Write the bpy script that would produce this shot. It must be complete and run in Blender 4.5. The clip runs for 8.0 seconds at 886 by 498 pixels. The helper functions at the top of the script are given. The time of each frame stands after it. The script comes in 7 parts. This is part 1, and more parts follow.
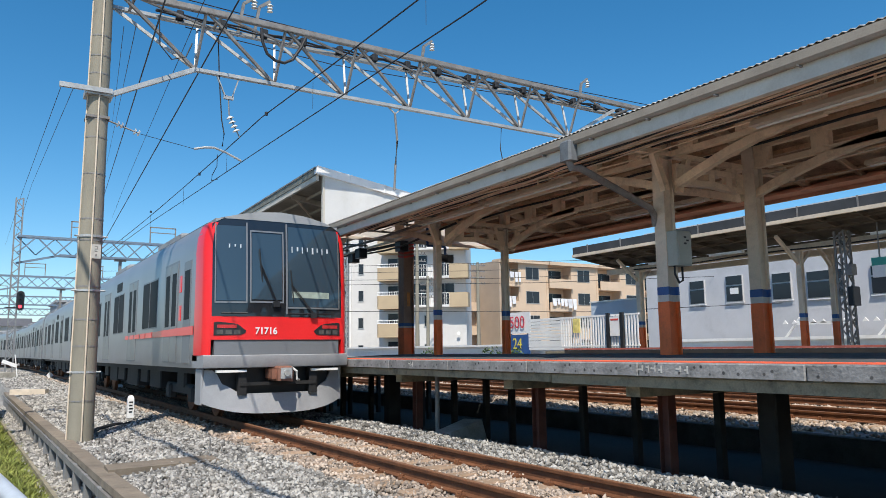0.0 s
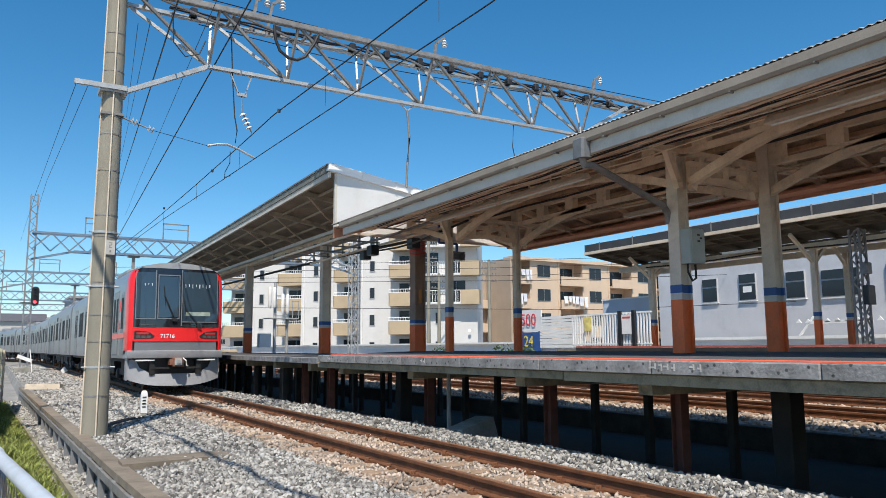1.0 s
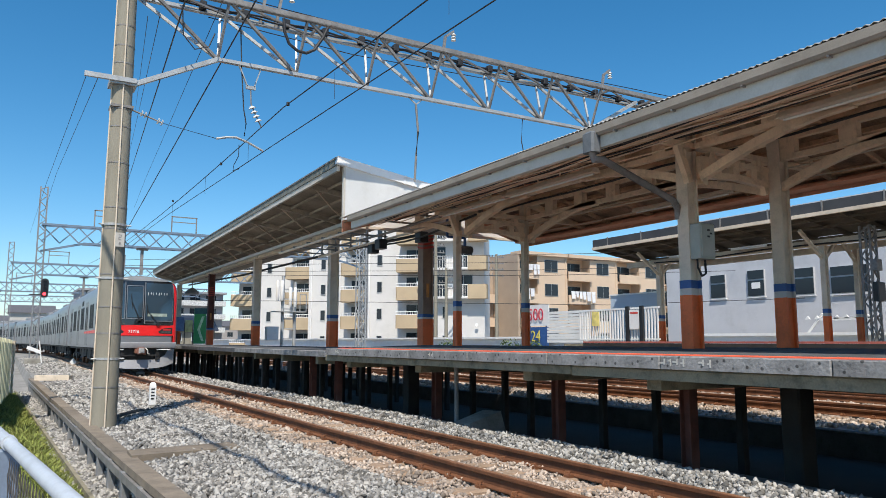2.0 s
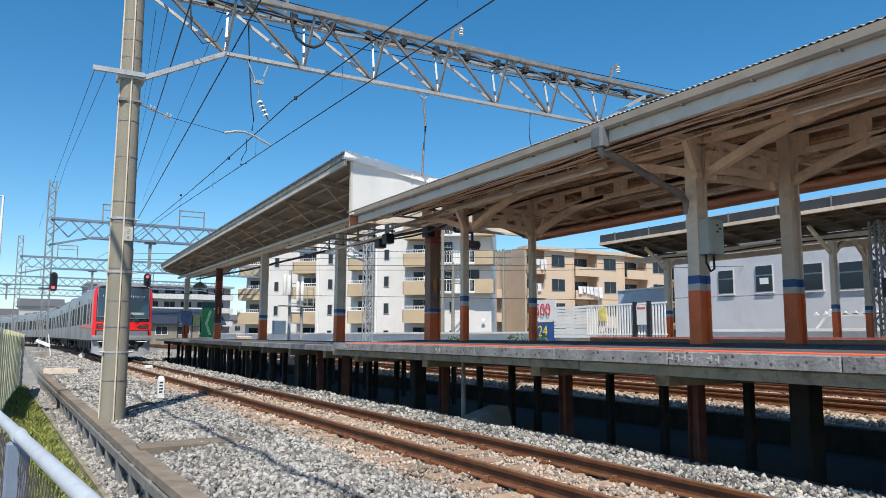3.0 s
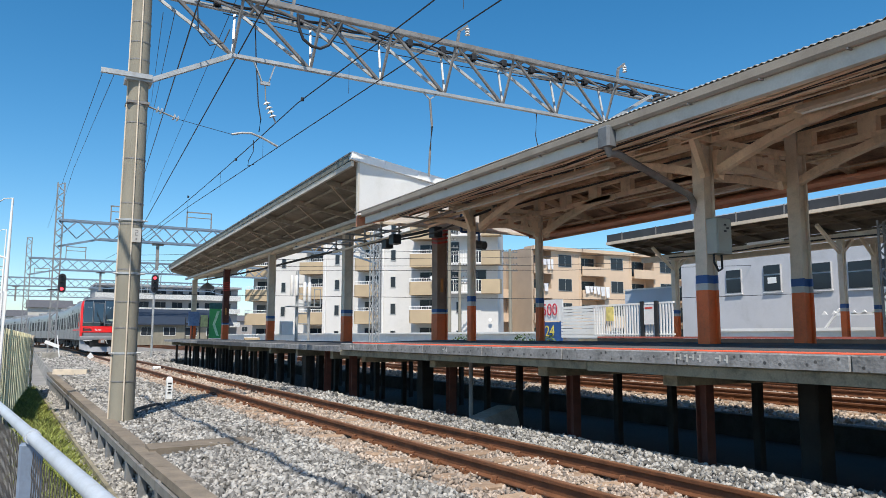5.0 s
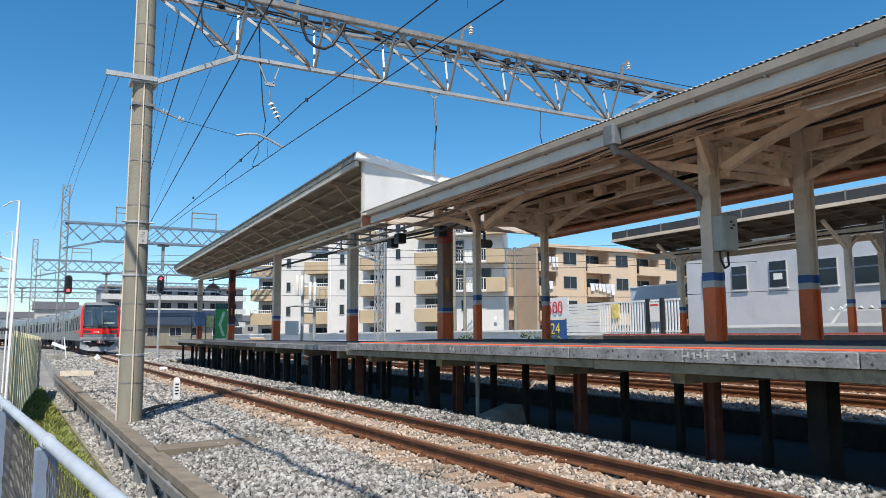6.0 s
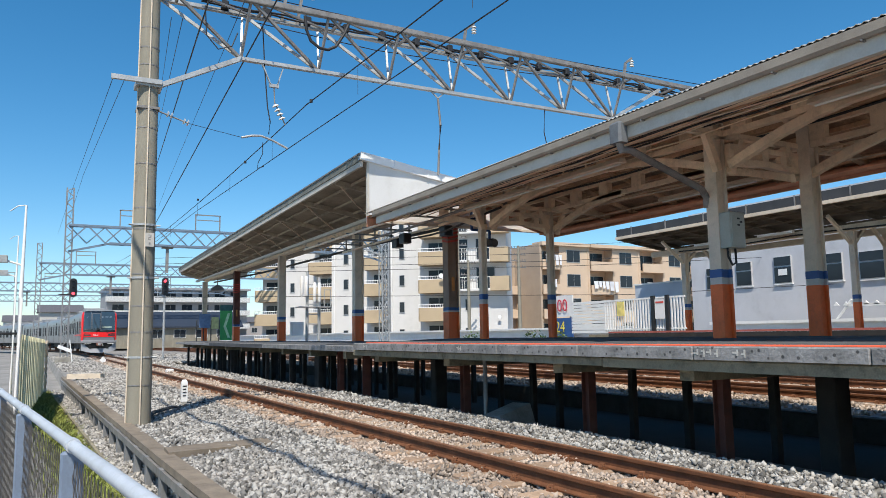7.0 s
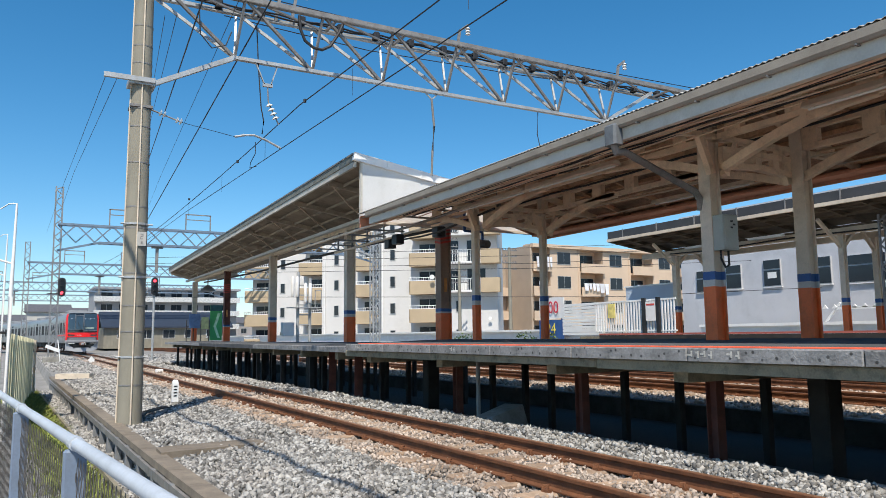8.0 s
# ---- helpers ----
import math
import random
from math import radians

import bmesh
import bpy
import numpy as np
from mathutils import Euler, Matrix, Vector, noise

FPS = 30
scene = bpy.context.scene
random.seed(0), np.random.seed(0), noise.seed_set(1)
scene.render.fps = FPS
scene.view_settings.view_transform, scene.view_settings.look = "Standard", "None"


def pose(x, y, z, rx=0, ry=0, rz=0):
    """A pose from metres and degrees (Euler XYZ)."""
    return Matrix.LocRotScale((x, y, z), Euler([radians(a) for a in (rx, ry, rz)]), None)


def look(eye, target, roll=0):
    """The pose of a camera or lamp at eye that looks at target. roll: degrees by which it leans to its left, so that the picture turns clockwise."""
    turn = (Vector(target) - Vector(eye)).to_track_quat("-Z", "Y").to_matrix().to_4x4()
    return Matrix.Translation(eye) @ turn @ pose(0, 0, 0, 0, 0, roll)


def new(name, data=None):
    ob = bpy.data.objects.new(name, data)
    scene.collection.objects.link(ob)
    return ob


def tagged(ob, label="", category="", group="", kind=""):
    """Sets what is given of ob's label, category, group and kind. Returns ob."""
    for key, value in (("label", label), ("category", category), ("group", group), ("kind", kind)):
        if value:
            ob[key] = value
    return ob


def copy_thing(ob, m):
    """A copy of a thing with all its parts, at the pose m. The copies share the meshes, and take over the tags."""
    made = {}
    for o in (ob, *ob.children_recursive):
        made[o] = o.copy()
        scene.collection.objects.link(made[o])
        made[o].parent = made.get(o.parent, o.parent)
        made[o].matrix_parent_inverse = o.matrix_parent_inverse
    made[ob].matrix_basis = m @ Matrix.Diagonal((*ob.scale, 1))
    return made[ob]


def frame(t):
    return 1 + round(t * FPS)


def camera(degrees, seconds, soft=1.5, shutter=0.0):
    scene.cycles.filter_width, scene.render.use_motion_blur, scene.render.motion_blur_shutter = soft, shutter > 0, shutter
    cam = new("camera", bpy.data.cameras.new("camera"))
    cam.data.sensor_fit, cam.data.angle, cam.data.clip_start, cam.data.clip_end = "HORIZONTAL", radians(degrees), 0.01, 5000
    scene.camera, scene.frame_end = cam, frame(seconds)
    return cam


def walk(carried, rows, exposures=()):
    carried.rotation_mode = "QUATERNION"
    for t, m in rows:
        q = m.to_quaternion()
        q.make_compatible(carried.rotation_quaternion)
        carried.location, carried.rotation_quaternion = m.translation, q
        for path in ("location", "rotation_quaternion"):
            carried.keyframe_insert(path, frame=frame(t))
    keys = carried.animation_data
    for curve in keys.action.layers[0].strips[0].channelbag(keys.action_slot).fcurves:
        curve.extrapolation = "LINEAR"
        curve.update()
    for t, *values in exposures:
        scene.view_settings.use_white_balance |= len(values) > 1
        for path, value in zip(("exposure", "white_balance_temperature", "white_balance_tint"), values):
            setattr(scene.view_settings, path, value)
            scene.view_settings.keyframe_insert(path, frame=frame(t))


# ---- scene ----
cam = camera(61.75, 8.0, soft=0.6)
PATH = [
    (0, look((-4.244, -0.089, 1.293), (6.223, 16.738, 3.994), -0.63)),
    (0.5, look((-4.256, -0.085, 1.298), (6.064, 16.839, 3.965), -0.47)),
    (1, look((-4.255, -0.081, 1.290), (5.959, 16.912, 3.921), -0.34)),
    (1.5, look((-4.261, -0.070, 1.284), (5.879, 16.976, 3.855), -0.13)),
    (3, look((-4.269, -0.046, 1.284), (5.636, 17.170, 3.624), 0.25)),
    (3.5, look((-4.269, -0.042, 1.285), (5.600, 17.196, 3.620), 0.28)),
    (4, look((-4.272, -0.066, 1.286), (5.547, 17.198, 3.636), 0.29)),
    (4.5, look((-4.278, -0.049, 1.282), (5.512, 17.231, 3.642), 0.25)),
    (6, look((-4.305, -0.048, 1.299), (5.346, 17.318, 3.602), -0.32)),
    (6.5, look((-4.339, -0.035, 1.294), (5.265, 17.356, 3.597), -0.59)),
    (7, look((-4.367, -0.030, 1.308), (5.218, 17.375, 3.589), -0.90)),
    (7.5, look((-4.405, -0.014, 1.303), (5.268, 17.341, 3.593), -0.86)),
    (8, look((-4.417, 0.000, 1.299), (5.392, 17.274, 3.615), -0.65)),
]
walk(cam, PATH)

# ---------- light ----------
world = bpy.data.worlds.new("sky")
scene.world = world
world.use_nodes = True
wn = world.node_tree.nodes
wl = world.node_tree.links
SUN_DIR = Vector((0.36, 0.60, -1.0)).normalized()      # the way the light goes
elev = math.asin(-SUN_DIR.z)
azim = math.atan2(-SUN_DIR.x, -SUN_DIR.y)             # from +Y, clockwise
sky = wn.new("ShaderNodeTexSky")
sky.sky_type = "NISHITA"
sky.sun_disc = False
sky.sun_elevation = elev
sky.sun_rotation = azim
sky.air_density = 0.85
sky.dust_density = 0.5
sky.ozone_density = 2.5
rich = wn.new("ShaderNodeHueSaturation")
rich.inputs["Hue"].default_value = 0.491
rich.inputs["Saturation"].default_value = 1.34
wl.new(sky.outputs["Color"], rich.inputs["Color"])
wl.new(rich.outputs["Color"], wn["Background"].inputs["Color"])
wn["Background"].inputs["Strength"].default_value = 0.145
sun = new("sun", bpy.data.lights.new("sun", "SUN"))
sun.data.energy = 5.0
sun.data.angle = radians(0.53)
sun.data.color = (1.0, 0.93, 0.82)
sun.matrix_basis = Matrix.Translation((0, 0, 60)) @ SUN_DIR.to_track_quat("-Z", "Y").to_matrix().to_4x4()
scene.view_settings.exposure = 0.12

# ---------- materials ----------
MATS = {}


def mat(name, col, rough=0.7, metal=0.0, scale=6.0, var=0.25, fine=60.0, bump=0.2, stain=None, amount=0.35, island=0.0, obj=0.0, spec=0.5, streak=1.0, pits=0.0):
    """A weathered surface: base colour with coarse and fine variation, stains and relief."""
    if name in MATS:
        return MATS[name]
    m = bpy.data.materials.new(name)
    m.use_nodes = True
    nt = m.node_tree
    N, L = nt.nodes, nt.links
    b = N["Principled BSDF"]
    tc = N.new("ShaderNodeTexCoord")
    mp = N.new("ShaderNodeMapping")
    mp.inputs["Scale"].default_value = (1, 1, streak)
    L.new(tc.outputs["Object"], mp.inputs["Vector"])
    n1 = N.new("ShaderNodeTexNoise")
    n1.inputs["Scale"].default_value = scale
    n1.inputs["Detail"].default_value = 6
    n2 = N.new("ShaderNodeTexNoise")
    n2.inputs["Scale"].default_value = fine
    n2.inputs["Detail"].default_value = 4
    L.new(mp.outputs["Vector"], n1.inputs["Vector"])
    L.new(tc.outputs["Object"], n2.inputs["Vector"])
    r1 = N.new("ShaderNodeMapRange")
    r1.inputs["From Min"].default_value, r1.inputs["From Max"].default_value = 0.3, 0.7
    r1.inputs["To Min"].default_value, r1.inputs["To Max"].default_value = 1 - var, 1 + var
    L.new(n1.outputs["Fac"], r1.inputs["Value"])
    r2 = N.new("ShaderNodeMapRange")
    r2.inputs["From Min"].default_value, r2.inputs["From Max"].default_value = 0.25, 0.75
    r2.inputs["To Min"].default_value, r2.inputs["To Max"].default_value = 1 - var * 0.6, 1 + var * 0.6
    L.new(n2.outputs["Fac"], r2.inputs["Value"])
    mul = N.new("ShaderNodeMath")
    mul.operation = "MULTIPLY"
    L.new(r1.outputs["Result"], mul.inputs[0])
    L.new(r2.outputs["Result"], mul.inputs[1])
    last = mul.outputs["Value"]
    if island or obj:
        if island:
            g = N.new("ShaderNodeNewGeometry")
            src, amt = g.outputs["Random Per Island"], island
        else:
            g = N.new("ShaderNodeObjectInfo")
            src, amt = g.outputs["Random"], obj
        r3 = N.new("ShaderNodeMapRange")
        r3.inputs["To Min"].default_value, r3.inputs["To Max"].default_value = 1 - amt, 1 + amt
        L.new(src, r3.inputs["Value"])
        mu = N.new("ShaderNodeMath")
        mu.operation = "MULTIPLY"
        L.new(last, mu.inputs[0])
        L.new(r3.outputs["Result"], mu.inputs[1])
        last = mu.outputs["Value"]
    base = N.new("ShaderNodeRGB")
    base.outputs[0].default_value = (*col, 1)
    cur = base.outputs[0]
    if stain:
        n3 = N.new("ShaderNodeTexNoise")
        n3.inputs["Scale"].default_value = scale * 2.3
        n3.inputs["Detail"].default_value = 8
        n3.inputs["Roughness"].default_value = 0.7
        L.new(mp.outputs["Vector"], n3.inputs["Vector"])
        rr = N.new("ShaderNodeMapRange")
        rr.inputs["From Min"].default_value, rr.inputs["From Max"].default_value = 0.5, 0.68
        rr.inputs["To Max"].default_value = amount
        L.new(n3.outputs["Fac"], rr.inputs["Value"])
        mx = N.new("ShaderNodeMix")
        mx.data_type = "RGBA"
        L.new(rr.outputs["Result"], mx.inputs["Factor"])
        L.new(cur, mx.inputs["A"])
        mx.inputs["B"].default_value = (*stain, 1)
        cur = mx.outputs["Result"]
    if pits:
        vo = N.new("ShaderNodeTexVoronoi")
        vo.inputs["Scale"].default_value = pits
        L.new(tc.outputs["Object"], vo.inputs["Vector"])
        pr = N.new("ShaderNodeMapRange")
        pr.inputs["From Min"].default_value, pr.inputs["From Max"].default_value = 0.16, 0.24
        pr.inputs["To Min"].default_value, pr.inputs["To Max"].default_value = 0.3, 1.0
        L.new(vo.outputs["Distance"], pr.inputs["Value"])
        pm = N.new("ShaderNodeMath")
        pm.operation = "MULTIPLY"
        L.new(last, pm.inputs[0])
        L.new(pr.outputs["Result"], pm.inputs[1])
        last = pm.outputs["Value"]
    vm = N.new("ShaderNodeVectorMath")
    vm.operation = "SCALE"
    L.new(cur, vm.inputs[0])
    L.new(last, vm.inputs["Scale"])
    L.new(vm.outputs["Vector"], b.inputs["Base Color"])
    b.inputs["Roughness"].default_value = rough
    b.inputs["Metallic"].default_value = metal
    b.inputs["Specular IOR Level"].default_value = spec
    if bump:
        bp = N.new("ShaderNodeBump")
        bp.inputs["Strength"].default_value = bump
        bp.inputs["Distance"].default_value = 0.01
        L.new(n2.outputs["Fac"], bp.inputs["Height"])
        L.new(bp.outputs["Normal"], b.inputs["Normal"])
    MATS[name] = m
    return m


def glow(name, col, strength):
    if name in MATS:
        return MATS[name]
    m = bpy.data.materials.new(name)
    m.use_nodes = True
    b = m.node_tree.nodes["Principled BSDF"]
    b.inputs["Base Color"].default_value = (*col, 1)
    b.inputs["Emission Color"].default_value = (*col, 1)
    b.inputs["Emission Strength"].default_value = strength
    MATS[name] = m
    return m


def glass(name, col, rough=0.04):
    """Dark window glass: glossy over a dim inside."""
    if name in MATS:
        return MATS[name]
    m = bpy.data.materials.new(name)
    m.use_nodes = True
    b = m.node_tree.nodes["Principled BSDF"]
    b.inputs["Base Color"].default_value = (*col, 1)
    b.inputs["Roughness"].default_value = rough
    b.inputs["Specular IOR Level"].default_value = 0.6
    b.inputs["Coat Weight"].default_value = 0.3
    MATS[name] = m
    return m


BALLAST = mat("ballast", (0.29, 0.28, 0.262), 0.9, island=0.7, scale=0.7, var=0.15, fine=90, bump=0.4, stain=(0.24, 0.2, 0.16), amount=0.35)
BALLAST_RUST = mat("ballast_rust", (0.36, 0.29, 0.235), 0.9, island=0.5, scale=0.8, var=0.2, fine=90, bump=0.4, stain=(0.42, 0.36, 0.3), amount=0.5)
GROUND = mat("ground", (0.25, 0.24, 0.225), 0.95, scale=0.4, var=0.2, fine=26, bump=1.0, stain=(0.13, 0.12, 0.1), amount=0.6)
RAIL = mat("rail_rust", (0.155, 0.06, 0.025), 0.75, 0.2, scale=5, var=0.3, fine=80, bump=0.2, stain=(0.2, 0.1, 0.05), amount=0.4)
RAILTOP = mat("rail_head", (0.26, 0.13, 0.07), 0.55, 0.25, scale=3, var=0.2, fine=120, bump=0.05)
SLEEPER = mat("sleeper", (0.34, 0.24, 0.165), 0.9, scale=4, var=0.2, fine=70, bump=0.3, stain=(0.2, 0.12, 0.07), amount=0.6, obj=0.2)
CONC = mat("concrete", (0.30, 0.285, 0.25), 0.9, scale=3, var=0.2, fine=70, bump=0.3, stain=(0.12, 0.11, 0.09), amount=0.5)
CONC_EDGE = mat("platform_edge", (0.235, 0.232, 0.228), 0.9, scale=5, var=0.32, fine=28, bump=0.8, stain=(0.15, 0.15, 0.145), amount=0.55, obj=0.12, pits=11.0)
CONC_BEAM = mat("platform_beam", (0.26, 0.225, 0.155), 0.9, scale=2.5, var=0.25, fine=50, bump=0.4, stain=(0.09, 0.085, 0.06), amount=0.7)
CONC_POLE = mat("pole_concrete", (0.255, 0.235, 0.185), 0.85, scale=3, var=0.14, fine=60, bump=0.2, stain=(0.2, 0.18, 0.15), amount=0.5, streak=0.25)
ASPHALT = mat("asphalt", (0.10, 0.102, 0.107), 0.95, spec=0.15, scale=2, var=0.2, fine=120, bump=0.5, stain=(0.12, 0.12, 0.12), amount=0.4)
STEEL_RED = mat("rusty_steel", (0.13, 0.042, 0.027), 0.7, scale=4, var=0.3, fine=60, bump=0.3, stain=(0.07, 0.035, 0.025), amount=0.6)
BLACK_STEEL = mat("near_black_steel", (0.03, 0.026, 0.023), 0.8, scale=4, var=0.3, fine=60, bump=0.3)
CREAM = mat("cream_paint", (0.77, 0.60, 0.42), 0.55, scale=2.5, var=0.12, fine=50, bump=0.12, stain=(0.3, 0.2, 0.12), amount=0.4)
CREAM_LT = mat("pale_paint", (0.66, 0.555, 0.43), 0.55, scale=2.0, var=0.1, fine=50, bump=0.12, stain=(0.3, 0.24, 0.18), amount=0.35)
ORANGE = mat("orange_paint", (0.76, 0.15, 0.035), 0.5, scale=3, var=0.12, fine=60, bump=0.1, stain=(0.3, 0.08, 0.03), amount=0.35)
BLUE = mat("blue_paint", (0.03, 0.09, 0.26), 0.5, scale=4, var=0.15, fine=60, bump=0.1)
WHITEBAND = mat("grey_white_paint", (0.50, 0.48, 0.44), 0.55, scale=3, var=0.12, fine=60, bump=0.1, stain=(0.3, 0.27, 0.22), amount=0.4)
SOFFIT = mat("roof_underside", (0.64, 0.43, 0.27), 0.85, scale=1.5, var=0.22, fine=40, bump=0.2, stain=(0.17, 0.10, 0.06), amount=0.5)
ROOFSHEET = mat("roof_sheet", (0.42, 0.40, 0.37), 0.6, 0.2, scale=1.2, var=0.15, fine=30, bump=0.1, stain=(0.25, 0.2, 0.15), amount=0.4)
FASCIA = mat("fascia", (0.56, 0.52, 0.45), 0.6, scale=1.5, var=0.1, fine=40, bump=0.1, stain=(0.36, 0.3, 0.22), amount=0.4)
SALMON = mat("salmon_paint", (0.64, 0.29, 0.17), 0.6, scale=2, var=0.15, fine=50, bump=0.1, stain=(0.25, 0.13, 0.08), amount=0.4)
WHITE = mat("white_paint", (0.80, 0.79, 0.77), 0.6, scale=1.2, var=0.05, fine=40, bump=0.08, stain=(0.6, 0.58, 0.54), amount=0.3)
GALV = mat("galvanised", (0.42, 0.43, 0.43), 0.5, 0.35, scale=4, var=0.15, fine=60, bump=0.1, stain=(0.3, 0.27, 0.23), amount=0.4)
# Weathered zinc; also the shaded copy of GALV on the lattice gantry.
GALV_DK = mat("weathered_shaded_galvanised", (0.24, 0.23, 0.22), 0.6, 0.3, scale=4, var=0.2, fine=60, bump=0.1, stain=(0.15, 0.11, 0.08), amount=0.5)
BLUEGREY = mat("blue_grey_steel", (0.17, 0.23, 0.30), 0.55, 0.2, scale=3, var=0.12, fine=50, bump=0.1)
WIRE = mat("wire", (0.03, 0.03, 0.032), 0.6, 0.3, bump=0)
RUBBER = mat("black_rubber", (0.015, 0.015, 0.016), 0.6, bump=0.1)
PORCELAIN = mat("porcelain", (0.75, 0.75, 0.72), 0.25, scale=8, var=0.05, bump=0)
LINE = mat("warning_line", (0.85, 0.13, 0.06), 0.6, scale=6, var=0.15, fine=80, bump=0.1)
BLACK = mat("black_paint", (0.02, 0.02, 0.022), 0.4, bump=0.05)
TRAIN_GREY = mat("train_steel", (0.34, 0.345, 0.355), 0.38, 0.55, scale=0.8, var=0.06, fine=30, bump=0.03)
TRAIN_ROOF = mat("train_roof", (0.27, 0.28, 0.29), 0.6, 0.1, scale=1.5, var=0.12, fine=40, bump=0.1)
TRAIN_RED = mat("train_red", (0.78, 0.018, 0.02), 0.28, scale=1.5, var=0.05, fine=30, bump=0.0)
TRAIN_PALE = mat("train_pale_grey", (0.31, 0.315, 0.33), 0.45, 0.1, scale=2.5, var=0.1, fine=40, bump=0.03, stain=(0.25, 0.25, 0.26), amount=0.4)
TRAIN_MID = mat("train_mid_grey", (0.19, 0.2, 0.215), 0.42, 0.2, scale=2, var=0.06, fine=40, bump=0.03)
DOOR = mat("train_door", (0.25, 0.25, 0.25), 0.4, 0.4, scale=1.5, var=0.06, fine=30, bump=0.03)
TRAIN_DARK = mat("train_underframe", (0.014, 0.014, 0.015), 0.7, scale=4, var=0.3, fine=50, bump=0.2)
TRAIN_BLACK = glass("train_black_mask", (0.014, 0.017, 0.022), 0.06)
TRAIN_SIDE = mat("train_side_window", (0.02, 0.022, 0.025), 0.5, scale=1, var=0.2, bump=0, spec=0.05)
TRAIN_GLASS = glass("train_window", (0.035, 0.06, 0.085), 0.03)
WIN = glass("window_glass", (0.025, 0.032, 0.04), 0.12)
WIN.node_tree.nodes["Principled BSDF"].inputs["Coat Weight"].default_value = 0.0
WIN.node_tree.nodes["Principled BSDF"].inputs["Specular IOR Level"].default_value = 0.3
GRASS = mat("grass", (0.2, 0.23, 0.05), 0.8, island=0.5, scale=2, var=0.3, bump=0, stain=(0.25, 0.2, 0.07), amount=0.6)

TROUGH = mat("trough_concrete", (0.21, 0.172, 0.13), 0.9, scale=3, var=0.2, fine=60, bump=0.4, stain=(0.14, 0.12, 0.1), amount=0.5, obj=0.12)
# Near-black base colour carries the shade under the platform.
SHADE_SOIL = mat("soil_painted_shade", (0.014, 0.013, 0.011), 0.95, scale=1.5, var=0.3, fine=30, bump=0.8)
OLD_FRAME = mat("old_frame", (0.42, 0.36, 0.28), 0.7, scale=2, var=0.2, fine=40, bump=0.15, stain=(0.2, 0.15, 0.1), amount=0.5)
# Concrete darkened in its colour for the shade under the platform's far side.
KERB_SHADE = mat("shade_dark_concrete", (0.06, 0.06, 0.055), 0.95, scale=3, var=0.3, fine=40, bump=0.4, stain=(0.03, 0.035, 0.02), amount=0.6)
MASTGREY = mat("mast_grey", (0.23, 0.235, 0.24), 0.55, 0.25, scale=3, var=0.15, fine=50, bump=0.1)
# Darker than SOFFIT: deep shade below the eave is painted into the boards.
BOARDS = mat("roof_boards", (0.50, 0.32, 0.2), 0.85, scale=1.5, var=0.3, fine=40, bump=0.3, stain=(0.1, 0.065, 0.04), amount=0.6, obj=0.2)
BUSH = mat("bush_leaf", (0.07, 0.11, 0.03), 0.6, island=0.5, scale=3, var=0.2, bump=0)

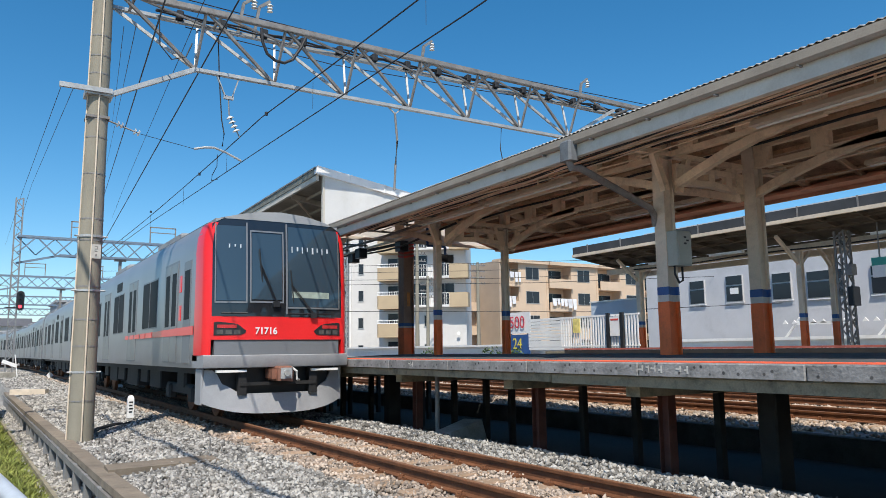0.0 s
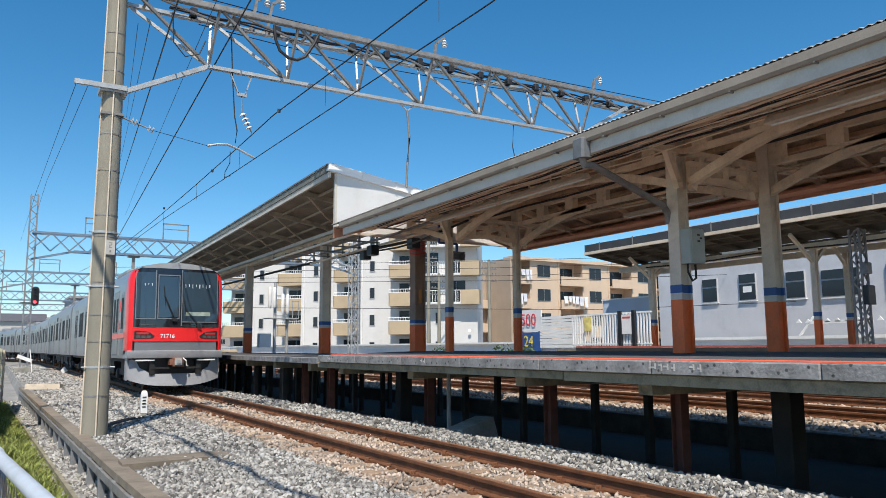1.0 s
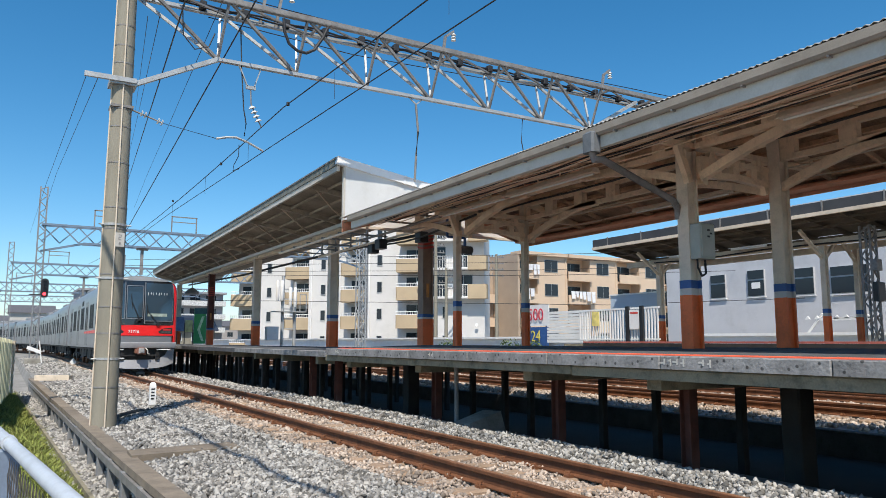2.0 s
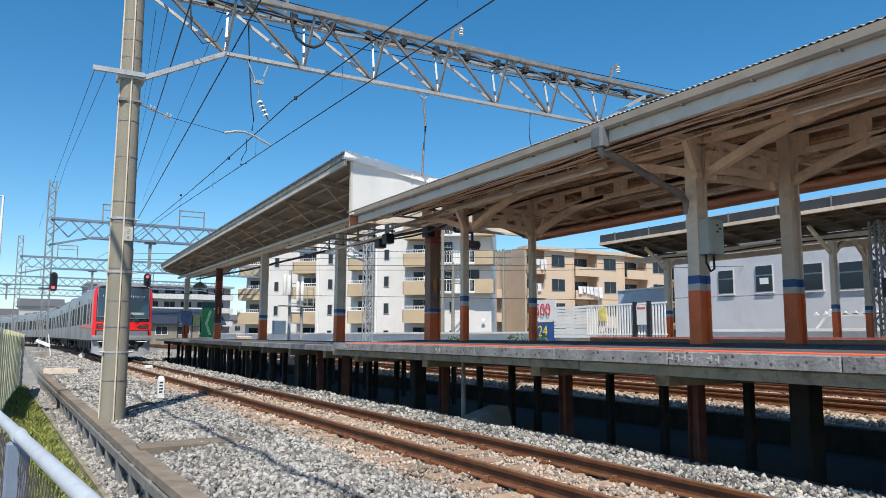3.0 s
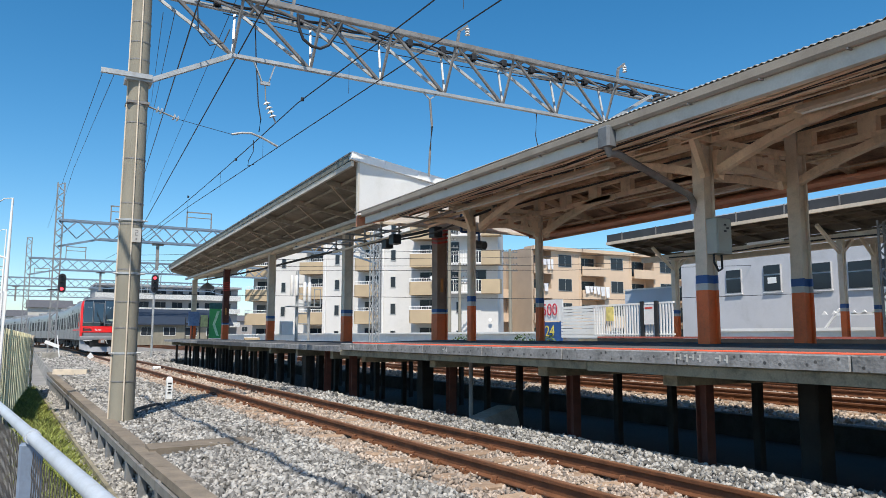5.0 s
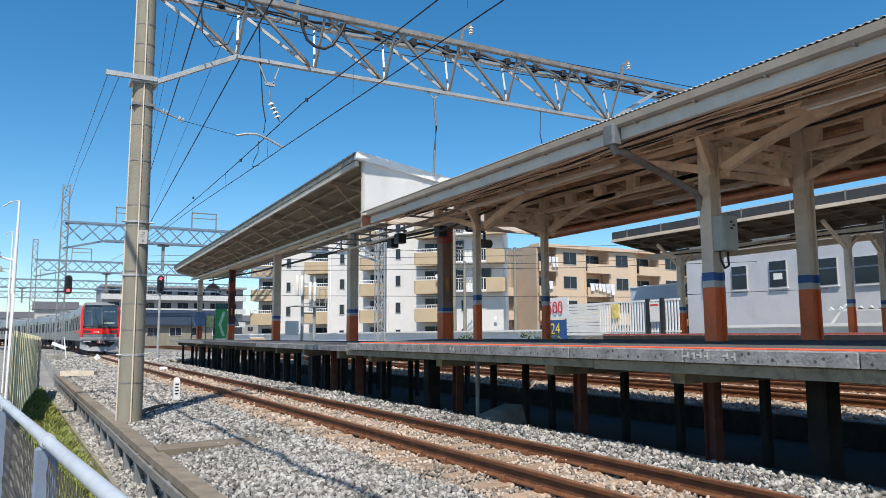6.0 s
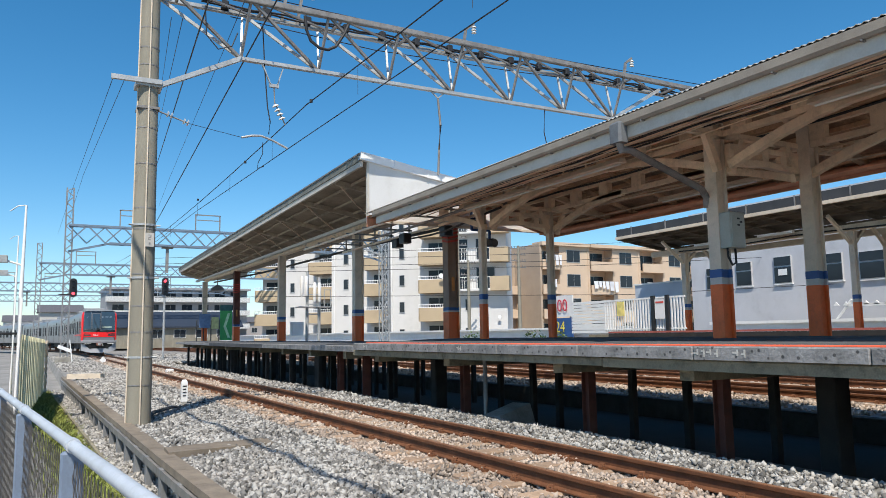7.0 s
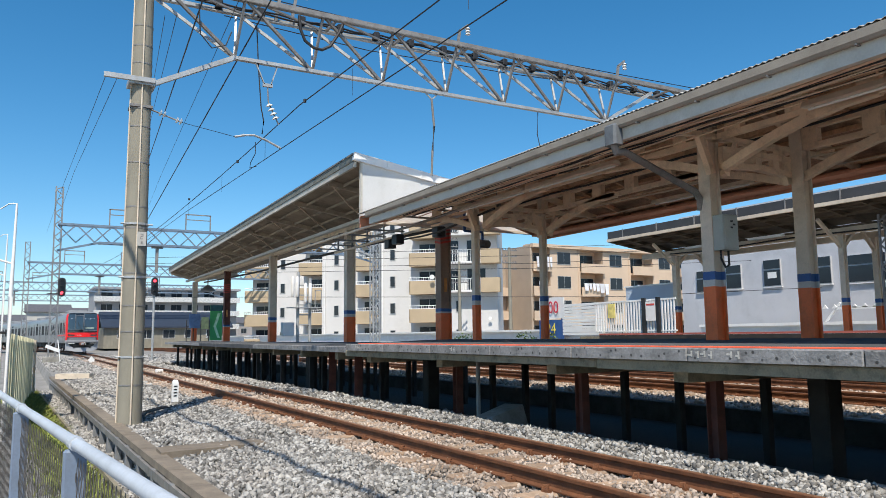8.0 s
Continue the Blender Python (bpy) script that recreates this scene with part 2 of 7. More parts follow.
# ---------- mesh helpers ----------
class M:
    """Collects solid pieces into one mesh."""

    def __init__(self):
        self.v, self.f = [], []

    def add(self, vs, fs):
        n = len(self.v)
        self.v += [tuple(v) for v in vs]
        self.f += [tuple(i + n for i in f) for f in fs]
        return self

    def box(self, x0, x1, y0, y1, z0, z1):
        vs = [(x, y, z) for z in (z0, z1) for y in (y0, y1) for x in (x0, x1)]
        return self.add(vs, [(0, 2, 3, 1), (4, 5, 7, 6), (0, 1, 5, 4), (2, 6, 7, 3), (0, 4, 6, 2), (1, 3, 7, 5)])

    def cham(self, x0, x1, y0, y1, z0, z1, c):
        """A box with chamfered upright and top edges."""
        rings = []
        for z, k in ((z0, 0), (z1 - c, 0), (z1, c)):
            a, b, d, e = x0 + k, x1 - k, y0 + k, y1 - k
            rings.append([(a + c, d, z), (b - c, d, z), (b, d + c, z), (b, e - c, z), (b - c, e, z), (a + c, e, z), (a, e - c, z), (a, d + c, z)])
        return self.loft(rings)

    def loft(self, rings, close=True):
        n = len(rings[0])
        vs = [p for r in rings for p in r]
        fs = [(i * n + j, i * n + (j + 1) % n, (i + 1) * n + (j + 1) % n, (i + 1) * n + j) for i in range(len(rings) - 1) for j in range(n)]
        if close:
            fs += [tuple(reversed(range(n))), tuple(range((len(rings) - 1) * n, len(rings) * n))]
        return self.add(vs, fs)

    def beam(self, a, b, w, h, up=(0, 0, 1)):
        """A bar of section w by h from a to b."""
        a, b = Vector(a), Vector(b)
        d = (b - a).normalized()
        s = d.cross(Vector(up))
        if s.length < 1e-4:
            s = d.cross(Vector((0, 1, 0)))
        s.normalize()
        u = s.cross(d)
        ring = lambda c: [c - s * w / 2 - u * h / 2, c + s * w / 2 - u * h / 2, c + s * w / 2 + u * h / 2, c - s * w / 2 + u * h / 2]
        return self.loft([ring(a), ring(b)])

    def angle(self, a, b, w, t=0.012, up=(0, 0, 1), flip=1):
        """An angle bar: two thin legs."""
        a, b = Vector(a), Vector(b)
        d = (b - a).normalized()
        s = d.cross(Vector(up))
        if s.length < 1e-4:
            s = d.cross(Vector((0, 1, 0)))
        s.normalize()
        u = s.cross(d)
        self.beam(a, b, w, t, up)
        o = s * (w / 2 - t / 2) * flip + u * (w / 2)
        return self.beam(a + o, b + o, t, w, up)

    def tube(self, pts, r, n=8):
        pts = [Vector(p) for p in pts]
        rings = []
        for i, p in enumerate(pts):
            d = (pts[min(i + 1, len(pts) - 1)] - pts[max(i - 1, 0)]).normalized()
            s = d.cross(Vector((0, 0, 1)))
            if s.length < 1e-3:
                s = d.cross(Vector((0, 1, 0)))
            s.normalize()
            u = s.cross(d)
            rr = r[i] if isinstance(r, (list, tuple)) else r
            rings.append([p + (s * math.cos(k * 2 * math.pi / n) + u * math.sin(k * 2 * math.pi / n)) * rr for k in range(n)])
        return self.loft(rings)

    def prism(self, prof, y0, y1):
        """A profile of (x, z) pulled along y."""
        return self.loft([[(x, y0, z) for x, z in prof], [(x, y1, z) for x, z in prof]])

    def prism_x(self, prof, x0, x1):
        """A profile of (y, z) pulled along x."""
        return self.loft([[(x0, y, z) for y, z in prof], [(x1, y, z) for y, z in prof]])

    def mesh(self, name, m, smooth=False):
        me = bpy.data.meshes.new(name)
        me.from_pydata(self.v, [], self.f)
        bm = bmesh.new()
        bm.from_mesh(me)
        bmesh.ops.recalc_face_normals(bm, faces=bm.faces)
        bm.to_mesh(me)
        bm.free()
        me.materials.append(m)
        if smooth:
            me.polygons.foreach_set("use_smooth", [True] * len(me.polygons))
            me.set_sharp_from_angle(angle=radians(40))
        return me


def thing(name, label, category, group="", kind="", at=None):
    e = new(name)
    e.empty_display_size = 0.2
    if at is not None:
        e.matrix_basis = at
    return tagged(e, label, category, group, kind)


def part(name, m, material, parent=None, label="", smooth=False):
    """Links one mesh as a part under its thing."""
    data = m if isinstance(m, bpy.types.Mesh) else m.mesh(name, material, smooth)
    ob = new(name, data)
    ob.parent = parent
    return tagged(ob, label) if label else ob


def solo(name, m, material, label, category, group="", kind="", smooth=False):
    return tagged(part(name, m, material, None, "", smooth), label, category, group, kind)


# ---------- the line of the track ----------
BEND, RADIUS = 76.0, 300.0


def line_at(s, off=0.0):
    """Place and heading on the track's centre line, s metres along; off: metres to its side."""
    if s <= BEND:
        return Vector((0.565 + off, s, 0)), 0.0
    a = (s - BEND) / RADIUS
    r = RADIUS + off
    return Vector((0.565 - RADIUS + r * math.cos(a), BEND + r * math.sin(a), 0)), a


# ---------- ground ----------
GROUND_X = [-2500, -60, -6, -4.2, -3.5, -3.04, -2.78, -1.7, -0.3, 1.4, 1.9, 2.45, 2.95, 3.3, 3.31, 8.69, 8.7, 9.2, 16.3, 17.0, 30, 2500]
GROUND_Z = [-0.7, -0.7, -0.75, -0.66, -0.72, -0.72, -0.30, -0.235, -0.2, -0.19, -0.15, -0.14, -0.32, -0.40, -0.8, -0.8, -0.34, -0.22, -0.22, -0.4, -0.3, -0.3]
GROUND_END = [-0.7, -0.7, -0.75, -0.66, -0.72, -0.72, -0.30, -0.235, -0.2, -0.2, -0.22, -0.25, -0.28, -0.3, -0.3, -0.3, -0.3, -0.22, -0.22, -0.4, -0.3, -0.3]
TRENCH_END = 51.0


def trough_x(y):
    """The line of the cable trough."""
    return np.interp(y, [5.2, 7.3, 10, 15, 24, 35], [-2.70, -2.77, -2.84, -2.92, -3.08, -3.25])


def ground_z(x, y=0.0):
    x, y = np.asarray(x, float), np.asarray(y, float)
    z = np.where(y > TRENCH_END, np.interp(x, GROUND_X, GROUND_END), np.interp(x, GROUND_X, GROUND_Z))
    bank = -0.72 + 0.43 * np.clip((x - trough_x(y)) / 0.14, 0, 1)
    return np.where((x > -3.5) & (x < -2.5), np.minimum(bank, -0.27), z)


def build_ground():
    ys = [-300, -20, 0, 5.2, 7.3, 10, 15, 20, 24, 35, TRENCH_END, TRENCH_END + 0.5, 60, 100, 160, 400, 3000]
    m = M()
    n = len(GROUND_X)
    foot, crest = GROUND_X.index(-3.04), GROUND_X.index(-2.78)
    vs = []
    for y in ys:
        for k, (x, z) in enumerate(zip(GROUND_X, GROUND_Z if y <= TRENCH_END else GROUND_END)):
            vs.append((float(trough_x(y)) + (0.0 if k == foot else 0.14) if k in (foot, crest) else x, y, z))
    m.add(vs, [(i * n + j, i * n + j + 1, (i + 1) * n + j + 1, (i + 1) * n + j) for i in range(len(ys) - 1) for j in range(n - 1)])
    solo("ground", m, GROUND, "grey gravelly ground between and beside the tracks", "ground", kind="structure")


def stones(name, regions, material, label, seed):
    """Crushed stones strewn over stretches (x0, x1, y0, y1, number, size)."""
    rng = np.random.default_rng(seed)
    base = np.array([(1, 0, -0.2), (-1, 0.1, -0.1), (0.1, 1, 0), (-0.1, -1, -0.1), (0.15, -0.2, 0.8), (0, 0, -0.7), (0.6, 0.55, 0.45), (-0.5, -0.5, 0.5)])
    tri = np.array([(4, 6, 2), (4, 2, 1), (4, 1, 7), (4, 7, 3), (4, 3, 0), (4, 0, 6), (6, 0, 2), (7, 1, 3), (5, 2, 0), (5, 1, 2), (5, 3, 1), (5, 0, 3)])
    V, F, off = [], [], 0
    for x0, x1, y0, y1, num, size in regions:
        c = np.stack([rng.uniform(x0, x1, num), rng.uniform(y0, y1, num)], -1)
        z = ground_z(c[:, 0], c[:, 1]) + rng.uniform(-0.01, 0.035, num) + 0.02 * np.sin(c[:, 0] * 5 + 1.3 * np.sin(c[:, 1] * 1.7)) * np.cos(c[:, 1] * 3.1)
        s = size * rng.uniform(0.55, 1.25, (num, 1)) * np.array([[1, 1, 1]]) * rng.uniform(0.7, 1.3, (num, 3))
        q = rng.normal(size=(num, 4))
        q /= np.linalg.norm(q, axis=1, keepdims=True)
        w, a, b, d = q.T
        R = np.stack([1 - 2 * (b * b + d * d), 2 * (a * b - d * w), 2 * (a * d + b * w), 2 * (a * b + d * w), 1 - 2 * (a * a + d * d), 2 * (b * d - a * w), 2 * (a * d - b * w), 2 * (b * d + a * w), 1 - 2 * (a * a + b * b)], -1).reshape(num, 3, 3)
        jit = base[None] + rng.normal(0, 0.13, (num, 8, 3))
        pts = np.einsum("nij,nkj->nki", R, jit * s[:, None, :]) + np.concatenate([c, z[:, None]], 1)[:, None, :]
        V.append(pts.reshape(-1, 3))
        F.append((tri[None] + off + 8 * np.arange(num)[:, None, None]).reshape(-1, 3))
        off += 8 * num
    V, F = np.concatenate(V), np.concatenate(F)
    me = bpy.data.meshes.new(name)
    me.vertices.add(len(V))
    me.vertices.foreach_set("co", V.ravel())
    me.loops.add(F.size)
    me.loops.foreach_set("vertex_index", F.ravel())
    me.polygons.add(len(F))
    me.polygons.foreach_set("loop_start", np.arange(0, F.size, 3))
    me.update(calc_edges=True)
    me.materials.append(material)
    tagged(new(name, me), label, "ballast", kind="stuff")


RAILPROF = [(-0.0625, -0.15), (0.0625, -0.15), (0.0625, -0.138), (0.012, -0.122), (0.009, -0.045), (0.0325, -0.036), (0.0325, -0.006), (0.027, 0), (-0.027, 0), (-0.0325, -0.006), (-0.0325, -0.036), (-0.009, -0.045), (-0.012, -0.122), (-0.0625, -0.138)]


def rail(parent, off, s0, s1, o):
    ss = [s0] + [s for s in np.arange(BEND, s1, 6.0) if s > s0] + [s1]
    rings = []
    for s in ss:
        p, a = line_at(s, o + off)
        rings.append([(p.x + x * math.cos(a), p.y + x * math.sin(a), z) for x, z in RAILPROF])
    m = M().loft(rings)
    ob = part("rail", m, RAIL, parent)
    ob.data.materials.append(RAILTOP)
    for poly in ob.data.polygons:
        if poly.normal.z > 0.9 and poly.center.z > -0.01:
            poly.material_index = 1


def build_track(label, o, s0, s1, near, clips):
    t = thing("track", label, "railway track", "railway tracks", "structure")
    rail(t, -0.566, s0, s1, o)
    rail(t, 0.566, s0, s1, o)
    sl = M().cham(-1.0, 1.0, -0.115, 0.115, -0.31, -0.155, 0.02).mesh("sleeper", SLEEPER)
    cl = M().box(-0.045, 0.02, -0.05, 0.05, -0.155, -0.128).tube([(-0.035, -0.03, -0.13), (-0.03, -0.03, -0.098), (0.01, 0, -0.1), (-0.03, 0.03, -0.098), (-0.035, 0.03, -0.13)], 0.011, 5)
    cl = cl.mesh("rail_clip", RAIL)
    s = s0 + 0.3
    while s < near:
        p, a = line_at(s, o)
        ob = part("sleeper", sl, SLEEPER, t)
        ob.matrix_basis = Matrix.Translation(p) @ pose(0, 0, 0, 0, 0, math.degrees(a))
        if s < clips:
            for x, turn in ((-0.566 - 0.085, 0), (-0.566 + 0.085, 180), (0.566 - 0.085, 0), (0.566 + 0.085, 180)):
                c = part("rail_clip", cl, RAIL, t)
                c.matrix_basis = Matrix.Translation((p.x + x, p.y, 0)) @ pose(0, 0, 0, 0, 0, turn)
        s += 0.6


build_ground()
# Sheet over the trench floor, with the platform's shade put into its colour.
solo("soil", M().prism([(3.46, -0.73), (8.56, -0.73), (8.56, -0.9), (3.46, -0.9)], -12, 50.9), SHADE_SOIL, "soil sheet under the platform, shade in its near-black colour", "soil", kind="structure")
solo("kerb", M().prism([(3.22, -0.9), (3.22, -0.30), (3.235, -0.285), (3.44, -0.285), (3.455, -0.30), (3.455, -0.9)], -12, 50.9), mat("kerb_concrete", (0.2, 0.195, 0.18), 0.95, scale=3, var=0.25, fine=50, bump=0.4, stain=(0.09, 0.09, 0.07), amount=0.6), "low concrete kerb along the ballast shoulder", "kerb", kind="structure")
solo("kerb", M().prism([(8.57, -0.9), (8.57, -0.29), (8.585, -0.275), (8.78, -0.275), (8.795, -0.29), (8.795, -0.9)], -12, 50.9), KERB_SHADE, "low concrete retaining kerb of the second track", "kerb", kind="structure")
stones("ballast_stones", [(-3.6, -3.05, 8, 34, 5500, 0.045), (-2.62, -0.62, 4.2, 10, 11500, 0.036), (-2.75, -0.62, 10, 19, 9500, 0.04), (-2.8, -0.62, 19, 42, 7000, 0.06), (-3.0, -0.7, 42, 78, 5500, 0.09), (1.2, 2.75, 2.5, 12, 7500, 0.036), (2.7, 3.2, 3, 20, 2200, 0.04), (1.2, 2.9, 12, 26, 4200, 0.05), (1.2, 3.2, 26, 45, 3200, 0.065), (1.3, 5.5, 45, 78, 4500, 0.1), (3.5, 8.5, 50, 78, 4000, 0.1),
                          (1.3, 2.0, 60, 78, 400, 0.09), (-3.4, -2.72, 5, 14, 4200, 0.04), (-3.5, -2.9, 14, 30, 3200, 0.05)], BALLAST, "crushed grey stone ballast beside the rails", 3)
stones("ballast_between_rails", [(-0.62, 1.2, 3.8, 12, 8000, 0.032), (-0.62, 1.2, 12, 26, 5200, 0.045), (-0.7, 1.3, 26, 66, 3500, 0.07), (8.8, 16.2, 2, 16, 12000, 0.055), (8.8, 16.2, 16, 26, 7000, 0.06), (8.8, 16.2, 26, 50, 7000, 0.08)], BALLAST_RUST, "rust-tinted stone ballast between the rails", 4)


# ---------- platform ----------
def build_platform():
    t = thing("platform", "raised railway platform with dark asphalt top and concrete edge", "platform", kind="structure")
    m = M().prism([(2.2, 1.125), (4.0, 1.19), (4.95, 1.205), (5.9, 1.19), (7.7, 1.125), (7.7, 0.93), (2.2, 0.93)], -12, 15.9)
    part("platform_deck", m, ASPHALT, t)
    m = M().add([], [])
    ring = lambda y, x0: [(x0, y, 1.06), (4.95, y, 1.12), (7.5, y, 1.06), (7.5, y, 0.92), (x0, y, 0.92)]
    m.loft([ring(15.9, 2.3), ring(30, 2.75), ring(51.5, 4.0)])
    part("platform_deck", m, ASPHALT, t, "older, lower deck towards the platform's end")
    # edge blocks, each its own piece
    cope = M().cham(2.03, 2.32, 0.006, 1.994, 0.985, 1.13, 0.012).mesh("edge_block", CONC_EDGE)
    for i in range(15):
        ob = part("edge_block", cope, CONC_EDGE, t)
        ob.matrix_basis = pose(0, -14.1 + 2 * i, 0)
    y = 15.92
    while y < 51:
        k0 = 2.13 + (y - 15.9) * 0.049
        a = math.degrees(math.atan(0.049))
        ob = part("edge_block", M().cham(0, 0.3, 0.006, 1.494, 0.93, 1.065, 0.012) if y < 16 else old, CONC_EDGE, t)
        old = ob.data
        ob.matrix_basis = pose(k0, y, 0, 0, 0, -a)
        y += 1.5
    m = M()
    for i in range(7):
        m.cham(2.10, 2.42, -14 + i * 4.3, -14 + i * 4.3 + 4.29, 0.855 + 0.012 * (i % 2), 0.985, 0.02)
    part("edge_beam", m, CONC_BEAM, t, "stained concrete beam under the edge")
    m = M().cham(2.21, 2.36, -12, 15.6, 1.12, 1.146, 0.006)
    part("warning_line", m, LINE, t, "bright red-orange line along the edge")
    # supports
    # Inner and far supports: backlit shade under the deck is put into their near-black.
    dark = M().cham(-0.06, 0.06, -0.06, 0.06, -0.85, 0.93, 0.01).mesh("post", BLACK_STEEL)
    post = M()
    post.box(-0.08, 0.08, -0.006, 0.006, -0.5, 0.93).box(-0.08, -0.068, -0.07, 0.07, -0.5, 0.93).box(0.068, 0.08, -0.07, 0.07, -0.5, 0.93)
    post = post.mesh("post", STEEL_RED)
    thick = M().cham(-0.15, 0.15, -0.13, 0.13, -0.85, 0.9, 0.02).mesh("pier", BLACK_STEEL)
    for y in (-4, -1, 2.6, 6.33, 8.8, 12.45, 16.55, 18.5, 20.4, 23.6, 27, 30.4, 34, 37.6, 41.2, 45, 49):
        k = 2.95 if y < 16 else 2.6 + (y - 16) * 0.049
        ob = part("post", post if y < 19 else dark, STEEL_RED, t)
        ob.matrix_basis = pose(k, y, 0, 0, 0, 90)
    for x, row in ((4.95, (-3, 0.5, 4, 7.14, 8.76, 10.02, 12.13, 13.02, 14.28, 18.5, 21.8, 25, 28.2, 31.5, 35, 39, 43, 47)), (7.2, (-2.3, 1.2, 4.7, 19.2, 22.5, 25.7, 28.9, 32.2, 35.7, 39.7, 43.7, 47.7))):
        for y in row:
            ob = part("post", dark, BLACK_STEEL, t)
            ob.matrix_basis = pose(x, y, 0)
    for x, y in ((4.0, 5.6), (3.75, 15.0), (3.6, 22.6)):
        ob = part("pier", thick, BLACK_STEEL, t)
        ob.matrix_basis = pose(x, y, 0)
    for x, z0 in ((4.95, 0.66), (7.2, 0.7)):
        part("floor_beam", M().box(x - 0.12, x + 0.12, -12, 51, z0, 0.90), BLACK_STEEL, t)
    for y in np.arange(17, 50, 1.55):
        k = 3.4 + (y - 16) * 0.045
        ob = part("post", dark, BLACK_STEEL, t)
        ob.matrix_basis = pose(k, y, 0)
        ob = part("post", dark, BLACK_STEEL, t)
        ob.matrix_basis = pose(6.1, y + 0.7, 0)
    m = M()
    for y in (2.6, 6.3, 8.75, 12.1, 15.3):
        m.box(2.35, 7.4, y - 0.11, y + 0.11, 0.72, 0.90)
    for y in (17.3, 20.4, 23.6, 27, 30.4, 34, 37.6, 41.2, 45, 49):
        m.box(2.3 + (y - 16) * 0.049, 7.3, y - 0.09, y + 0.09, 0.74, 0.92)
    part("cross_beam", m, CONC_BEAM, t)
    part("drain_pipe", M().tube([(2.75, 11.4, -0.4), (2.75, 11.4, 0.93)], 0.04), GALV_DK, t)
    # chalky marks on the edge
    m = M()
    for dy, n in ((5.2, 2), (5.55, 4), (11.0, 2), (15.1, 3)):
        for k in range(n):
            y = dy + k * 0.09
            m.box(2.026, 2.029, y, y + 0.02, 1.02 + 0.015 * (k % 2), 1.10)
            m.box(2.026, 2.029, y + 0.022, y + 0.05 + 0.02 * (k % 2), 1.045 + 0.013 * (k % 3), 1.065 + 0.013 * (k % 3))
    part("chalk_mark", m, WHITEBAND, t)


build_platform()


# ---------- near canopy ----------
def rib_column(parent, x, y, top, w=0.15, d=0.13, base=1.16, dz=0.0):
    """A painted steel column: flanged shaft in pale paint, blue band, white band, orange foot."""
    for nm, z0, z1, mm, g in (("column", 2.15 + dz, top, CREAM_LT, 0.0), ("column_foot", base - 0.04, 1.94 + dz, ORANGE, 0.004), ("white_band", 1.94 + dz, 2.035 + dz, WHITEBAND, 0.002), ("blue_band", 2.035 + dz, 2.15 + dz, BLUE, 0.004)):
        p = part(nm, hsec(w + g, d + g, z0, z1), mm, parent)
        p.matrix_basis = pose(x, y, 0)


def hsec(w, d, z0, z1):
    """An H-section shaft."""
    k, e = w - 0.03, d * 0.55
    ring = [(-w, -d), (-k, -d), (-k, -e), (k, -e), (k, -d), (w, -d), (w, d), (k, d), (k, e), (-k, e), (-k, d), (-w, d)]
    return M().loft([[(x, y, z) for x, y in ring] for z in (z0, z1)])


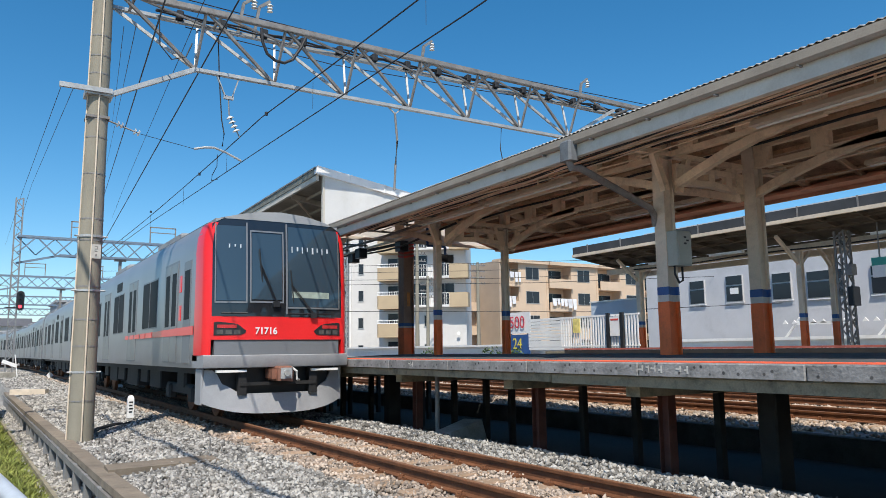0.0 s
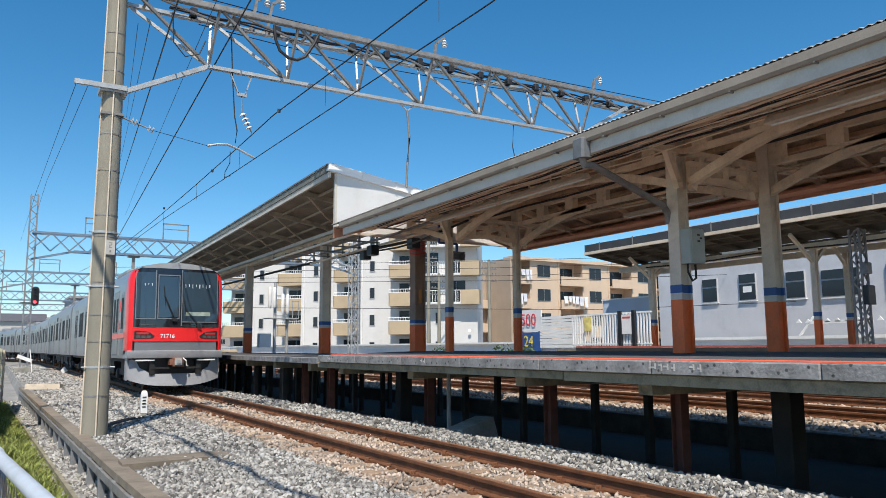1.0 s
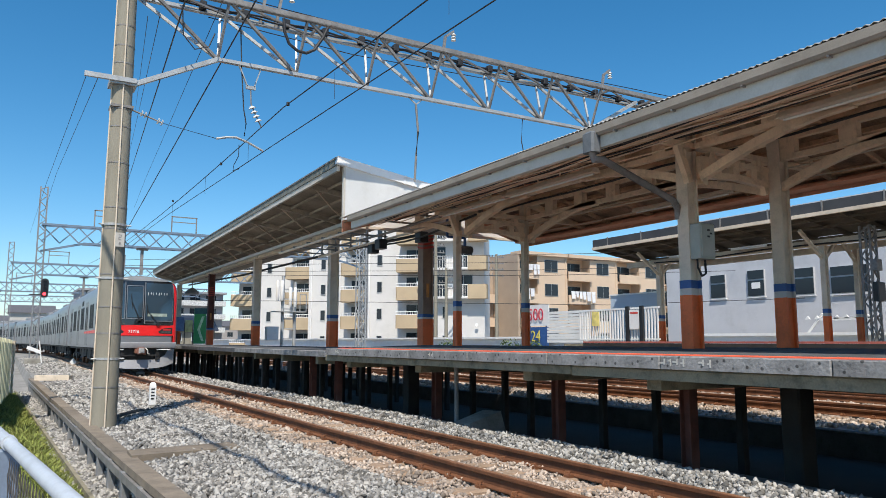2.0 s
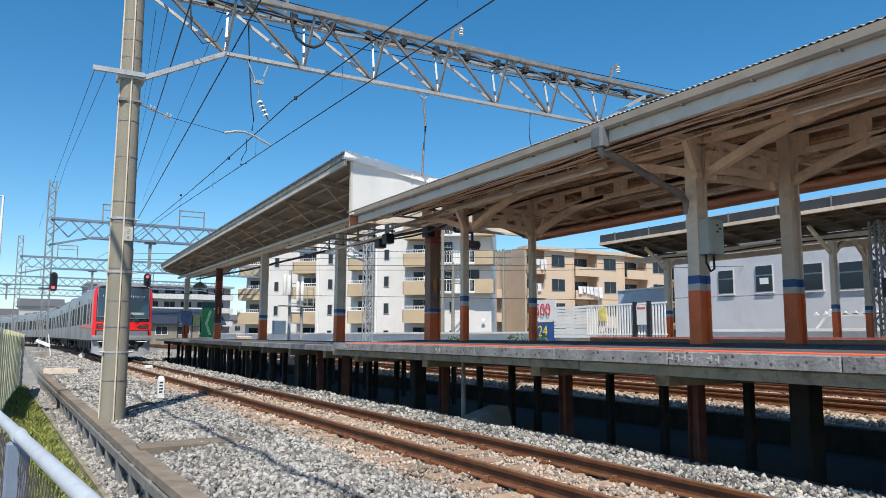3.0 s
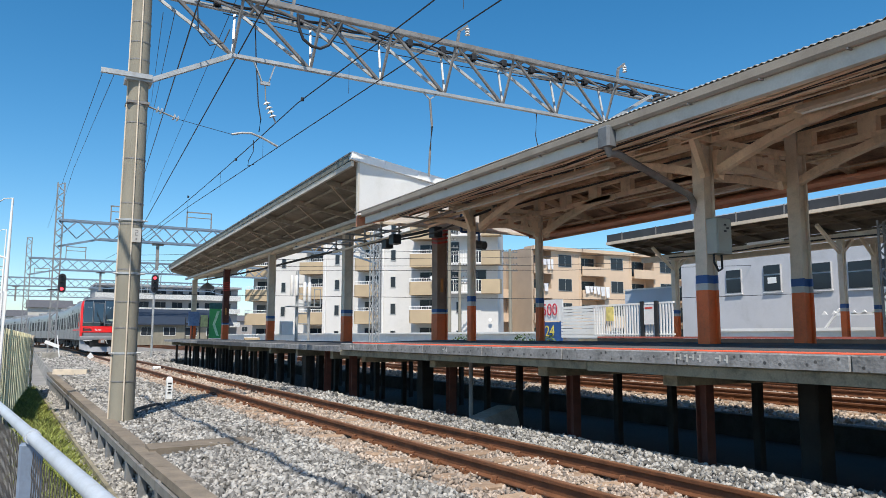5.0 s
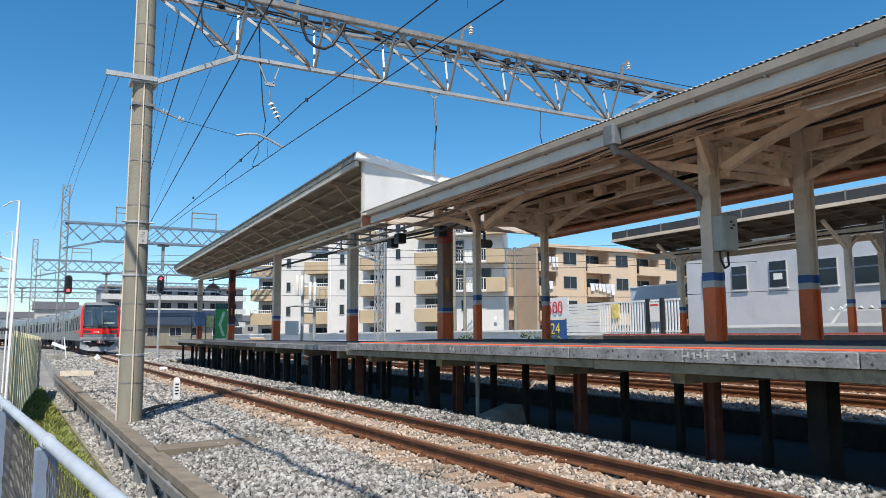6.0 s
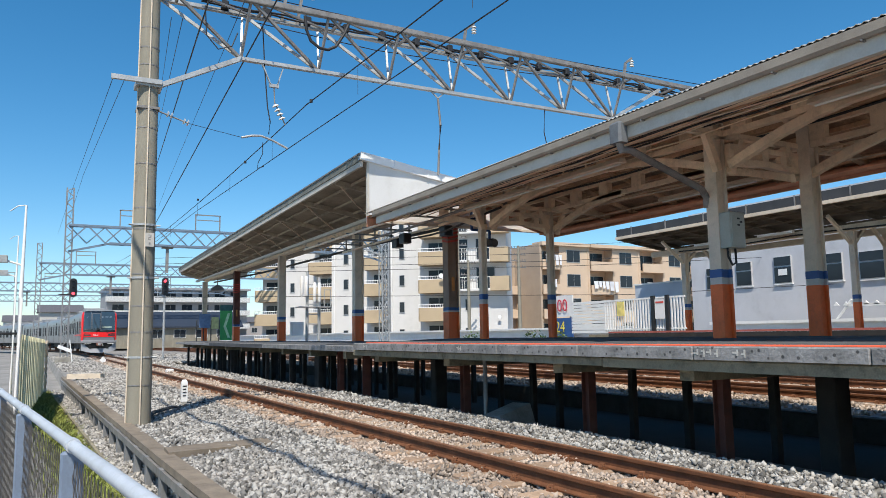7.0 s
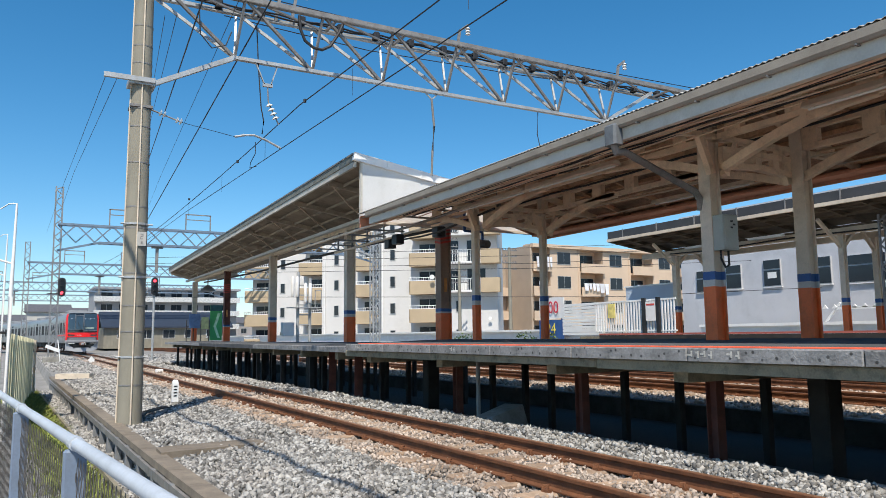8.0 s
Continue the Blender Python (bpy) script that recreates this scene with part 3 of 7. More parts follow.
def build_canopy():
    t = thing("platform_canopy", "gabled corrugated platform canopy on painted steel columns", "canopy", "platform canopies")
    y0, y1 = -7.0, 15.7
    # corrugated sheet, two slopes, with a real wave
    for s in (1, -1):
        xe, xr = (2.22, 4.95) if s == 1 else (7.68, 4.95)
        m = M()
        ny = int((y1 - y0) / 0.02)
        vs, fs = [], []
        for i in range(ny + 1):
            y = y0 + i * 0.02
            dz = 0.010 * math.sin(i * math.pi / 2)
            vs += [(xe, y, 4.105 + dz), (xr, y, 4.86 + dz), (xe, y, 4.099 + dz), (xr, y, 4.854 + dz)]
        for i in range(ny):
            a, b = i * 4, i * 4 + 4
            fs += [(a, a + 1, b + 1, b), (a + 2, b + 2, b + 3, a + 3), (a, b, b + 2, a + 2), (a + 1, a + 3, b + 3, b + 1)]
        m.add(vs, fs)
        part("roof_sheet", m, ROOFSHEET, t)
        # boarded underside
        k = 1 if s == 1 else -1
        for j in range(9):
            mm = M()
            u0, u1 = j / 9, (j + 1) / 9 - 0.006
            xa, xb = xe + (xr - xe) * u0 + 0.12 * k * (1 - u0), xe + (xr - xe) * u1 + 0.12 * k * (1 - u0)
            za, zb = 4.03 + 0.75 * u0, 4.03 + 0.75 * u1
            mm.loft([[(xa, y0, za), (xb, y0, zb), (xb, y0, zb - 0.02), (xa, y0, za - 0.02)], [(xa, y1, za), (xb, y1, zb), (xb, y1, zb - 0.02), (xa, y1, za - 0.02)]])
            part("underside_board", mm, BOARDS, t)
        # purlins
        for u in (0.12, 0.3, 0.5, 0.7, 0.88):
            x, z = xe + (xr - xe) * u, 3.99 + 0.75 * u
            part("purlin", M().box(x - 0.03, x + 0.03, y0, y1, z - 0.07, z), SOFFIT, t)
    part("fascia", M().box(2.28, 2.31, y0, y1 - 0.55, 3.80, 4.06).box(2.31, 2.36, y0, y1 - 0.55, 3.80, 3.83), FASCIA, t, "pale grey painted fascia board")
    part("gutter", M().prism([(2.20, 4.075), (2.20, 3.985), (2.225, 3.955), (2.275, 3.955), (2.275, 4.075), (2.265, 4.075), (2.265, 3.968), (2.23, 3.968), (2.212, 3.99), (2.212, 4.075)], y0, y1 - 0.5), mat("gutter_brown", (0.27, 0.235, 0.19), 0.6, scale=2, var=0.15, stain=(0.17, 0.13, 0.1)), t)
    for i in range(23):
        part("gutter_clip", M().box(2.21, 2.28, y0 + 0.4 + i * 0.95, y0 + 0.42 + i * 0.95, 3.935, 3.953), GALV_DK, t)
    part("fascia", M().box(7.56, 7.6, y0, y1, 3.80, 4.08), SALMON, t, "faded salmon fascia board")
    part("eave_board", M().box(7.2, 7.555, y0, y1, 3.86, 3.9), SALMON, t)
    part("end_board", M().loft([[(2.3, y1, 3.8), (4.95, y1, 4.55), (7.6, y1, 3.8), (7.6, y1, 4.06), (4.95, y1, 4.8), (2.3, y1, 4.06)], [(2.3, y1 + 0.04, 3.8), (4.95, y1 + 0.04, 4.55), (7.6, y1 + 0.04, 3.8), (7.6, y1 + 0.04, 4.06), (4.95, y1 + 0.04, 4.8), (2.3, y1 + 0.04, 4.06)]]), SALMON, t)
    frames = (-5.2, 0.9, 7.06, 13.32)
    for y in frames:
        for x in (4.1, 5.8):
            thin = y > 10
            rib_column(t, x, y + (0.24 if x < 5 else 0.08) if thin else y + (0.16 if x < 5 else -0.13), 4.42, 0.068 if thin else 0.108, 0.062 if thin else 0.10)
        # cross frame: tie, arched rib between the columns, cantilever arms
        m = M()
        m.box(2.5, 7.4, y - 0.05, y + 0.05, 4.02, 4.10)
        for a, b in (((2.4, 3.98), (4.1, 4.42)), ((4.1, 4.42), (4.95, 4.66)), ((4.95, 4.66), (5.8, 4.42)), ((5.8, 4.42), (7.5, 3.98))):
            m.beam((a[0], y, a[1]), (b[0], y, b[1]), 0.09, 0.13)
        for sx, x in ((-1, 4.1), (1, 5.8)):
            for kx in (-1, 1):
                m.beam((x + kx * 0.14, y, 3.52), (x + kx * 0.17, y, 3.62), 0.09, 0.10)
                m.beam((x + kx * 0.16, y, 3.6), (x + kx * 0.36, y, 4.06), 0.09, 0.10)
        for a, b in ((4.18, 4.95), (4.95, 5.72)):
            lift = lambda x: 0.05 * (1 - abs(x - 4.95) / 0.8)
            m.beam((a, y, 3.66 + lift(a)), (b, y, 3.66 + lift(b)), 0.10, 0.09)
            m.beam((a, y, 3.90), (b, y, 3.90), 0.10, 0.08)
        for x in (4.24, 4.55, 4.95, 5.35, 5.62):
            m.box(x - 0.07, x + 0.07, y - 0.04, y + 0.04, 3.68, 3.88)
        part("roof_frame", m, CREAM, t)
    # girders along both column rows: two chords with batten plates, and curved haunches
    for x in (4.1, 5.8):
        m = M()
        m.box(x - 0.05, x + 0.05, y0, y1, 4.32, 4.42)
        m.box(x - 0.05, x + 0.05, y0, y1, 4.02, 4.10)
        yy = y0 + 0.3
        while yy < y1:
            m.box(x - 0.06, x + 0.06, yy, yy + 0.26, 4.10, 4.32)
            yy += 0.95
        part("girder", m, CREAM, t)
        for y in frames:
            for s in (1, -1):
                m = M()
                pts = [(y + s * d, 3.56 + 0.50 * math.sin(min(1, d / 2.3) * math.pi / 2)) for d in (0.12, 0.5, 0.95, 1.45, 1.9, 2.35)]
                for p, q in zip(pts, pts[1:]):
                    m.beam((x, p[0], p[1]), (x, q[0], q[1]), 0.10, 0.12)
                part("haunch", m, CREAM, t)
    # rafters between frames
    for i in range(18):
        y = y0 + 0.6 + i * 1.25
        if min(abs(y - f) for f in frames) < 0.3:
            continue
        for a, b in (((2.4, 3.93), (4.95, 4.64)), ((7.5, 3.93), (4.95, 4.64))):
            part("rafter", M().beam((a[0], y, a[1]), (b[0], y, b[1]), 0.05, 0.08), SOFFIT, t)
    # cable bundle and conduits along the near slope
    m = M()
    for k, (x, z, r, mm) in enumerate(((2.5, 3.86, 0.012, WIRE), (2.6, 3.9, 0.02, CREAM), (2.75, 3.93, 0.018, CREAM), (2.85, 3.95, 0.012, WIRE), (2.95, 3.99, 0.025, CREAM), (3.1, 3.98, 0.014, WIRE), (3.35, 4.05, 0.02, CREAM), (3.7, 4.12, 0.016, WIRE), (6.4, 4.1, 0.02, CREAM), (2.68, 3.84, 0.009, CREAM_LT), (3.22, 3.96, 0.011, CREAM_LT), (3.55, 3.99, 0.012, CREAM), (5.1, 4.2, 0.02, WIRE), (6.1, 3.98, 0.015, CREAM_LT), (6.9, 3.95, 0.012, CREAM_LT))):
        part("conduit", M().tube([(x + 0.02 * math.sin(i * 1.3 + k), y0 + i * 1.2, z + 0.02 * math.sin(i * 2.1 + k)) for i in range(19)], r, 6), mm, t)
    # drain from the gutter to the column
    m = M().cham(2.14, 2.30, 7.02, 7.24, 3.74, 4.02, 0.03)
    part("rain_hopper", m, mat("hopper_grey", (0.13, 0.14, 0.15), 0.6, scale=4, var=0.2, stain=(0.08, 0.08, 0.08)), t)
    part("drain_pipe", M().tube([(2.22, 7.13, 3.76), (2.26, 7.13, 3.66), (2.42, 7.14, 3.68), (3.85, 7.26, 3.29), (3.98, 7.3, 3.2), (4.02, 7.33, 3.05)], 0.05, 10), GALV_DK, t, smooth=True)
    return t


build_canopy()


def junction_clutter():
    t = thing("cable_rack", "steel cable rack with speakers and boxes where the canopies meet", "cable rack")
    part("rail", M().box(3.0, 3.06, 12.4, 22.5, 4.0, 4.05).box(4.3, 4.36, 12.4, 22.5, 3.96, 4.01), CREAM, t)
    for y in np.arange(13.0, 22.4, 1.15):
        part("hanger", M().box(2.98, 4.4, y, y + 0.04, 4.05, 4.09).box(4.31, 4.35, y, y + 0.04, 4.0, 4.4), GALV_DK, t)
    for y, x in ((15.9, 4.5), (17.6, 4.2), (18.6, 4.45)):
        part("box", M().cham(x - 0.12, x + 0.12, y - 0.15, y + 0.15, 3.72, 3.98, 0.02), BLACK, t)
    part("conduit", M().tube([(3.6, 12.5, 3.98), (3.7, 16, 3.94), (3.9, 19, 4.02), (4.6, 22.4, 4.3)], 0.03, 6), GALV_DK, t)
    part("cable", M().tube([(4.1, 12.8, 3.93), (4.3, 15.5, 3.8), (4.6, 17, 3.88), (4.9, 19.5, 4.05), (5.2, 22.3, 4.3)], 0.025, 6), WIRE, t)


junction_clutter()


def fluorescent(x, y, z, length=1.25):
    t = thing("strip_light", "cream strip light casing under the canopy roof", "strip light", "canopy lights", at=pose(x, y, z))
    part("casing", M().prism([(-0.09, 0), (0.09, 0), (0.05, 0.07), (-0.05, 0.07)], -length / 2, length / 2), CREAM_LT, t)
    part("tube", M().tube([(0, -length / 2 + 0.05, -0.02), (0, length / 2 - 0.05, -0.02)], 0.016), PORCELAIN, t)
    part("hanger", M().box(-0.01, 0.01, -0.3, -0.28, 0.07, 0.4).box(-0.01, 0.01, 0.28, 0.3, 0.07, 0.4), CREAM, t)


for x, y in ((3.4, 4.05), (3.4, 9.5), (3.4, 11.9), (6.5, 4.4), (6.5, 9.5)):
    fluorescent(x, y, 3.87, 2.3)


def column_box():
    t = thing("switch_box", "grey-green electric switch box strapped to a canopy column", "switch box", at=pose(4.14, 7.1, 2.44))
    part("body", M().cham(-0.13, 0.17, -0.16, 0.06, 0, 0.5, 0.012), mat("box_paint", (0.36, 0.38, 0.33), 0.5, scale=3, var=0.1), t)
    part("door", M().box(-0.11, 0.15, -0.172, -0.161, 0.03, 0.47), mat("box_door", (0.40, 0.42, 0.37), 0.5, scale=3, var=0.1), t)
    m = M()
    for i in range(3):
        m.box(0.0 + 0.05 * (i % 2), 0.05 + 0.05 * (i % 2), -0.176, -0.173, 0.3 + 0.045 * i, 0.325 + 0.045 * i)
    part("label_mark", m, BLACK, t)
    part("cable", M().tube([(-0.08, -0.05, 0), (-0.09, -0.06, -0.12), (-0.02, -0.07, -0.24), (0.07, -0.06, -0.2), (0.1, -0.03, 0)], 0.016), WIRE, t)


column_box()


# ---------- far canopy ----------
def build_far_canopy():
    t = thing("platform_canopy", "tall platform canopy with white end wall on one column row", "canopy", "platform canopies")

    def ex(y):
        return 2.3 + (y - 16) * 0.0335

    ys = (16.0, 26, 37, 47.8)
    ring = lambda y: [(ex(y), y, 5.56), (4.95, y, 5.16), (7.6, y, 5.56), (7.6, y, 5.50), (4.95, y, 5.10), (ex(y), y, 5.50)]
    part("roof_sheet", M().loft([ring(y) for y in ys]), ROOFSHEET, t)
    ring = lambda y: [(ex(y) + 0.06, y, 5.46), (4.95, y, 5.07), (7.5, y, 5.46), (7.5, y, 5.44), (4.95, y, 5.05), (ex(y) + 0.06, y, 5.44)]
    part("underside_board", M().loft([ring(y) for y in ys]), mat("old_soffit", (0.30, 0.25, 0.19), 0.85, scale=1.2, var=0.25, fine=40, bump=0.2, stain=(0.13, 0.1, 0.07), amount=0.6), t)
    ring = lambda y: [(ex(y) - 0.04, y, 5.29), (ex(y) + 0.03, y, 5.29), (ex(y) + 0.03, y, 5.42), (ex(y) - 0.04, y, 5.42)]
    part("fascia", M().loft([ring(y) for y in ys]), FASCIA, t, "pale grey lower fascia")
    ring = lambda y: [(ex(y) - 0.06, y, 5.425), (ex(y) + 0.03, y, 5.425), (ex(y) + 0.03, y, 5.60), (ex(y) - 0.06, y, 5.60)]
    part("fascia", M().loft([ring(y) for y in ys]), mat("mossy_fascia", (0.19, 0.20, 0.175), 0.8, scale=2.5, var=0.25, fine=30, bump=0.3, stain=(0.1, 0.1, 0.085), amount=0.6), t, "weathered dark grey upper fascia")
    part("fascia_cap", M().loft([[(x, y, z + 0.3) for x, y, z in ((ex(y) - 0.08, y, 5.28), (ex(y) + 0.06, y, 5.28), (ex(y) + 0.06, y, 5.32), (ex(y) - 0.08, y, 5.32))] for y in ys]), GALV_DK, t)
    # end wall and its rounded barge
    part("end_wall", M().loft([[(2.47, y, 4.02), (7.5, y, 4.02), (7.5, y, 5.45), (4.95, y, 5.1), (2.47, y, 5.45)] for y in (15.98, 16.04)]), mat("end_wall_white", (0.62, 0.62, 0.61), 0.6, scale=1.2, var=0.06, fine=40, bump=0.08, stain=(0.5, 0.49, 0.46), amount=0.35), t, "white painted end wall")
    part("wall_trim", M().box(2.42, 2.47, 15.96, 16.05, 4.0, 5.4).box(2.42, 7.5, 15.95, 16.05, 3.96, 4.02), FASCIA, t)
    m = M()
    for i in range(3):
        u0, u1 = i / 3, (i + 1) / 3 - 0.006
        m.beam((2.24 + 2.72 * u0, 15.98, 5.54 - 0.43 * u0), (2.24 + 2.72 * u1, 15.98, 5.54 - 0.43 * u1), 0.14, 0.19)
        m.beam((2.24 + 2.72 * u1 - 0.03, 15.975, 5.54 - 0.43 * u1), (2.24 + 2.72 * u1 + 0.01, 15.975, 5.535 - 0.43 * u1), 0.16, 0.21)
    m.beam((4.96, 15.98, 5.11), (7.6, 15.98, 5.54), 0.14, 0.19)
    part("barge", m, WHITE, t, smooth=True)
    part("end_wall", M().loft([[(3.45, y, 5.2), (4.95, y, 4.8), (7.5, y, 5.2), (7.5, y, 5.45), (4.95, y, 5.1), (3.4, y, 5.45)] for y in (47.7, 47.75)]), FASCIA, t)
    # girder, ribs, purlins
    part("girder", M().box(4.85, 5.05, 16.05, 47.7, 4.78, 5.0), CREAM, t)
    for y in np.arange(18.2, 47.5, 3.2):
        part("rib", M().beam((ex(y) + 0.1, y, 5.33), (4.95, y, 4.93), 0.07, 0.14), OLD_FRAME, t)
        part("stay", M().beam((ex(y) + 0.2, y, 5.27), (ex(y) + 1.3, y + 1.6, 5.12), 0.035, 0.045), CREAM_LT, t)
        part("stay", M().beam((ex(y) + 1.3, y + 1.6, 5.1), (4.9, y + 3.1, 4.95), 0.03, 0.04), CREAM_LT, t)
        part("tie_rod", M().tube([(ex(y) + 0.9, y, 5.24), (4.9, y, 4.8)], 0.014, 6), CREAM_LT, t)
    m = M()
    for u in (0.2, 0.45, 0.7):
        m.loft([[(ex(y) + (4.95 - ex(y)) * u + dx, y, 5.4 - 0.42 * u + dz) for dx, dz in ((-0.025, -0.06), (0.025, -0.06), (0.025, 0), (-0.025, 0))] for y in ys])
    part("purlin", m, OLD_FRAME, t)
    for y, w in ((22.75, 0.15), (31.4, 0.15), (48.0, 0.14)):
        rib_column(t, 4.95, y, 4.8, w, 0.13, 1.08)
    part("lamp_tray", M().box(4.0, 4.12, 17, 46, 4.62, 4.72), FASCIA, t)


build_far_canopy()


def junction_post(x, y, rust, top):
    t = thing("platform_post", "stout rust-red steel post with hazard stripes near its top", "post", "platform posts", at=pose(x, y, 0))
    part("shaft", hsec(0.15, 0.14, 1.96, top), rust, t)
    part("post_foot", hsec(0.155, 0.145, 1.1, 1.86), ORANGE, t)
    part("white_band", hsec(0.152, 0.142, 1.86, 1.9), WHITEBAND, t)
    part("blue_band", hsec(0.155, 0.145, 1.9, 1.98), BLUE, t)
    m = M()
    for i in range(5):
        m.loft([[(-0.162, yy, 3.62 + i * 0.1 + (0.06 if yy > 0 else 0) + dz) for yy, dz in ((-0.14, 0), (0.14, 0), (0.14, 0.05), (-0.14, 0.05))], [(-0.156, yy, 3.62 + i * 0.1 + (0.06 if yy > 0 else 0) + dz) for yy, dz in ((-0.14, 0), (0.14, 0), (0.14, 0.05), (-0.14, 0.05))]])
        m.loft([[(xx, -0.156, 3.62 + i * 0.1 + (0.06 if xx > 0 else 0) + dz) for xx, dz in ((-0.15, 0), (0.15, 0), (0.15, 0.05), (-0.15, 0.05))], [(xx, -0.147, 3.62 + i * 0.1 + (0.06 if xx > 0 else 0) + dz) for xx, dz in ((-0.15, 0), (0.15, 0), (0.15, 0.05), (-0.15, 0.05))]])
    part("hazard_stripe", m, mat("stripe_red", (0.5, 0.05, 0.03), 0.5), t)
    part("tag_plate", M().box(-0.06, 0.02, -0.16, -0.15, 2.4, 2.75), mat("tag_orange", (0.55, 0.22, 0.05), 0.5), t)


junction_post(4.95, 16.5, mat("brown_paint", (0.26, 0.17, 0.12), 0.6, scale=3, var=0.2, stain=(0.14, 0.07, 0.05)), 4.5)
junction_post(4.95, 39.6, STEEL_RED, 4.8)


# ---------- gantry over the tracks ----------
def build_gantry():
    Y = 14.9
    t = thing("catenary_gantry", "galvanised steel lattice gantry on a banded concrete pole", "gantry", "catenary gantries")
    part("pole", M().tube([(-2.62, Y, z) for z in (-0.5, 3, 6, 9.2)], [0.226, 0.208, 0.19, 0.172], 24), CONC_POLE, t, "round grey concrete pole with steel bands", smooth=True)
    for z in (0.45, 0.95, 1.42, 1.9, 2.5, 3.35, 3.75, 4.6, 5.3, 5.65, 6.55, 6.9, 7.3):
        r = 0.226 - 0.0058 * (z + 0.5)
        part("band", M().tube([(-2.62, Y, z), (-2.62, Y, z + 0.025)], r + 0.008, 20), GALV_DK, t)
    for z in (0.95, 2.42, 3.42):
        part("clamp", M().tube([(-2.62, Y, z), (-2.62, Y, z + 0.04)], 0.226, 20).tube([(-2.9, Y - 0.1, z + 0.02), (-2.34, Y - 0.1, z + 0.02)], 0.016, 6), GALV, t)
    part("cable_riser", M().tube([(-2.62, Y - 0.236 + 0.0055 * z, z) for z in (-0.3, 2, 4, 6, 8.8)], 0.014, 8), CREAM_LT, t, "thin pale conduit")
    part("cable_riser", M().tube([(-2.845 + 0.006 * z, Y - 0.06, z) for z in (-0.3, 2, 4, 6, 8)], 0.014, 8), CREAM_LT, t, "thin pale conduit")
    # V-section lattice: one bottom chord, two top chords
    x0, x1 = -2.5, 13.9
    zb, zt = 7.03, 8.12
    fy, by = Y - 0.36, Y + 0.36
    # Front chord and bars take the darker grey, their shade put into colour.
    m = M()
    m.angle((x0, fy, zt), (x1, fy, zt), 0.11, 0.014)
    part("top_chord", m, GALV_DK, t)
    part("top_chord", M().angle((x0, by, zt), (x1, by, zt), 0.11, 0.014, flip=-1), GALV, t)
    part("bottom_chord", M().beam((-0.85, Y, zb), (9.15, Y, zb), 0.11, 0.07), GALV, t)
    part("knee_brace", M().beam((-0.85, Y, zb), (-2.45, Y, 6.2), 0.10, 0.09).box(-2.86, -2.38, Y - 0.22, Y + 0.22, 6.12, 6.22), GALV, t)
    part("knee_brace", M().beam((9.15, Y, zb), (10.95, Y, zt), 0.10, 0.08), GALV, t)
    diag, dark = M(), M()
    n = [-0.85 + 1.675 * i for i in range(7)]
    for i, x in enumerate(n):
        for yy, mm in ((fy, dark), (by, diag)):
            mm.beam((x, Y, zb), (x - 1.5, yy, zt), 0.055, 0.06)
            mm.beam((x, Y, zb), (x + 0.10, yy, zt), 0.045, 0.05)
    part("lattice_bar", dark, GALV_DK, t)
    part("lattice_bar", diag, GALV, t)
    m = M()
    for i in range(10):
        m.beam((x0 + 0.4 + i * 1.675, fy, zt + 0.02), (x0 + 0.4 + i * 1.675, by, zt + 0.02), 0.05, 0.05)
        m.beam((x0 + 0.4 + i * 1.675, fy, zt + 0.02), (x0 + 0.4 + (i + 1) * 1.675, by, zt + 0.02), 0.04, 0.04)
    part("cross_bar", m, GALV_DK, t)
    # cable tray on the top with its bundles
    m = M()
    for k in range(2):
        m.tube([(-1.6 + i * 0.35, by - 0.12 + 0.1 * k, zt + 0.13 + 0.025 * math.sin(i * 1.7 + k)) for i in range(41)], 0.022, 6)
    for i in range(16):
        m.cham(-1.2 + i * 0.9, -1.06 + i * 0.9, by - 0.16, by + 0.02, zt + 0.05, zt + 0.22, 0.02)
    part("feeder_cable", m, WIRE, t)
    # arm on the outer side with feeder wires
    part("side_arm", M().box(-3.3, -2.4, Y - 0.27, Y - 0.2, 6.16, 6.25), GALV, t)
    part("side_arm", M().box(-2.82, -2.42, Y - 0.2, Y + 0.2, 5.68, 5.73), GALV_DK, t)
    # registration arm with insulators
    part("strut", M().tube([(-2.5, Y, 5.73), (-1.85, Y, 5.53)], 0.016, 8), GALV_DK, t)
    for x, z in ((-2.26, 5.67), (-1.95, 5.565)):
        m = M()
        for d in (0, 0.07):
            m.tube([(x + d, Y, z - d * 0.3), (x + d + 0.03, Y, z - d * 0.3 - 0.01)], [0.07, 0.045], 10)
        part("insulator", m, PORCELAIN, t, smooth=True)
    part("pull_off_wire", M().tube([(-1.85, Y, 5.53), (-0.81, Y, 5.37)], 0.006, 5), WIRE, t)
    part("registration_arm", M().tube([(-0.81, Y, 5.37), (-0.6, Y, 5.43), (-0.41, Y, 5.45), (-0.17, Y, 5.38), (0.15, Y, 5.24)], 0.024, 8), GALV, t, smooth=True)
    # hanging insulator under the beam
    part("hanger", M().beam((-0.42, Y, zb), (-0.22, Y, 6.57), 0.06, 0.02).beam((0.06, Y, zb), (-0.08, Y, 6.57), 0.06, 0.02).box(-0.25, -0.05, Y - 0.03, Y + 0.03, 6.52, 6.59), GALV, t)
    m = M()
    for i in range(4):
        m.tube([(-0.12 + 0.045 * i, Y, 6.16 - i * 0.085), (-0.105 + 0.045 * i, Y, 6.12 - i * 0.085)], [0.03, 0.08], 10)
    part("insulator", m, PORCELAIN, t, "stack of white porcelain discs", smooth=True)
    part("hanger_rod", M().tube([(-0.15, Y, 6.55), (-0.13, Y, 6.2), (0.1, Y, 5.74)], 0.014, 6), GALV_DK, t)
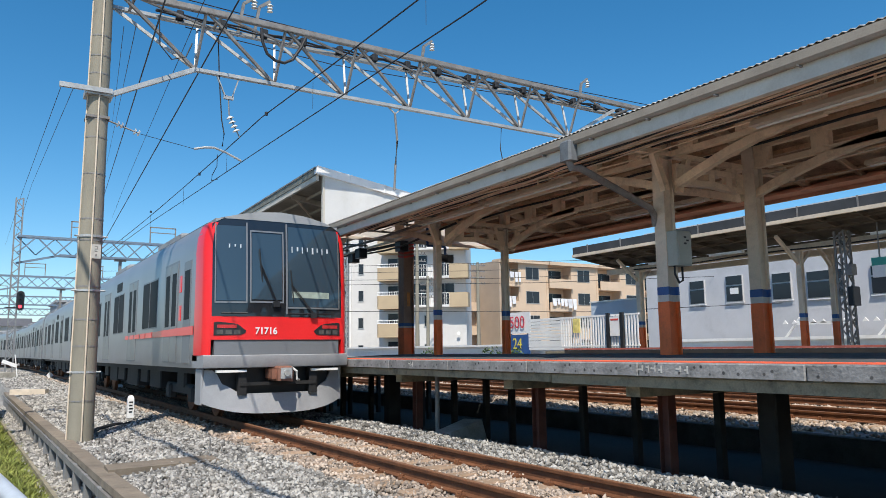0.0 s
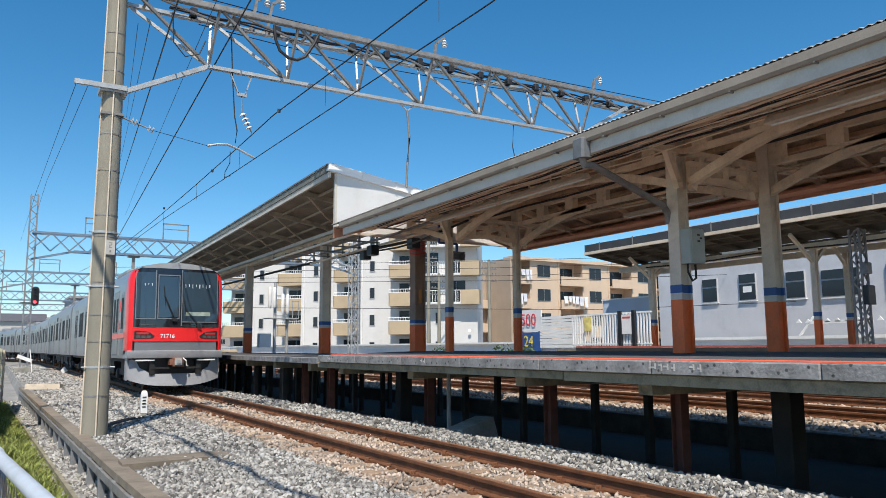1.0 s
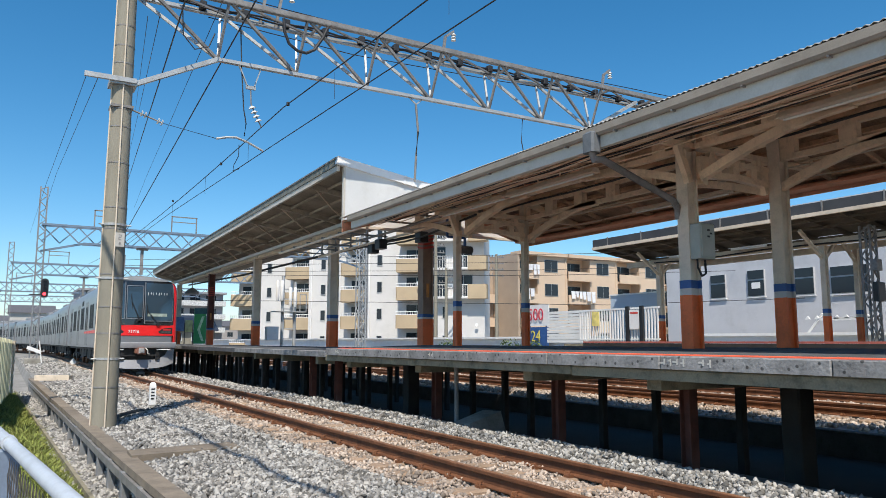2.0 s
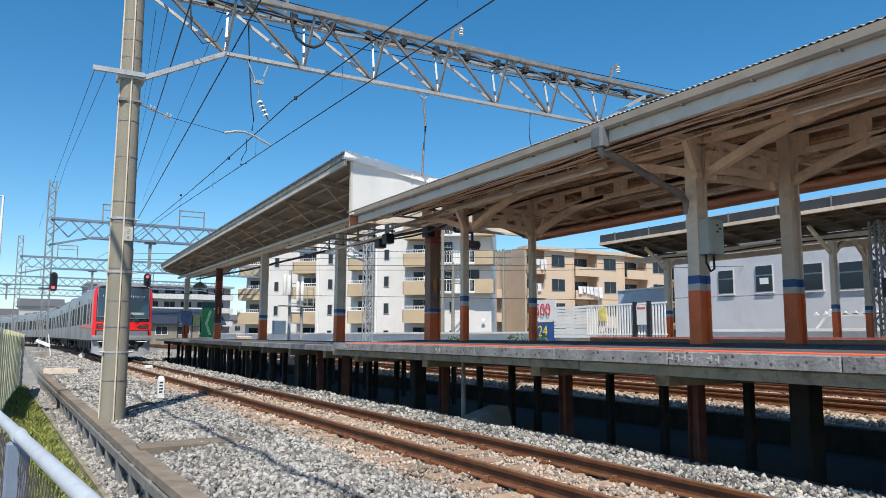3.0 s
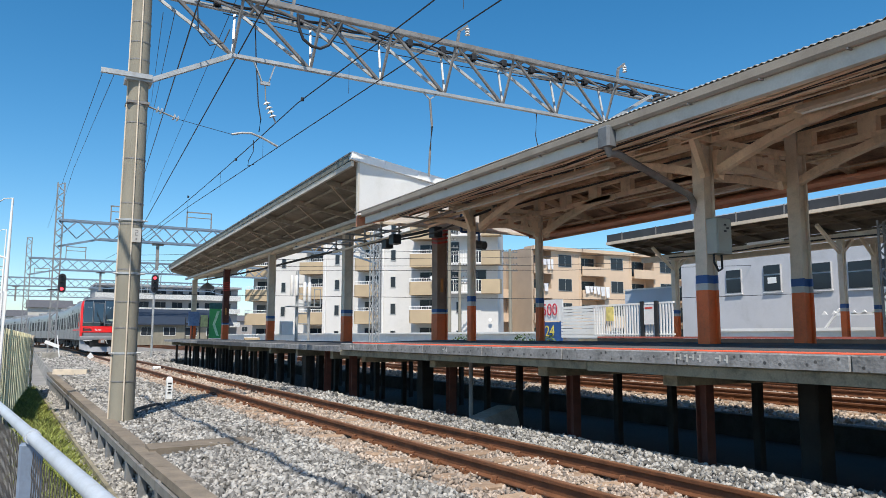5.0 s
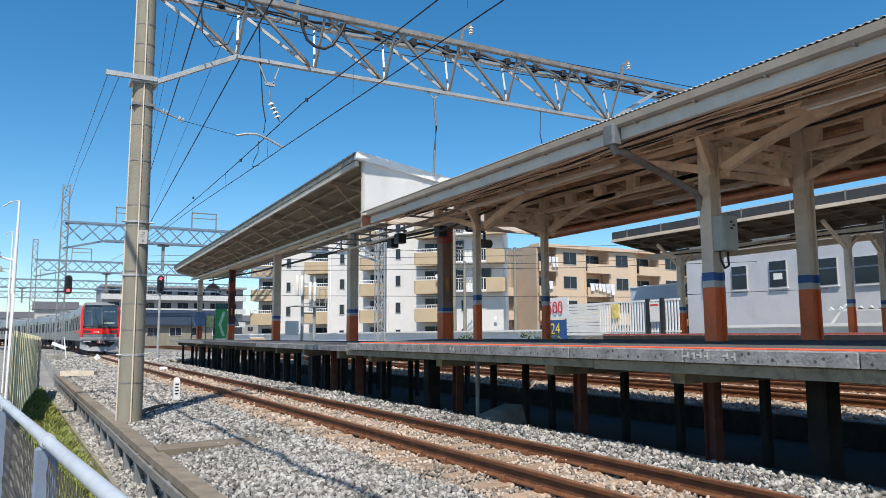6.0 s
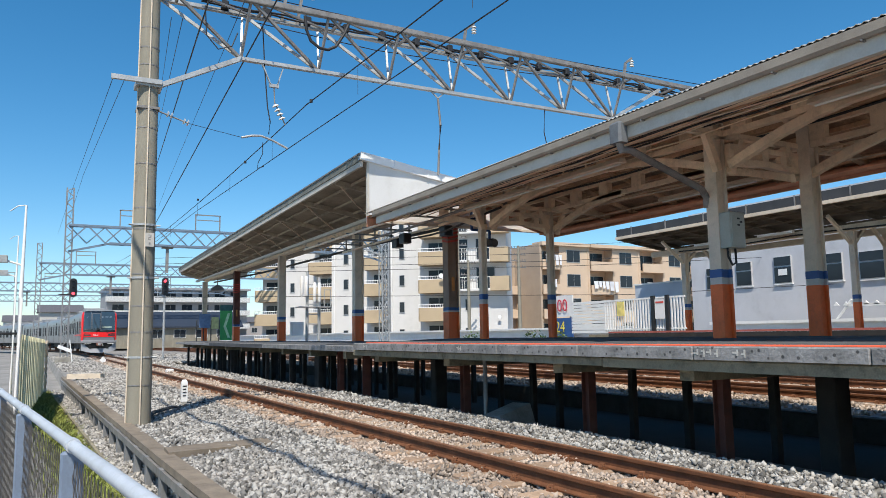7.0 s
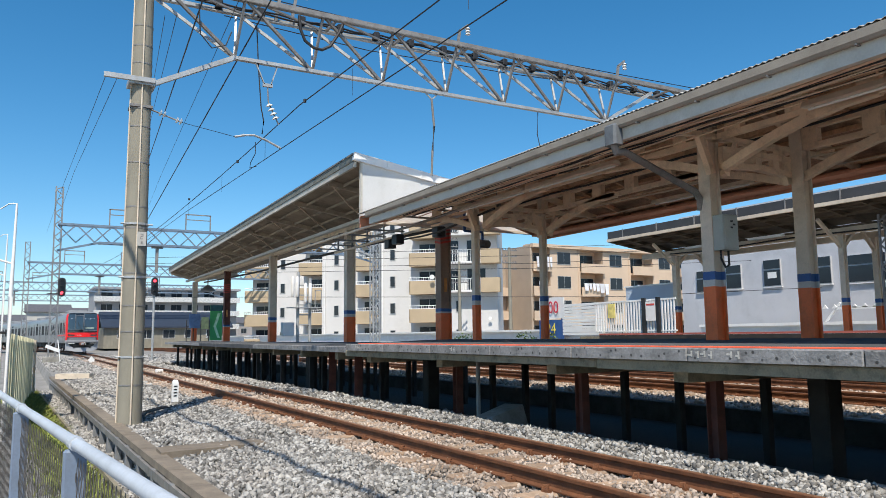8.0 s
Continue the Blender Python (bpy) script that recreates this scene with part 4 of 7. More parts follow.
    # jumper loops
    for pts, r in (([(-1.64, 14.6, 7.9), (-1.6, 14.6, 7.29), (-1.37, 14.6, 7.04), (-1.1, 14.6, 7.15), (-0.99, 14.6, 7.45)], 0.013),
                   ([(0.39, 14.5, 8.05), (0.42, 14.5, 7.75), (0.52, 14.5, 7.52), (0.71, 14.5, 7.4), (0.9, 14.5, 7.39), (1.08, 14.5, 7.5), (1.28, 14.5, 7.83), (1.37, 14.5, 8.05)], 0.034),
                   ([(-0.4, Y, 7.8), (-0.35, Y, 6.91), (-0.28, Y, 6.07), (-0.22, Y, 5.77), (-0.25, Y, 5.5)], 0.013)):
        part("jumper_cable", M().tube(pts, r, 8), WIRE, t, smooth=True)
    # drop pipe with insulators at the head
    part("drop_hook", M().beam((3.6, Y, zb - 0.03), (3.78, Y, zb - 0.18), 0.03, 0.03).beam((3.95, Y, zb - 0.03), (3.78, Y, zb - 0.18), 0.03, 0.03), GALV, t)
    part("drop_cable", M().tube([(3.78, Y, 6.85), (3.84, Y, 6.2), (3.79, Y, 5.6), (3.76, Y, 5.0)], 0.028, 8), GALV_DK, t, smooth=True)
    part("drop_cable", M().tube([(6.9, Y, 6.98), (6.86, Y, 6.4), (6.95, Y, 6.0)], 0.012, 6), WIRE, t)
    # small brackets with insulators on the top chord
    for x in (0.1, 0.45, 4.68, 9.95):
        hgt = 0.95
        part("bracket", M().beam((x, by, zt), (x + 0.12, by, zt + hgt * 0.8), 0.06, 0.06).beam((x + 0.12, by, zt + hgt * 0.8), (x + 0.36, by, zt + hgt), 0.06, 0.06), GALV_DK, t)
        m = M()
        for i in range(3):
            m.tube([(x + 0.36, by, zt + hgt - 0.06 - i * 0.07), (x + 0.36, by, zt + hgt - 0.10 - i * 0.07)], [0.035, 0.07], 10)
        part("insulator", m, PORCELAIN, t, smooth=True)
    # number plate on the pole, unreadable strokes
    part("plate", M().box(-2.62, -2.46, Y - 0.232, Y - 0.224, 3.02, 3.28), WHITEBAND, t)
    m = M()
    for x0, x1, z0, z1 in ((-2.645, -2.595, 3.235, 3.245), (-2.605, -2.595, 3.20, 3.235), (-2.645, -2.595, 3.19, 3.20), (-2.645, -2.635, 3.155, 3.19), (-2.645, -2.595, 3.145, 3.155), (-2.635, -2.605, 3.06, 3.10)):
        m.box(x0 + 0.08, x1 + 0.08, Y - 0.236, Y - 0.2335, z0, z1)
    part("plate_mark", m, GALV_DK, t)


build_gantry()


def wire(name, pts, r, label):
    solo(name, M().tube(pts, r, 5), WIRE, label, "overhead wire", "overhead wires")


def sag(x, z0, z1, y0, y1, d, n=12):
    return [(x, y0 + (y1 - y0) * i / n, z0 + (z1 - z0) * i / n - 4 * d * (i / n) * (1 - i / n)) for i in range(n + 1)]


wire("messenger_wire", sag(0.565, 6.3, 6.25, -30, 14.9, 0.42) + sag(0.565, 6.25, 6.75, 14.9, 58, 0.40)[1:], 0.012, "dark messenger wire above the track")
wire("contact_wire", [(0.5, -30, 5.1), (0.56, 7, 5.36), (0.56, 14.9, 5.55), (0.56, 27.5, 5.83), (0.56, 58, 6.1)], 0.010, "dark contact wire above the track")
m = M()
for y in (4, 8, 12, 17.5, 22, 27, 33, 40):
    m.tube([(0.56, y, 6.1), (0.56, y, 5.6)], 0.004, 4)
solo("dropper", m, WIRE, "thin droppers holding the contact wire", "overhead wire", kind="stuff")
wire("feeder_wire", [(-0.95, 4, 8.13), (-0.43, 14.9, 7.76), (0.97, 45, 6.73), (1.6, 58, 6.3)], 0.016, "thick dark feeder wire")
wire("feeder_wire", [(-3.26, 14.67, 6.2), (-3.3, 30, 7.0), (-3.2, 57, 8.6)], 0.006, "thin dark wire from the pole's side arm")
wire("feeder_wire", [(-3.05, 14.67, 6.22), (-3.0, 30, 7.4), (-2.6, 58, 9.4)], 0.006, "thin dark wire rising from the side arm")
wire("feeder_wire", [(-2.4, 8, 6.65), (-1.69, 14.9, 7.49), (0.92, 40, 10.56), (2.8, 58, 12.76)], 0.016, "grey stay wire rising down the line")
wire("feeder_wire", [(-1.66, 8, 7.2), (-0.98, 14.9, 7.77), (1.53, 40, 9.73), (3.4, 58, 11.1)], 0.007, "thin dark wire above the gantry")
wire("feeder_wire", [(-2.01, 14.9, 7.7), (-0.29, 30, 10.36), (3.1, 60, 15.6)], 0.008, "thin dark wire above the gantry")
wire("feeder_wire", [(-2.23, 14.9, 7.65), (-1.11, 24, 9.76), (2.2, 51, 16.0)], 0.007, "thin dark wire above the gantry")
for y, z in ((14.6, 6.24), (20.2, 6.12), (27, 6.2)):
    solo("wire_clamp", M().tube([(0.565, y, z - 0.03), (0.565, y, z + 0.04)], 0.035, 8), WIRE, "small dark clamp on the messenger wire", "clamp", "wire clamps")
solo("wire_jumper", M().tube([(0.565, 18.4, 6.25), (0.565, 18.4, 5.95), (0.53, 18.7, 5.78), (0.565, 18.9, 5.68), (0.565, 18.3, 5.6)], 0.01, 6), WIRE, "looped jumper between the wires", "jumper")
solo("platform_cable", M().tube([(5.4, 16.6, 4.18), (5.4, 23.8, 4.33), (5.4, 36, 4.45), (5.4, 47.5, 4.75)], 0.045, 6), WIRE, "thick black cable slung under the far canopy", "cable")
# Unseen cable, placed and sized so its shadow streaks the ballast.
wire("cable_bundle", [(-4.6 - 0.0135 * (i + 8) - (0.2 * (i - 14) if i > 14 else 0) + 0.05 * math.sin(i * 1.9), i, 8.8 + 0.06 * math.sin(i * 1.1)) for i in range(-8, 19)], 0.045, "thick black cable bundle out of view, added for its ballast shadow")
wire("cross_wire", [(-1.0, 15.25, 8.05), (2.3, 15.25, 7.9), (6.3, 15.25, 8.02), (12, 15.25, 8.3)], 0.011, "dark cross wire along the gantry")
wire("cross_wire", [(-2.0, 15.3, 8.72), (0.96, 15.3, 8.63), (3.7, 15.3, 8.57), (8.3, 15.3, 8.62), (13.1, 15.3, 8.73)], 0.012, "dark cross wire over the gantry")


# ---------- train ----------
HALF = 1.39


def side_profile():
    pts = [(-HALF + 0.02, 0.97), (-HALF, 1.1), (-HALF, 3.0), (-HALF + 0.03, 3.25), (-HALF + 0.12, 3.42), (-1.0, 3.53), (-0.5, 3.62), (0, 3.65)]
    return pts + [(-x, z) for x, z in reversed(pts[:-1])]


def roof_z(x):
    a = abs(x)
    return float(np.interp(a, [0, 0.5, 1.0, 1.27, 1.36, 1.39], [3.65, 3.62, 3.53, 3.40, 3.25, 3.0]))


def nose(x, z):
    """How far the front is set back at a place of its face."""
    return 0.15 * (abs(x) / HALF) ** 2.4 + 0.16 * max(0, (z - 1.95) / 1.7) ** 1.6


def face(x0, x1, z0, z1, d0, d1, nx=8, nz=4, cap=False):
    """A curved plate on the front; z1 may follow the roof line."""
    m = M()
    rings = []
    for d in (d0, d1):
        g = []
        for j in range(nz + 1):
            for i in range(nx + 1):
                x = x0 + (x1 - x0) * i / nx
                zt = min(z1, roof_z(x) - 0.02) if cap else z1
                z = z0 + (zt - z0) * j / nz
                g.append((x, nose(x, z) - d, z))
        rings.append(g)
    a, b = rings
    n = (nx + 1) * (nz + 1)
    fs = []
    for j in range(nz):
        for i in range(nx):
            k = j * (nx + 1) + i
            fs.append((k, k + 1, k + nx + 2, k + nx + 1))
            fs.append((n + k, n + k + nx + 1, n + k + nx + 2, n + k + 1))
    for i in range(nx):
        fs.append((i, n + i, n + i + 1, i + 1))
        k = nz * (nx + 1) + i
        fs.append((k, k + 1, n + k + 1, n + k))
    for j in range(nz):
        k = j * (nx + 1)
        fs.append((k, k + nx + 1, n + k + nx + 1, n + k))
        k += nx
        fs.append((k, n + k, n + k + nx + 1, k + nx + 1))
    return m.add(a + b, fs)


SHARED = {}


def shared(key, build, m, smooth=False):
    if key not in SHARED:
        SHARED[key] = build().mesh(key, m, smooth)
    return SHARED[key]


def bogie(parent, y):
    m = M()
    for s in (-1, 1):
        m.cham(s * 0.98 - 0.07, s * 0.98 + 0.07, y - 1.5, y + 1.5, 0.42, 0.62, 0.03)
        m.cham(s * 0.98 - 0.1, s * 0.98 + 0.1, y - 0.35, y + 0.35, 0.55, 0.92, 0.05)
        for d in (-1.05, 1.05):
            m.cham(s * 1.03 - 0.09, s * 1.03 + 0.09, y + d - 0.17, y + d + 0.17, 0.3, 0.6, 0.04)
    m.box(-0.95, 0.95, y - 0.2, y + 0.2, 0.45, 0.8)
    part("bogie_frame", m, TRAIN_DARK, parent)
    for d in (-1.05, 1.05):
        for s in (-1, 1):
            m = M().tube([(s * 0.53, y + d, 0.43), (s * 0.60, y + d, 0.43)], 0.43, 20).tube([(s * 0.50, y + d, 0.43), (s * 0.53, y + d, 0.43)], 0.455, 20)
            part("wheel", m, RAIL, parent, smooth=True)


def car(lead, label):
    t = thing("train_car", label, "train car", "cars of one train")
    t.scale = (1.01, 1.0, 1.035)
    L0, L1 = (0.55, 19.7) if lead else (0.3, 19.7)
    prof = side_profile()
    part("body", M().prism(prof, L0, L1), TRAIN_GREY, t, "satin stainless steel body", smooth=True)
    rp = [(x, z + 0.012) for x, z in prof if z > 3.3]
    part("roof", M().loft([[(x, y, z) for x, z in rp] + [(x * 0.98, y, z - 0.05) for x, z in reversed(rp)] for y in (L0, L1)]), TRAIN_ROOF, t)
    for y in (6.2, 13.6):
        part("air_conditioner", M().cham(-0.85, 0.85, y - 1.3, y + 1.3, 3.6, 3.93, 0.08), TRAIN_ROOF, t)
    doors = (2.9, 7.6, 12.3, 17.0) if lead else (2.3, 7.4, 12.6, 17.7)
    for s in (-1, 1):
        X = s * HALF

        def panel(name, y0, y1, z0, z1, d0, d1, mm, tag=""):
            part(name, M().box(min(X + s * d0, X + s * d1), max(X + s * d0, X + s * d1), y0, y1, z0, z1), mm, t, tag)

        for y in doors:
            panel("door", y - 0.66, y + 0.66, 1.06, 2.98, -0.02, 0.006, TRAIN_MID)
            panel("door_leaf", y - 0.62, y - 0.012, 1.08, 2.94, -0.01, 0.012, DOOR)
            panel("door_leaf", y + 0.012, y + 0.62, 1.08, 2.94, -0.01, 0.012, DOOR)
            panel("door_window", y - 0.50, y - 0.12, 1.85, 2.78, 0.0, 0.016, TRAIN_SIDE)
            panel("door_window", y + 0.12, y + 0.50, 1.85, 2.78, 0.0, 0.016, TRAIN_SIDE)
        for a, b in zip(doors, doors[1:]):
            c = (a + b) / 2
            for y0, y1 in ((c - 0.86, c - 0.05), (c + 0.05, c + 0.86)):
                panel("window_frame", y0 - 0.03, y1 + 0.03, 1.87, 2.83, -0.01, 0.006, TRAIN_MID)
                panel("window", y0, y1, 1.90, 2.80, 0.0, 0.011, TRAIN_SIDE)
        if lead:
            panel("cab_door", 1.15, 1.75, 1.06, 2.9, -0.01, 0.008, TRAIN_MID)
            panel("cab_window", 1.24, 1.66, 1.95, 2.75, 0, 0.013, TRAIN_SIDE)
            for k in range(10):
                panel("stripe", 0.85 + k * 0.8, 0.85 + (k + 1) * 0.8 - (0.0 if k < 4 else 0.05 * (k - 3)), 1.62 + 0.004 * k, 1.80 - 0.004 * k, 0.012, 0.019, TRAIN_RED)
            for z0, z1 in ((1.95, 2.2), (2.42, 2.7)):
                panel("mark", 1.95, 2.12, z0, z1, 0.0, 0.012, TRAIN_RED)
        else:
            panel("end_window", 0.6, 1.2, 1.9, 2.8, 0, 0.011, TRAIN_SIDE)
        panel("destination_sign", 9.5, 10.4, 2.9, 3.1, 0, 0.01, TRAIN_SIDE)
        for k, (y, l, h) in enumerate(((5.4, 1.3, 0.5), (7.0, 1.0, 0.42), (8.4, 1.7, 0.55), (10.6, 1.2, 0.45), (12.0, 1.5, 0.52), (13.9, 0.8, 0.4))):
            part("equipment_box", M().cham(min(s * 0.5, s * 1.06), max(s * 0.5, s * 1.06), y, y + l, 0.95 - h, 0.97, 0.03), TRAIN_DARK, t)
    part("underframe", M().box(-1.25, 1.25, L0 + 0.3, L1 - 0.2, 0.86, 0.98), TRAIN_DARK, t)
    bogie(t, 3.2)
    bogie(t, 16.9)
    part("gangway", M().box(-0.55, 0.55, 19.7, 20.28, 1.0, 3.2), RUBBER, t)
    if not lead:
        return t
    # front: solid core, red mask, dark glass, lower panels
    core = M()
    rings = []
    for y, k in ((0.6, 1.0), (0.42, 0.985)):
        rings.append([(x * k, y, z * (1 if z < 3 else 1 - (1 - k) * 0.2)) for x, z in prof])
    part("front_shell", core.loft(rings), TRAIN_GREY, t, smooth=True)
    # red corner posts wrap from the front round to the side
    for s in (-1, 1):
        rings = []
        for z in (1.2, 1.5, 1.95, 2.5, 3.0, 3.2, 3.32, 3.40):
            xo = min(HALF + 0.006, float(np.interp(z, [3.0, 3.25, 3.42, 3.53], [1.39, 1.365, 1.275, 1.05])) + 0.006)
            xi = xo - 0.135
            f = nose(xi, z)
            rings.append([(s * xi, f - 0.015, z), (s * (xo - 0.09), nose(xo - 0.09, z) - 0.018, z), (s * (xo - 0.025), nose(xo, z) + 0.02, z), (s * xo, nose(xo, z) + 0.12, z), (s * xo, 0.82, z), (s * xi, 0.82, z)])
        part("corner_post", M().loft(rings), TRAIN_RED, t, "glossy red corner post", smooth=True)
        rings = []
        for x in (0.66, 0.69, 0.74, 0.80, 0.88, 0.96, 1.04, 1.12, 1.18, 1.22):
            zb = float(np.interp(x, [0.66, 0.71, 1.22], [1.66, 1.60, 1.585]))
            zt = float(np.interp(x, [0.66, 0.82, 1.17, 1.22], [1.69, 1.82, 1.86, 1.84]))
            f = nose(x, 1.7)
            rings.append([(s * x, f + 0.05, zb), (s * x, f - 0.022, zb), (s * x, f - 0.022, zt), (s * x, f + 0.05, zt)])
        part("headlight", M().loft(rings), BLACK, t, "black wedge-shaped lamp housing")
        part("tail_lamp", face(min(s * 0.83, s * 1.16), max(s * 0.83, s * 1.16), 1.735, 1.80, -0.03, 0.028, 6, 1), mat("tail_red", (0.5, 0.03, 0.03), 0.3), t)
        for k in range(3):
            a = s * (0.76 + k * 0.15)
            part("head_lamp", face(min(a, a + s * 0.11), max(a, a + s * 0.11), 1.61, 1.70, -0.03, 0.026, 2, 1), mat("dim_lamp", (0.09, 0.085, 0.08), 0.25, bump=0), t)
    part("red_panel", face(-1.26, 1.26, 1.5, 1.96, -0.12, 0.014), TRAIN_RED, t, "glossy red front panel", smooth=True)
    part("black_mask", face(-1.265, 1.265, 1.94, 3.50, -0.15, 0.010, 16, 10, True), TRAIN_BLACK, t, "black glossy windscreen mask", smooth=True)
    part("roof_brow", face(-1.2, 1.2, 3.47, 3.66, -0.4, 0.02, 16, 2, True), TRAIN_ROOF, t, smooth=True)
    for a, b, c, d in ((-1.19, -0.67, 2.20, 3.36), (0.13, 1.19, 2.12, 3.40)):
        part("windscreen", face(a, b, c, d, -0.05, 0.016, 8, 6, True), TRAIN_GLASS, t, "dark tinted windscreen", smooth=True)
    part("front_door", face(-0.63, 0.07, 1.96, 3.44, -0.05, 0.016, 4, 6), TRAIN_BLACK, t, smooth=True)
    part("door_glass", face(-0.56, 0.0, 2.22, 3.26, -0.02, 0.022, 4, 6), TRAIN_GLASS, t, smooth=True)
    m = face(-0.6, -0.575, 2.18, 3.30, 0, 0.026, 1, 6)
    for a, b, c, d in ((0.015, 0.04, 2.18, 3.30), (-0.6, 0.04, 3.28, 3.305), (-0.6, 0.04, 2.17, 2.195), (-1.22, -1.20, 2.17, 3.38), (-0.67, -0.645, 2.17, 3.42), (-1.22, -0.65, 2.16, 2.185), (0.085, 0.115, 2.0, 3.44), (0.115, 1.2, 2.09, 2.115), (1.195, 1.215, 2.1, 3.36)):
        q = face(a, b, c, d, 0, 0.026, 1 if b - a < 0.1 else 6, 6 if d - c > 0.1 else 1)
        m.add(q.v, q.f)
    part("glazing_bar", m, TRAIN_MID, t)
    # lit destination panels, unreadable strokes
    m = M()
    for i, x in enumerate((-0.98, -0.88, -0.78)):
        q = face(x, x + 0.018, 3.01 + 0.02 * (i % 2), 3.07, 0, 0.03, 1, 1)
        m.add(q.v, q.f)
    for i in range(8):
        x = 0.2 + i * 0.105
        q = face(x, x + 0.014 + 0.014 * (i % 3 == 1), 2.98 + 0.03 * (i % 2), 3.08, 0, 0.03, 1, 1)
        m.add(q.v, q.f)
    part("destination_lettering", m, glow("led_white", (0.5, 0.55, 0.6), 0.12), t)
    part("instrument_desk", face(0.2, 0.98, 2.26, 2.36, 0, 0.019, 6, 1), mat("desk", (0.32, 0.38, 0.33), 0.5), t)
    for a, b in (((-0.42, 2.75), (-0.12, 2.16)), ((0.18, 2.45), (0.62, 2.0))):
        m = M()
        for o in (0, 0.03):
            m.tube([(a[0] + o, nose(a[0], a[1]) - 0.05, a[1]), (b[0] + o, nose(b[0], b[1]) - 0.06, b[1])], 0.008, 6)
        m.tube([(a[0] - 0.02, nose(a[0], a[1]) - 0.045, a[1] + 0.25), (a[0] + 0.05, nose(a[0], a[1]) - 0.045, a[1] - 0.25)], 0.012, 6)
        m.box(b[0] - 0.05, b[0] + 0.07, nose(b[0], b[1]) - 0.08, nose(b[0], b[1]), b[1] - 0.05, b[1] + 0.03)
        part("wiper", m, BLACK, t)
    for a, b in ((-1.1, -0.65), (0.12, 0.62), (0.66, 1.08)):
        part("handrail", M().tube([(a, nose(a, 2) - 0.05, 2.01), (b, nose(b, 2) - 0.05, 2.01)], 0.012, 6), BLACK, t)
    part("lower_panel", face(-1.2, 1.2, 1.21, 1.475, -0.12, 0.008), TRAIN_MID, t, smooth=True)
    part("panel_line", face(-1.2, 1.2, 1.475, 1.5, -0.1, 0.016), BLACK, t)
    # number on the red panel
    cu = bpy.data.curves.new("fleet_number", "FONT")
    cu.body = "71716"
    cu.size = 0.168
    cu.extrude = 0.004
    cu.offset = 0.003
    cu.align_x, cu.align_y = "CENTER", "CENTER"
    tmp = bpy.data.objects.new("fleet_number", cu)
    scene.collection.objects.link(tmp)
    me = bpy.data.meshes.new_from_object(tmp.evaluated_get(bpy.context.evaluated_depsgraph_get()))
    bpy.data.objects.remove(tmp)
    me.materials.clear()
    me.materials.append(WHITE)
    num = new("fleet_number", me)
    num.parent = t
    num.matrix_basis = pose(-0.29, -0.024, 1.675, 90, 0, 0)
    tagged(num, "white fleet number")
    # ledge, coupler pocket, skirt
    rings = []
    for z in (0.98, 1.0, 1.19, 1.205):
        k = 0.0 if 0.99 < z < 1.2 else 0.015
        xs = np.linspace(-HALF, HALF, 15)
        rings.append([(x, nose(x, 1) - 0.06 + k, z) for x in xs] + [(HALF, 0.9, z), (-HALF, 0.9, z)])
    part("bumper_ledge", M().loft(rings), TRAIN_PALE, t, "pale grey bumper ledge", smooth=True)
    # Solid black block fills the open front, its shade painted as colour.
    part("coupler_pocket", M().box(-1.2, 1.2, 0.35, 0.7, 0.3, 0.98), BLACK, t)
    skirt = M()
    xs = list(np.linspace(-1.34, 1.34, 33))

    def top(x):
        a = abs(x)
        return float(np.interp(a, [0, 0.62, 0.72, 0.92, 1.02, 1.12, 1.34], [0.52, 0.52, 0.54, 0.66, 0.70, 0.94, 0.94]))

    def bot(x):
        return 0.17 + 0.2 * (abs(x) / 1.34) ** 3

    a = [(x, 0.0 + 0.30 * (abs(x) / 1.34) ** 2.4, bot(x)) for x in xs]
    b = [(x, 0.10 + 0.26 * (abs(x) / 1.34) ** 2.4, top(x)) for x in xs]
    a2 = [(x, y + 0.05, z) for x, y, z in a]
    b2 = [(x, y + 0.05, z) for x, y, z in b]
    n = len(xs)
    fs = []
    for i in range(n - 1):
        fs += [(i, i + 1, n + i + 1, n + i), (2 * n + i, 3 * n + i, 3 * n + i + 1, 2 * n + i + 1), (i, 2 * n + i, 2 * n + i + 1, i + 1), (n + i, n + i + 1, 3 * n + i + 1, 3 * n + i)]
    skirt.add(a + b + a2 + b2, fs + [(0, n, 3 * n, 2 * n), (n - 1, 3 * n - 1, 4 * n - 1, 2 * n - 1)])
    part("skirt", skirt, TRAIN_PALE, t, "pale grey rounded snow plough skirt", smooth=True)
    for s in (-1, 1):
        part("skirt_side", M().cham(min(s * 1.30, s * 1.36), max(s * 1.30, s * 1.36), 0.32, 0.75, 0.34, 0.97, 0.02), TRAIN_PALE, t)
        part("cross_step", M().box(min(s * 0.62, s * 1.16), max(s * 0.62, s * 1.16), 0.02, 0.14, 0.90, 0.94), WHITE, t)
    part("skirt_frame", M().box(-0.72, 0.72, 0.06, 0.2, 0.66, 0.72).box(-0.75, -0.6, 0.08, 0.25, 0.5, 0.95).box(0.6, 0.75, 0.08, 0.25, 0.5, 0.95), TRAIN_DARK, t)
    # coupler
    c = part("coupler", M().cham(-0.14, 0.14, -0.32, 0.3, 0.74, 1.0, 0.03).box(-0.22, -0.14, -0.2, 0.2, 0.78, 0.95).box(0.14, 0.2, -0.15, 0.2, 0.72, 0.9), mat("coupler_rust", (0.26, 0.12, 0.08), 0.6, 0.3, scale=8), t, "brown cast coupler head")
    part("coupler_face", M().cham(-0.11, 0.11, -0.35, -0.325, 0.78, 0.97, 0.01).tube([(0, -0.4, 0.88), (0, -0.34, 0.88)], 0.06, 10), GALV, c)
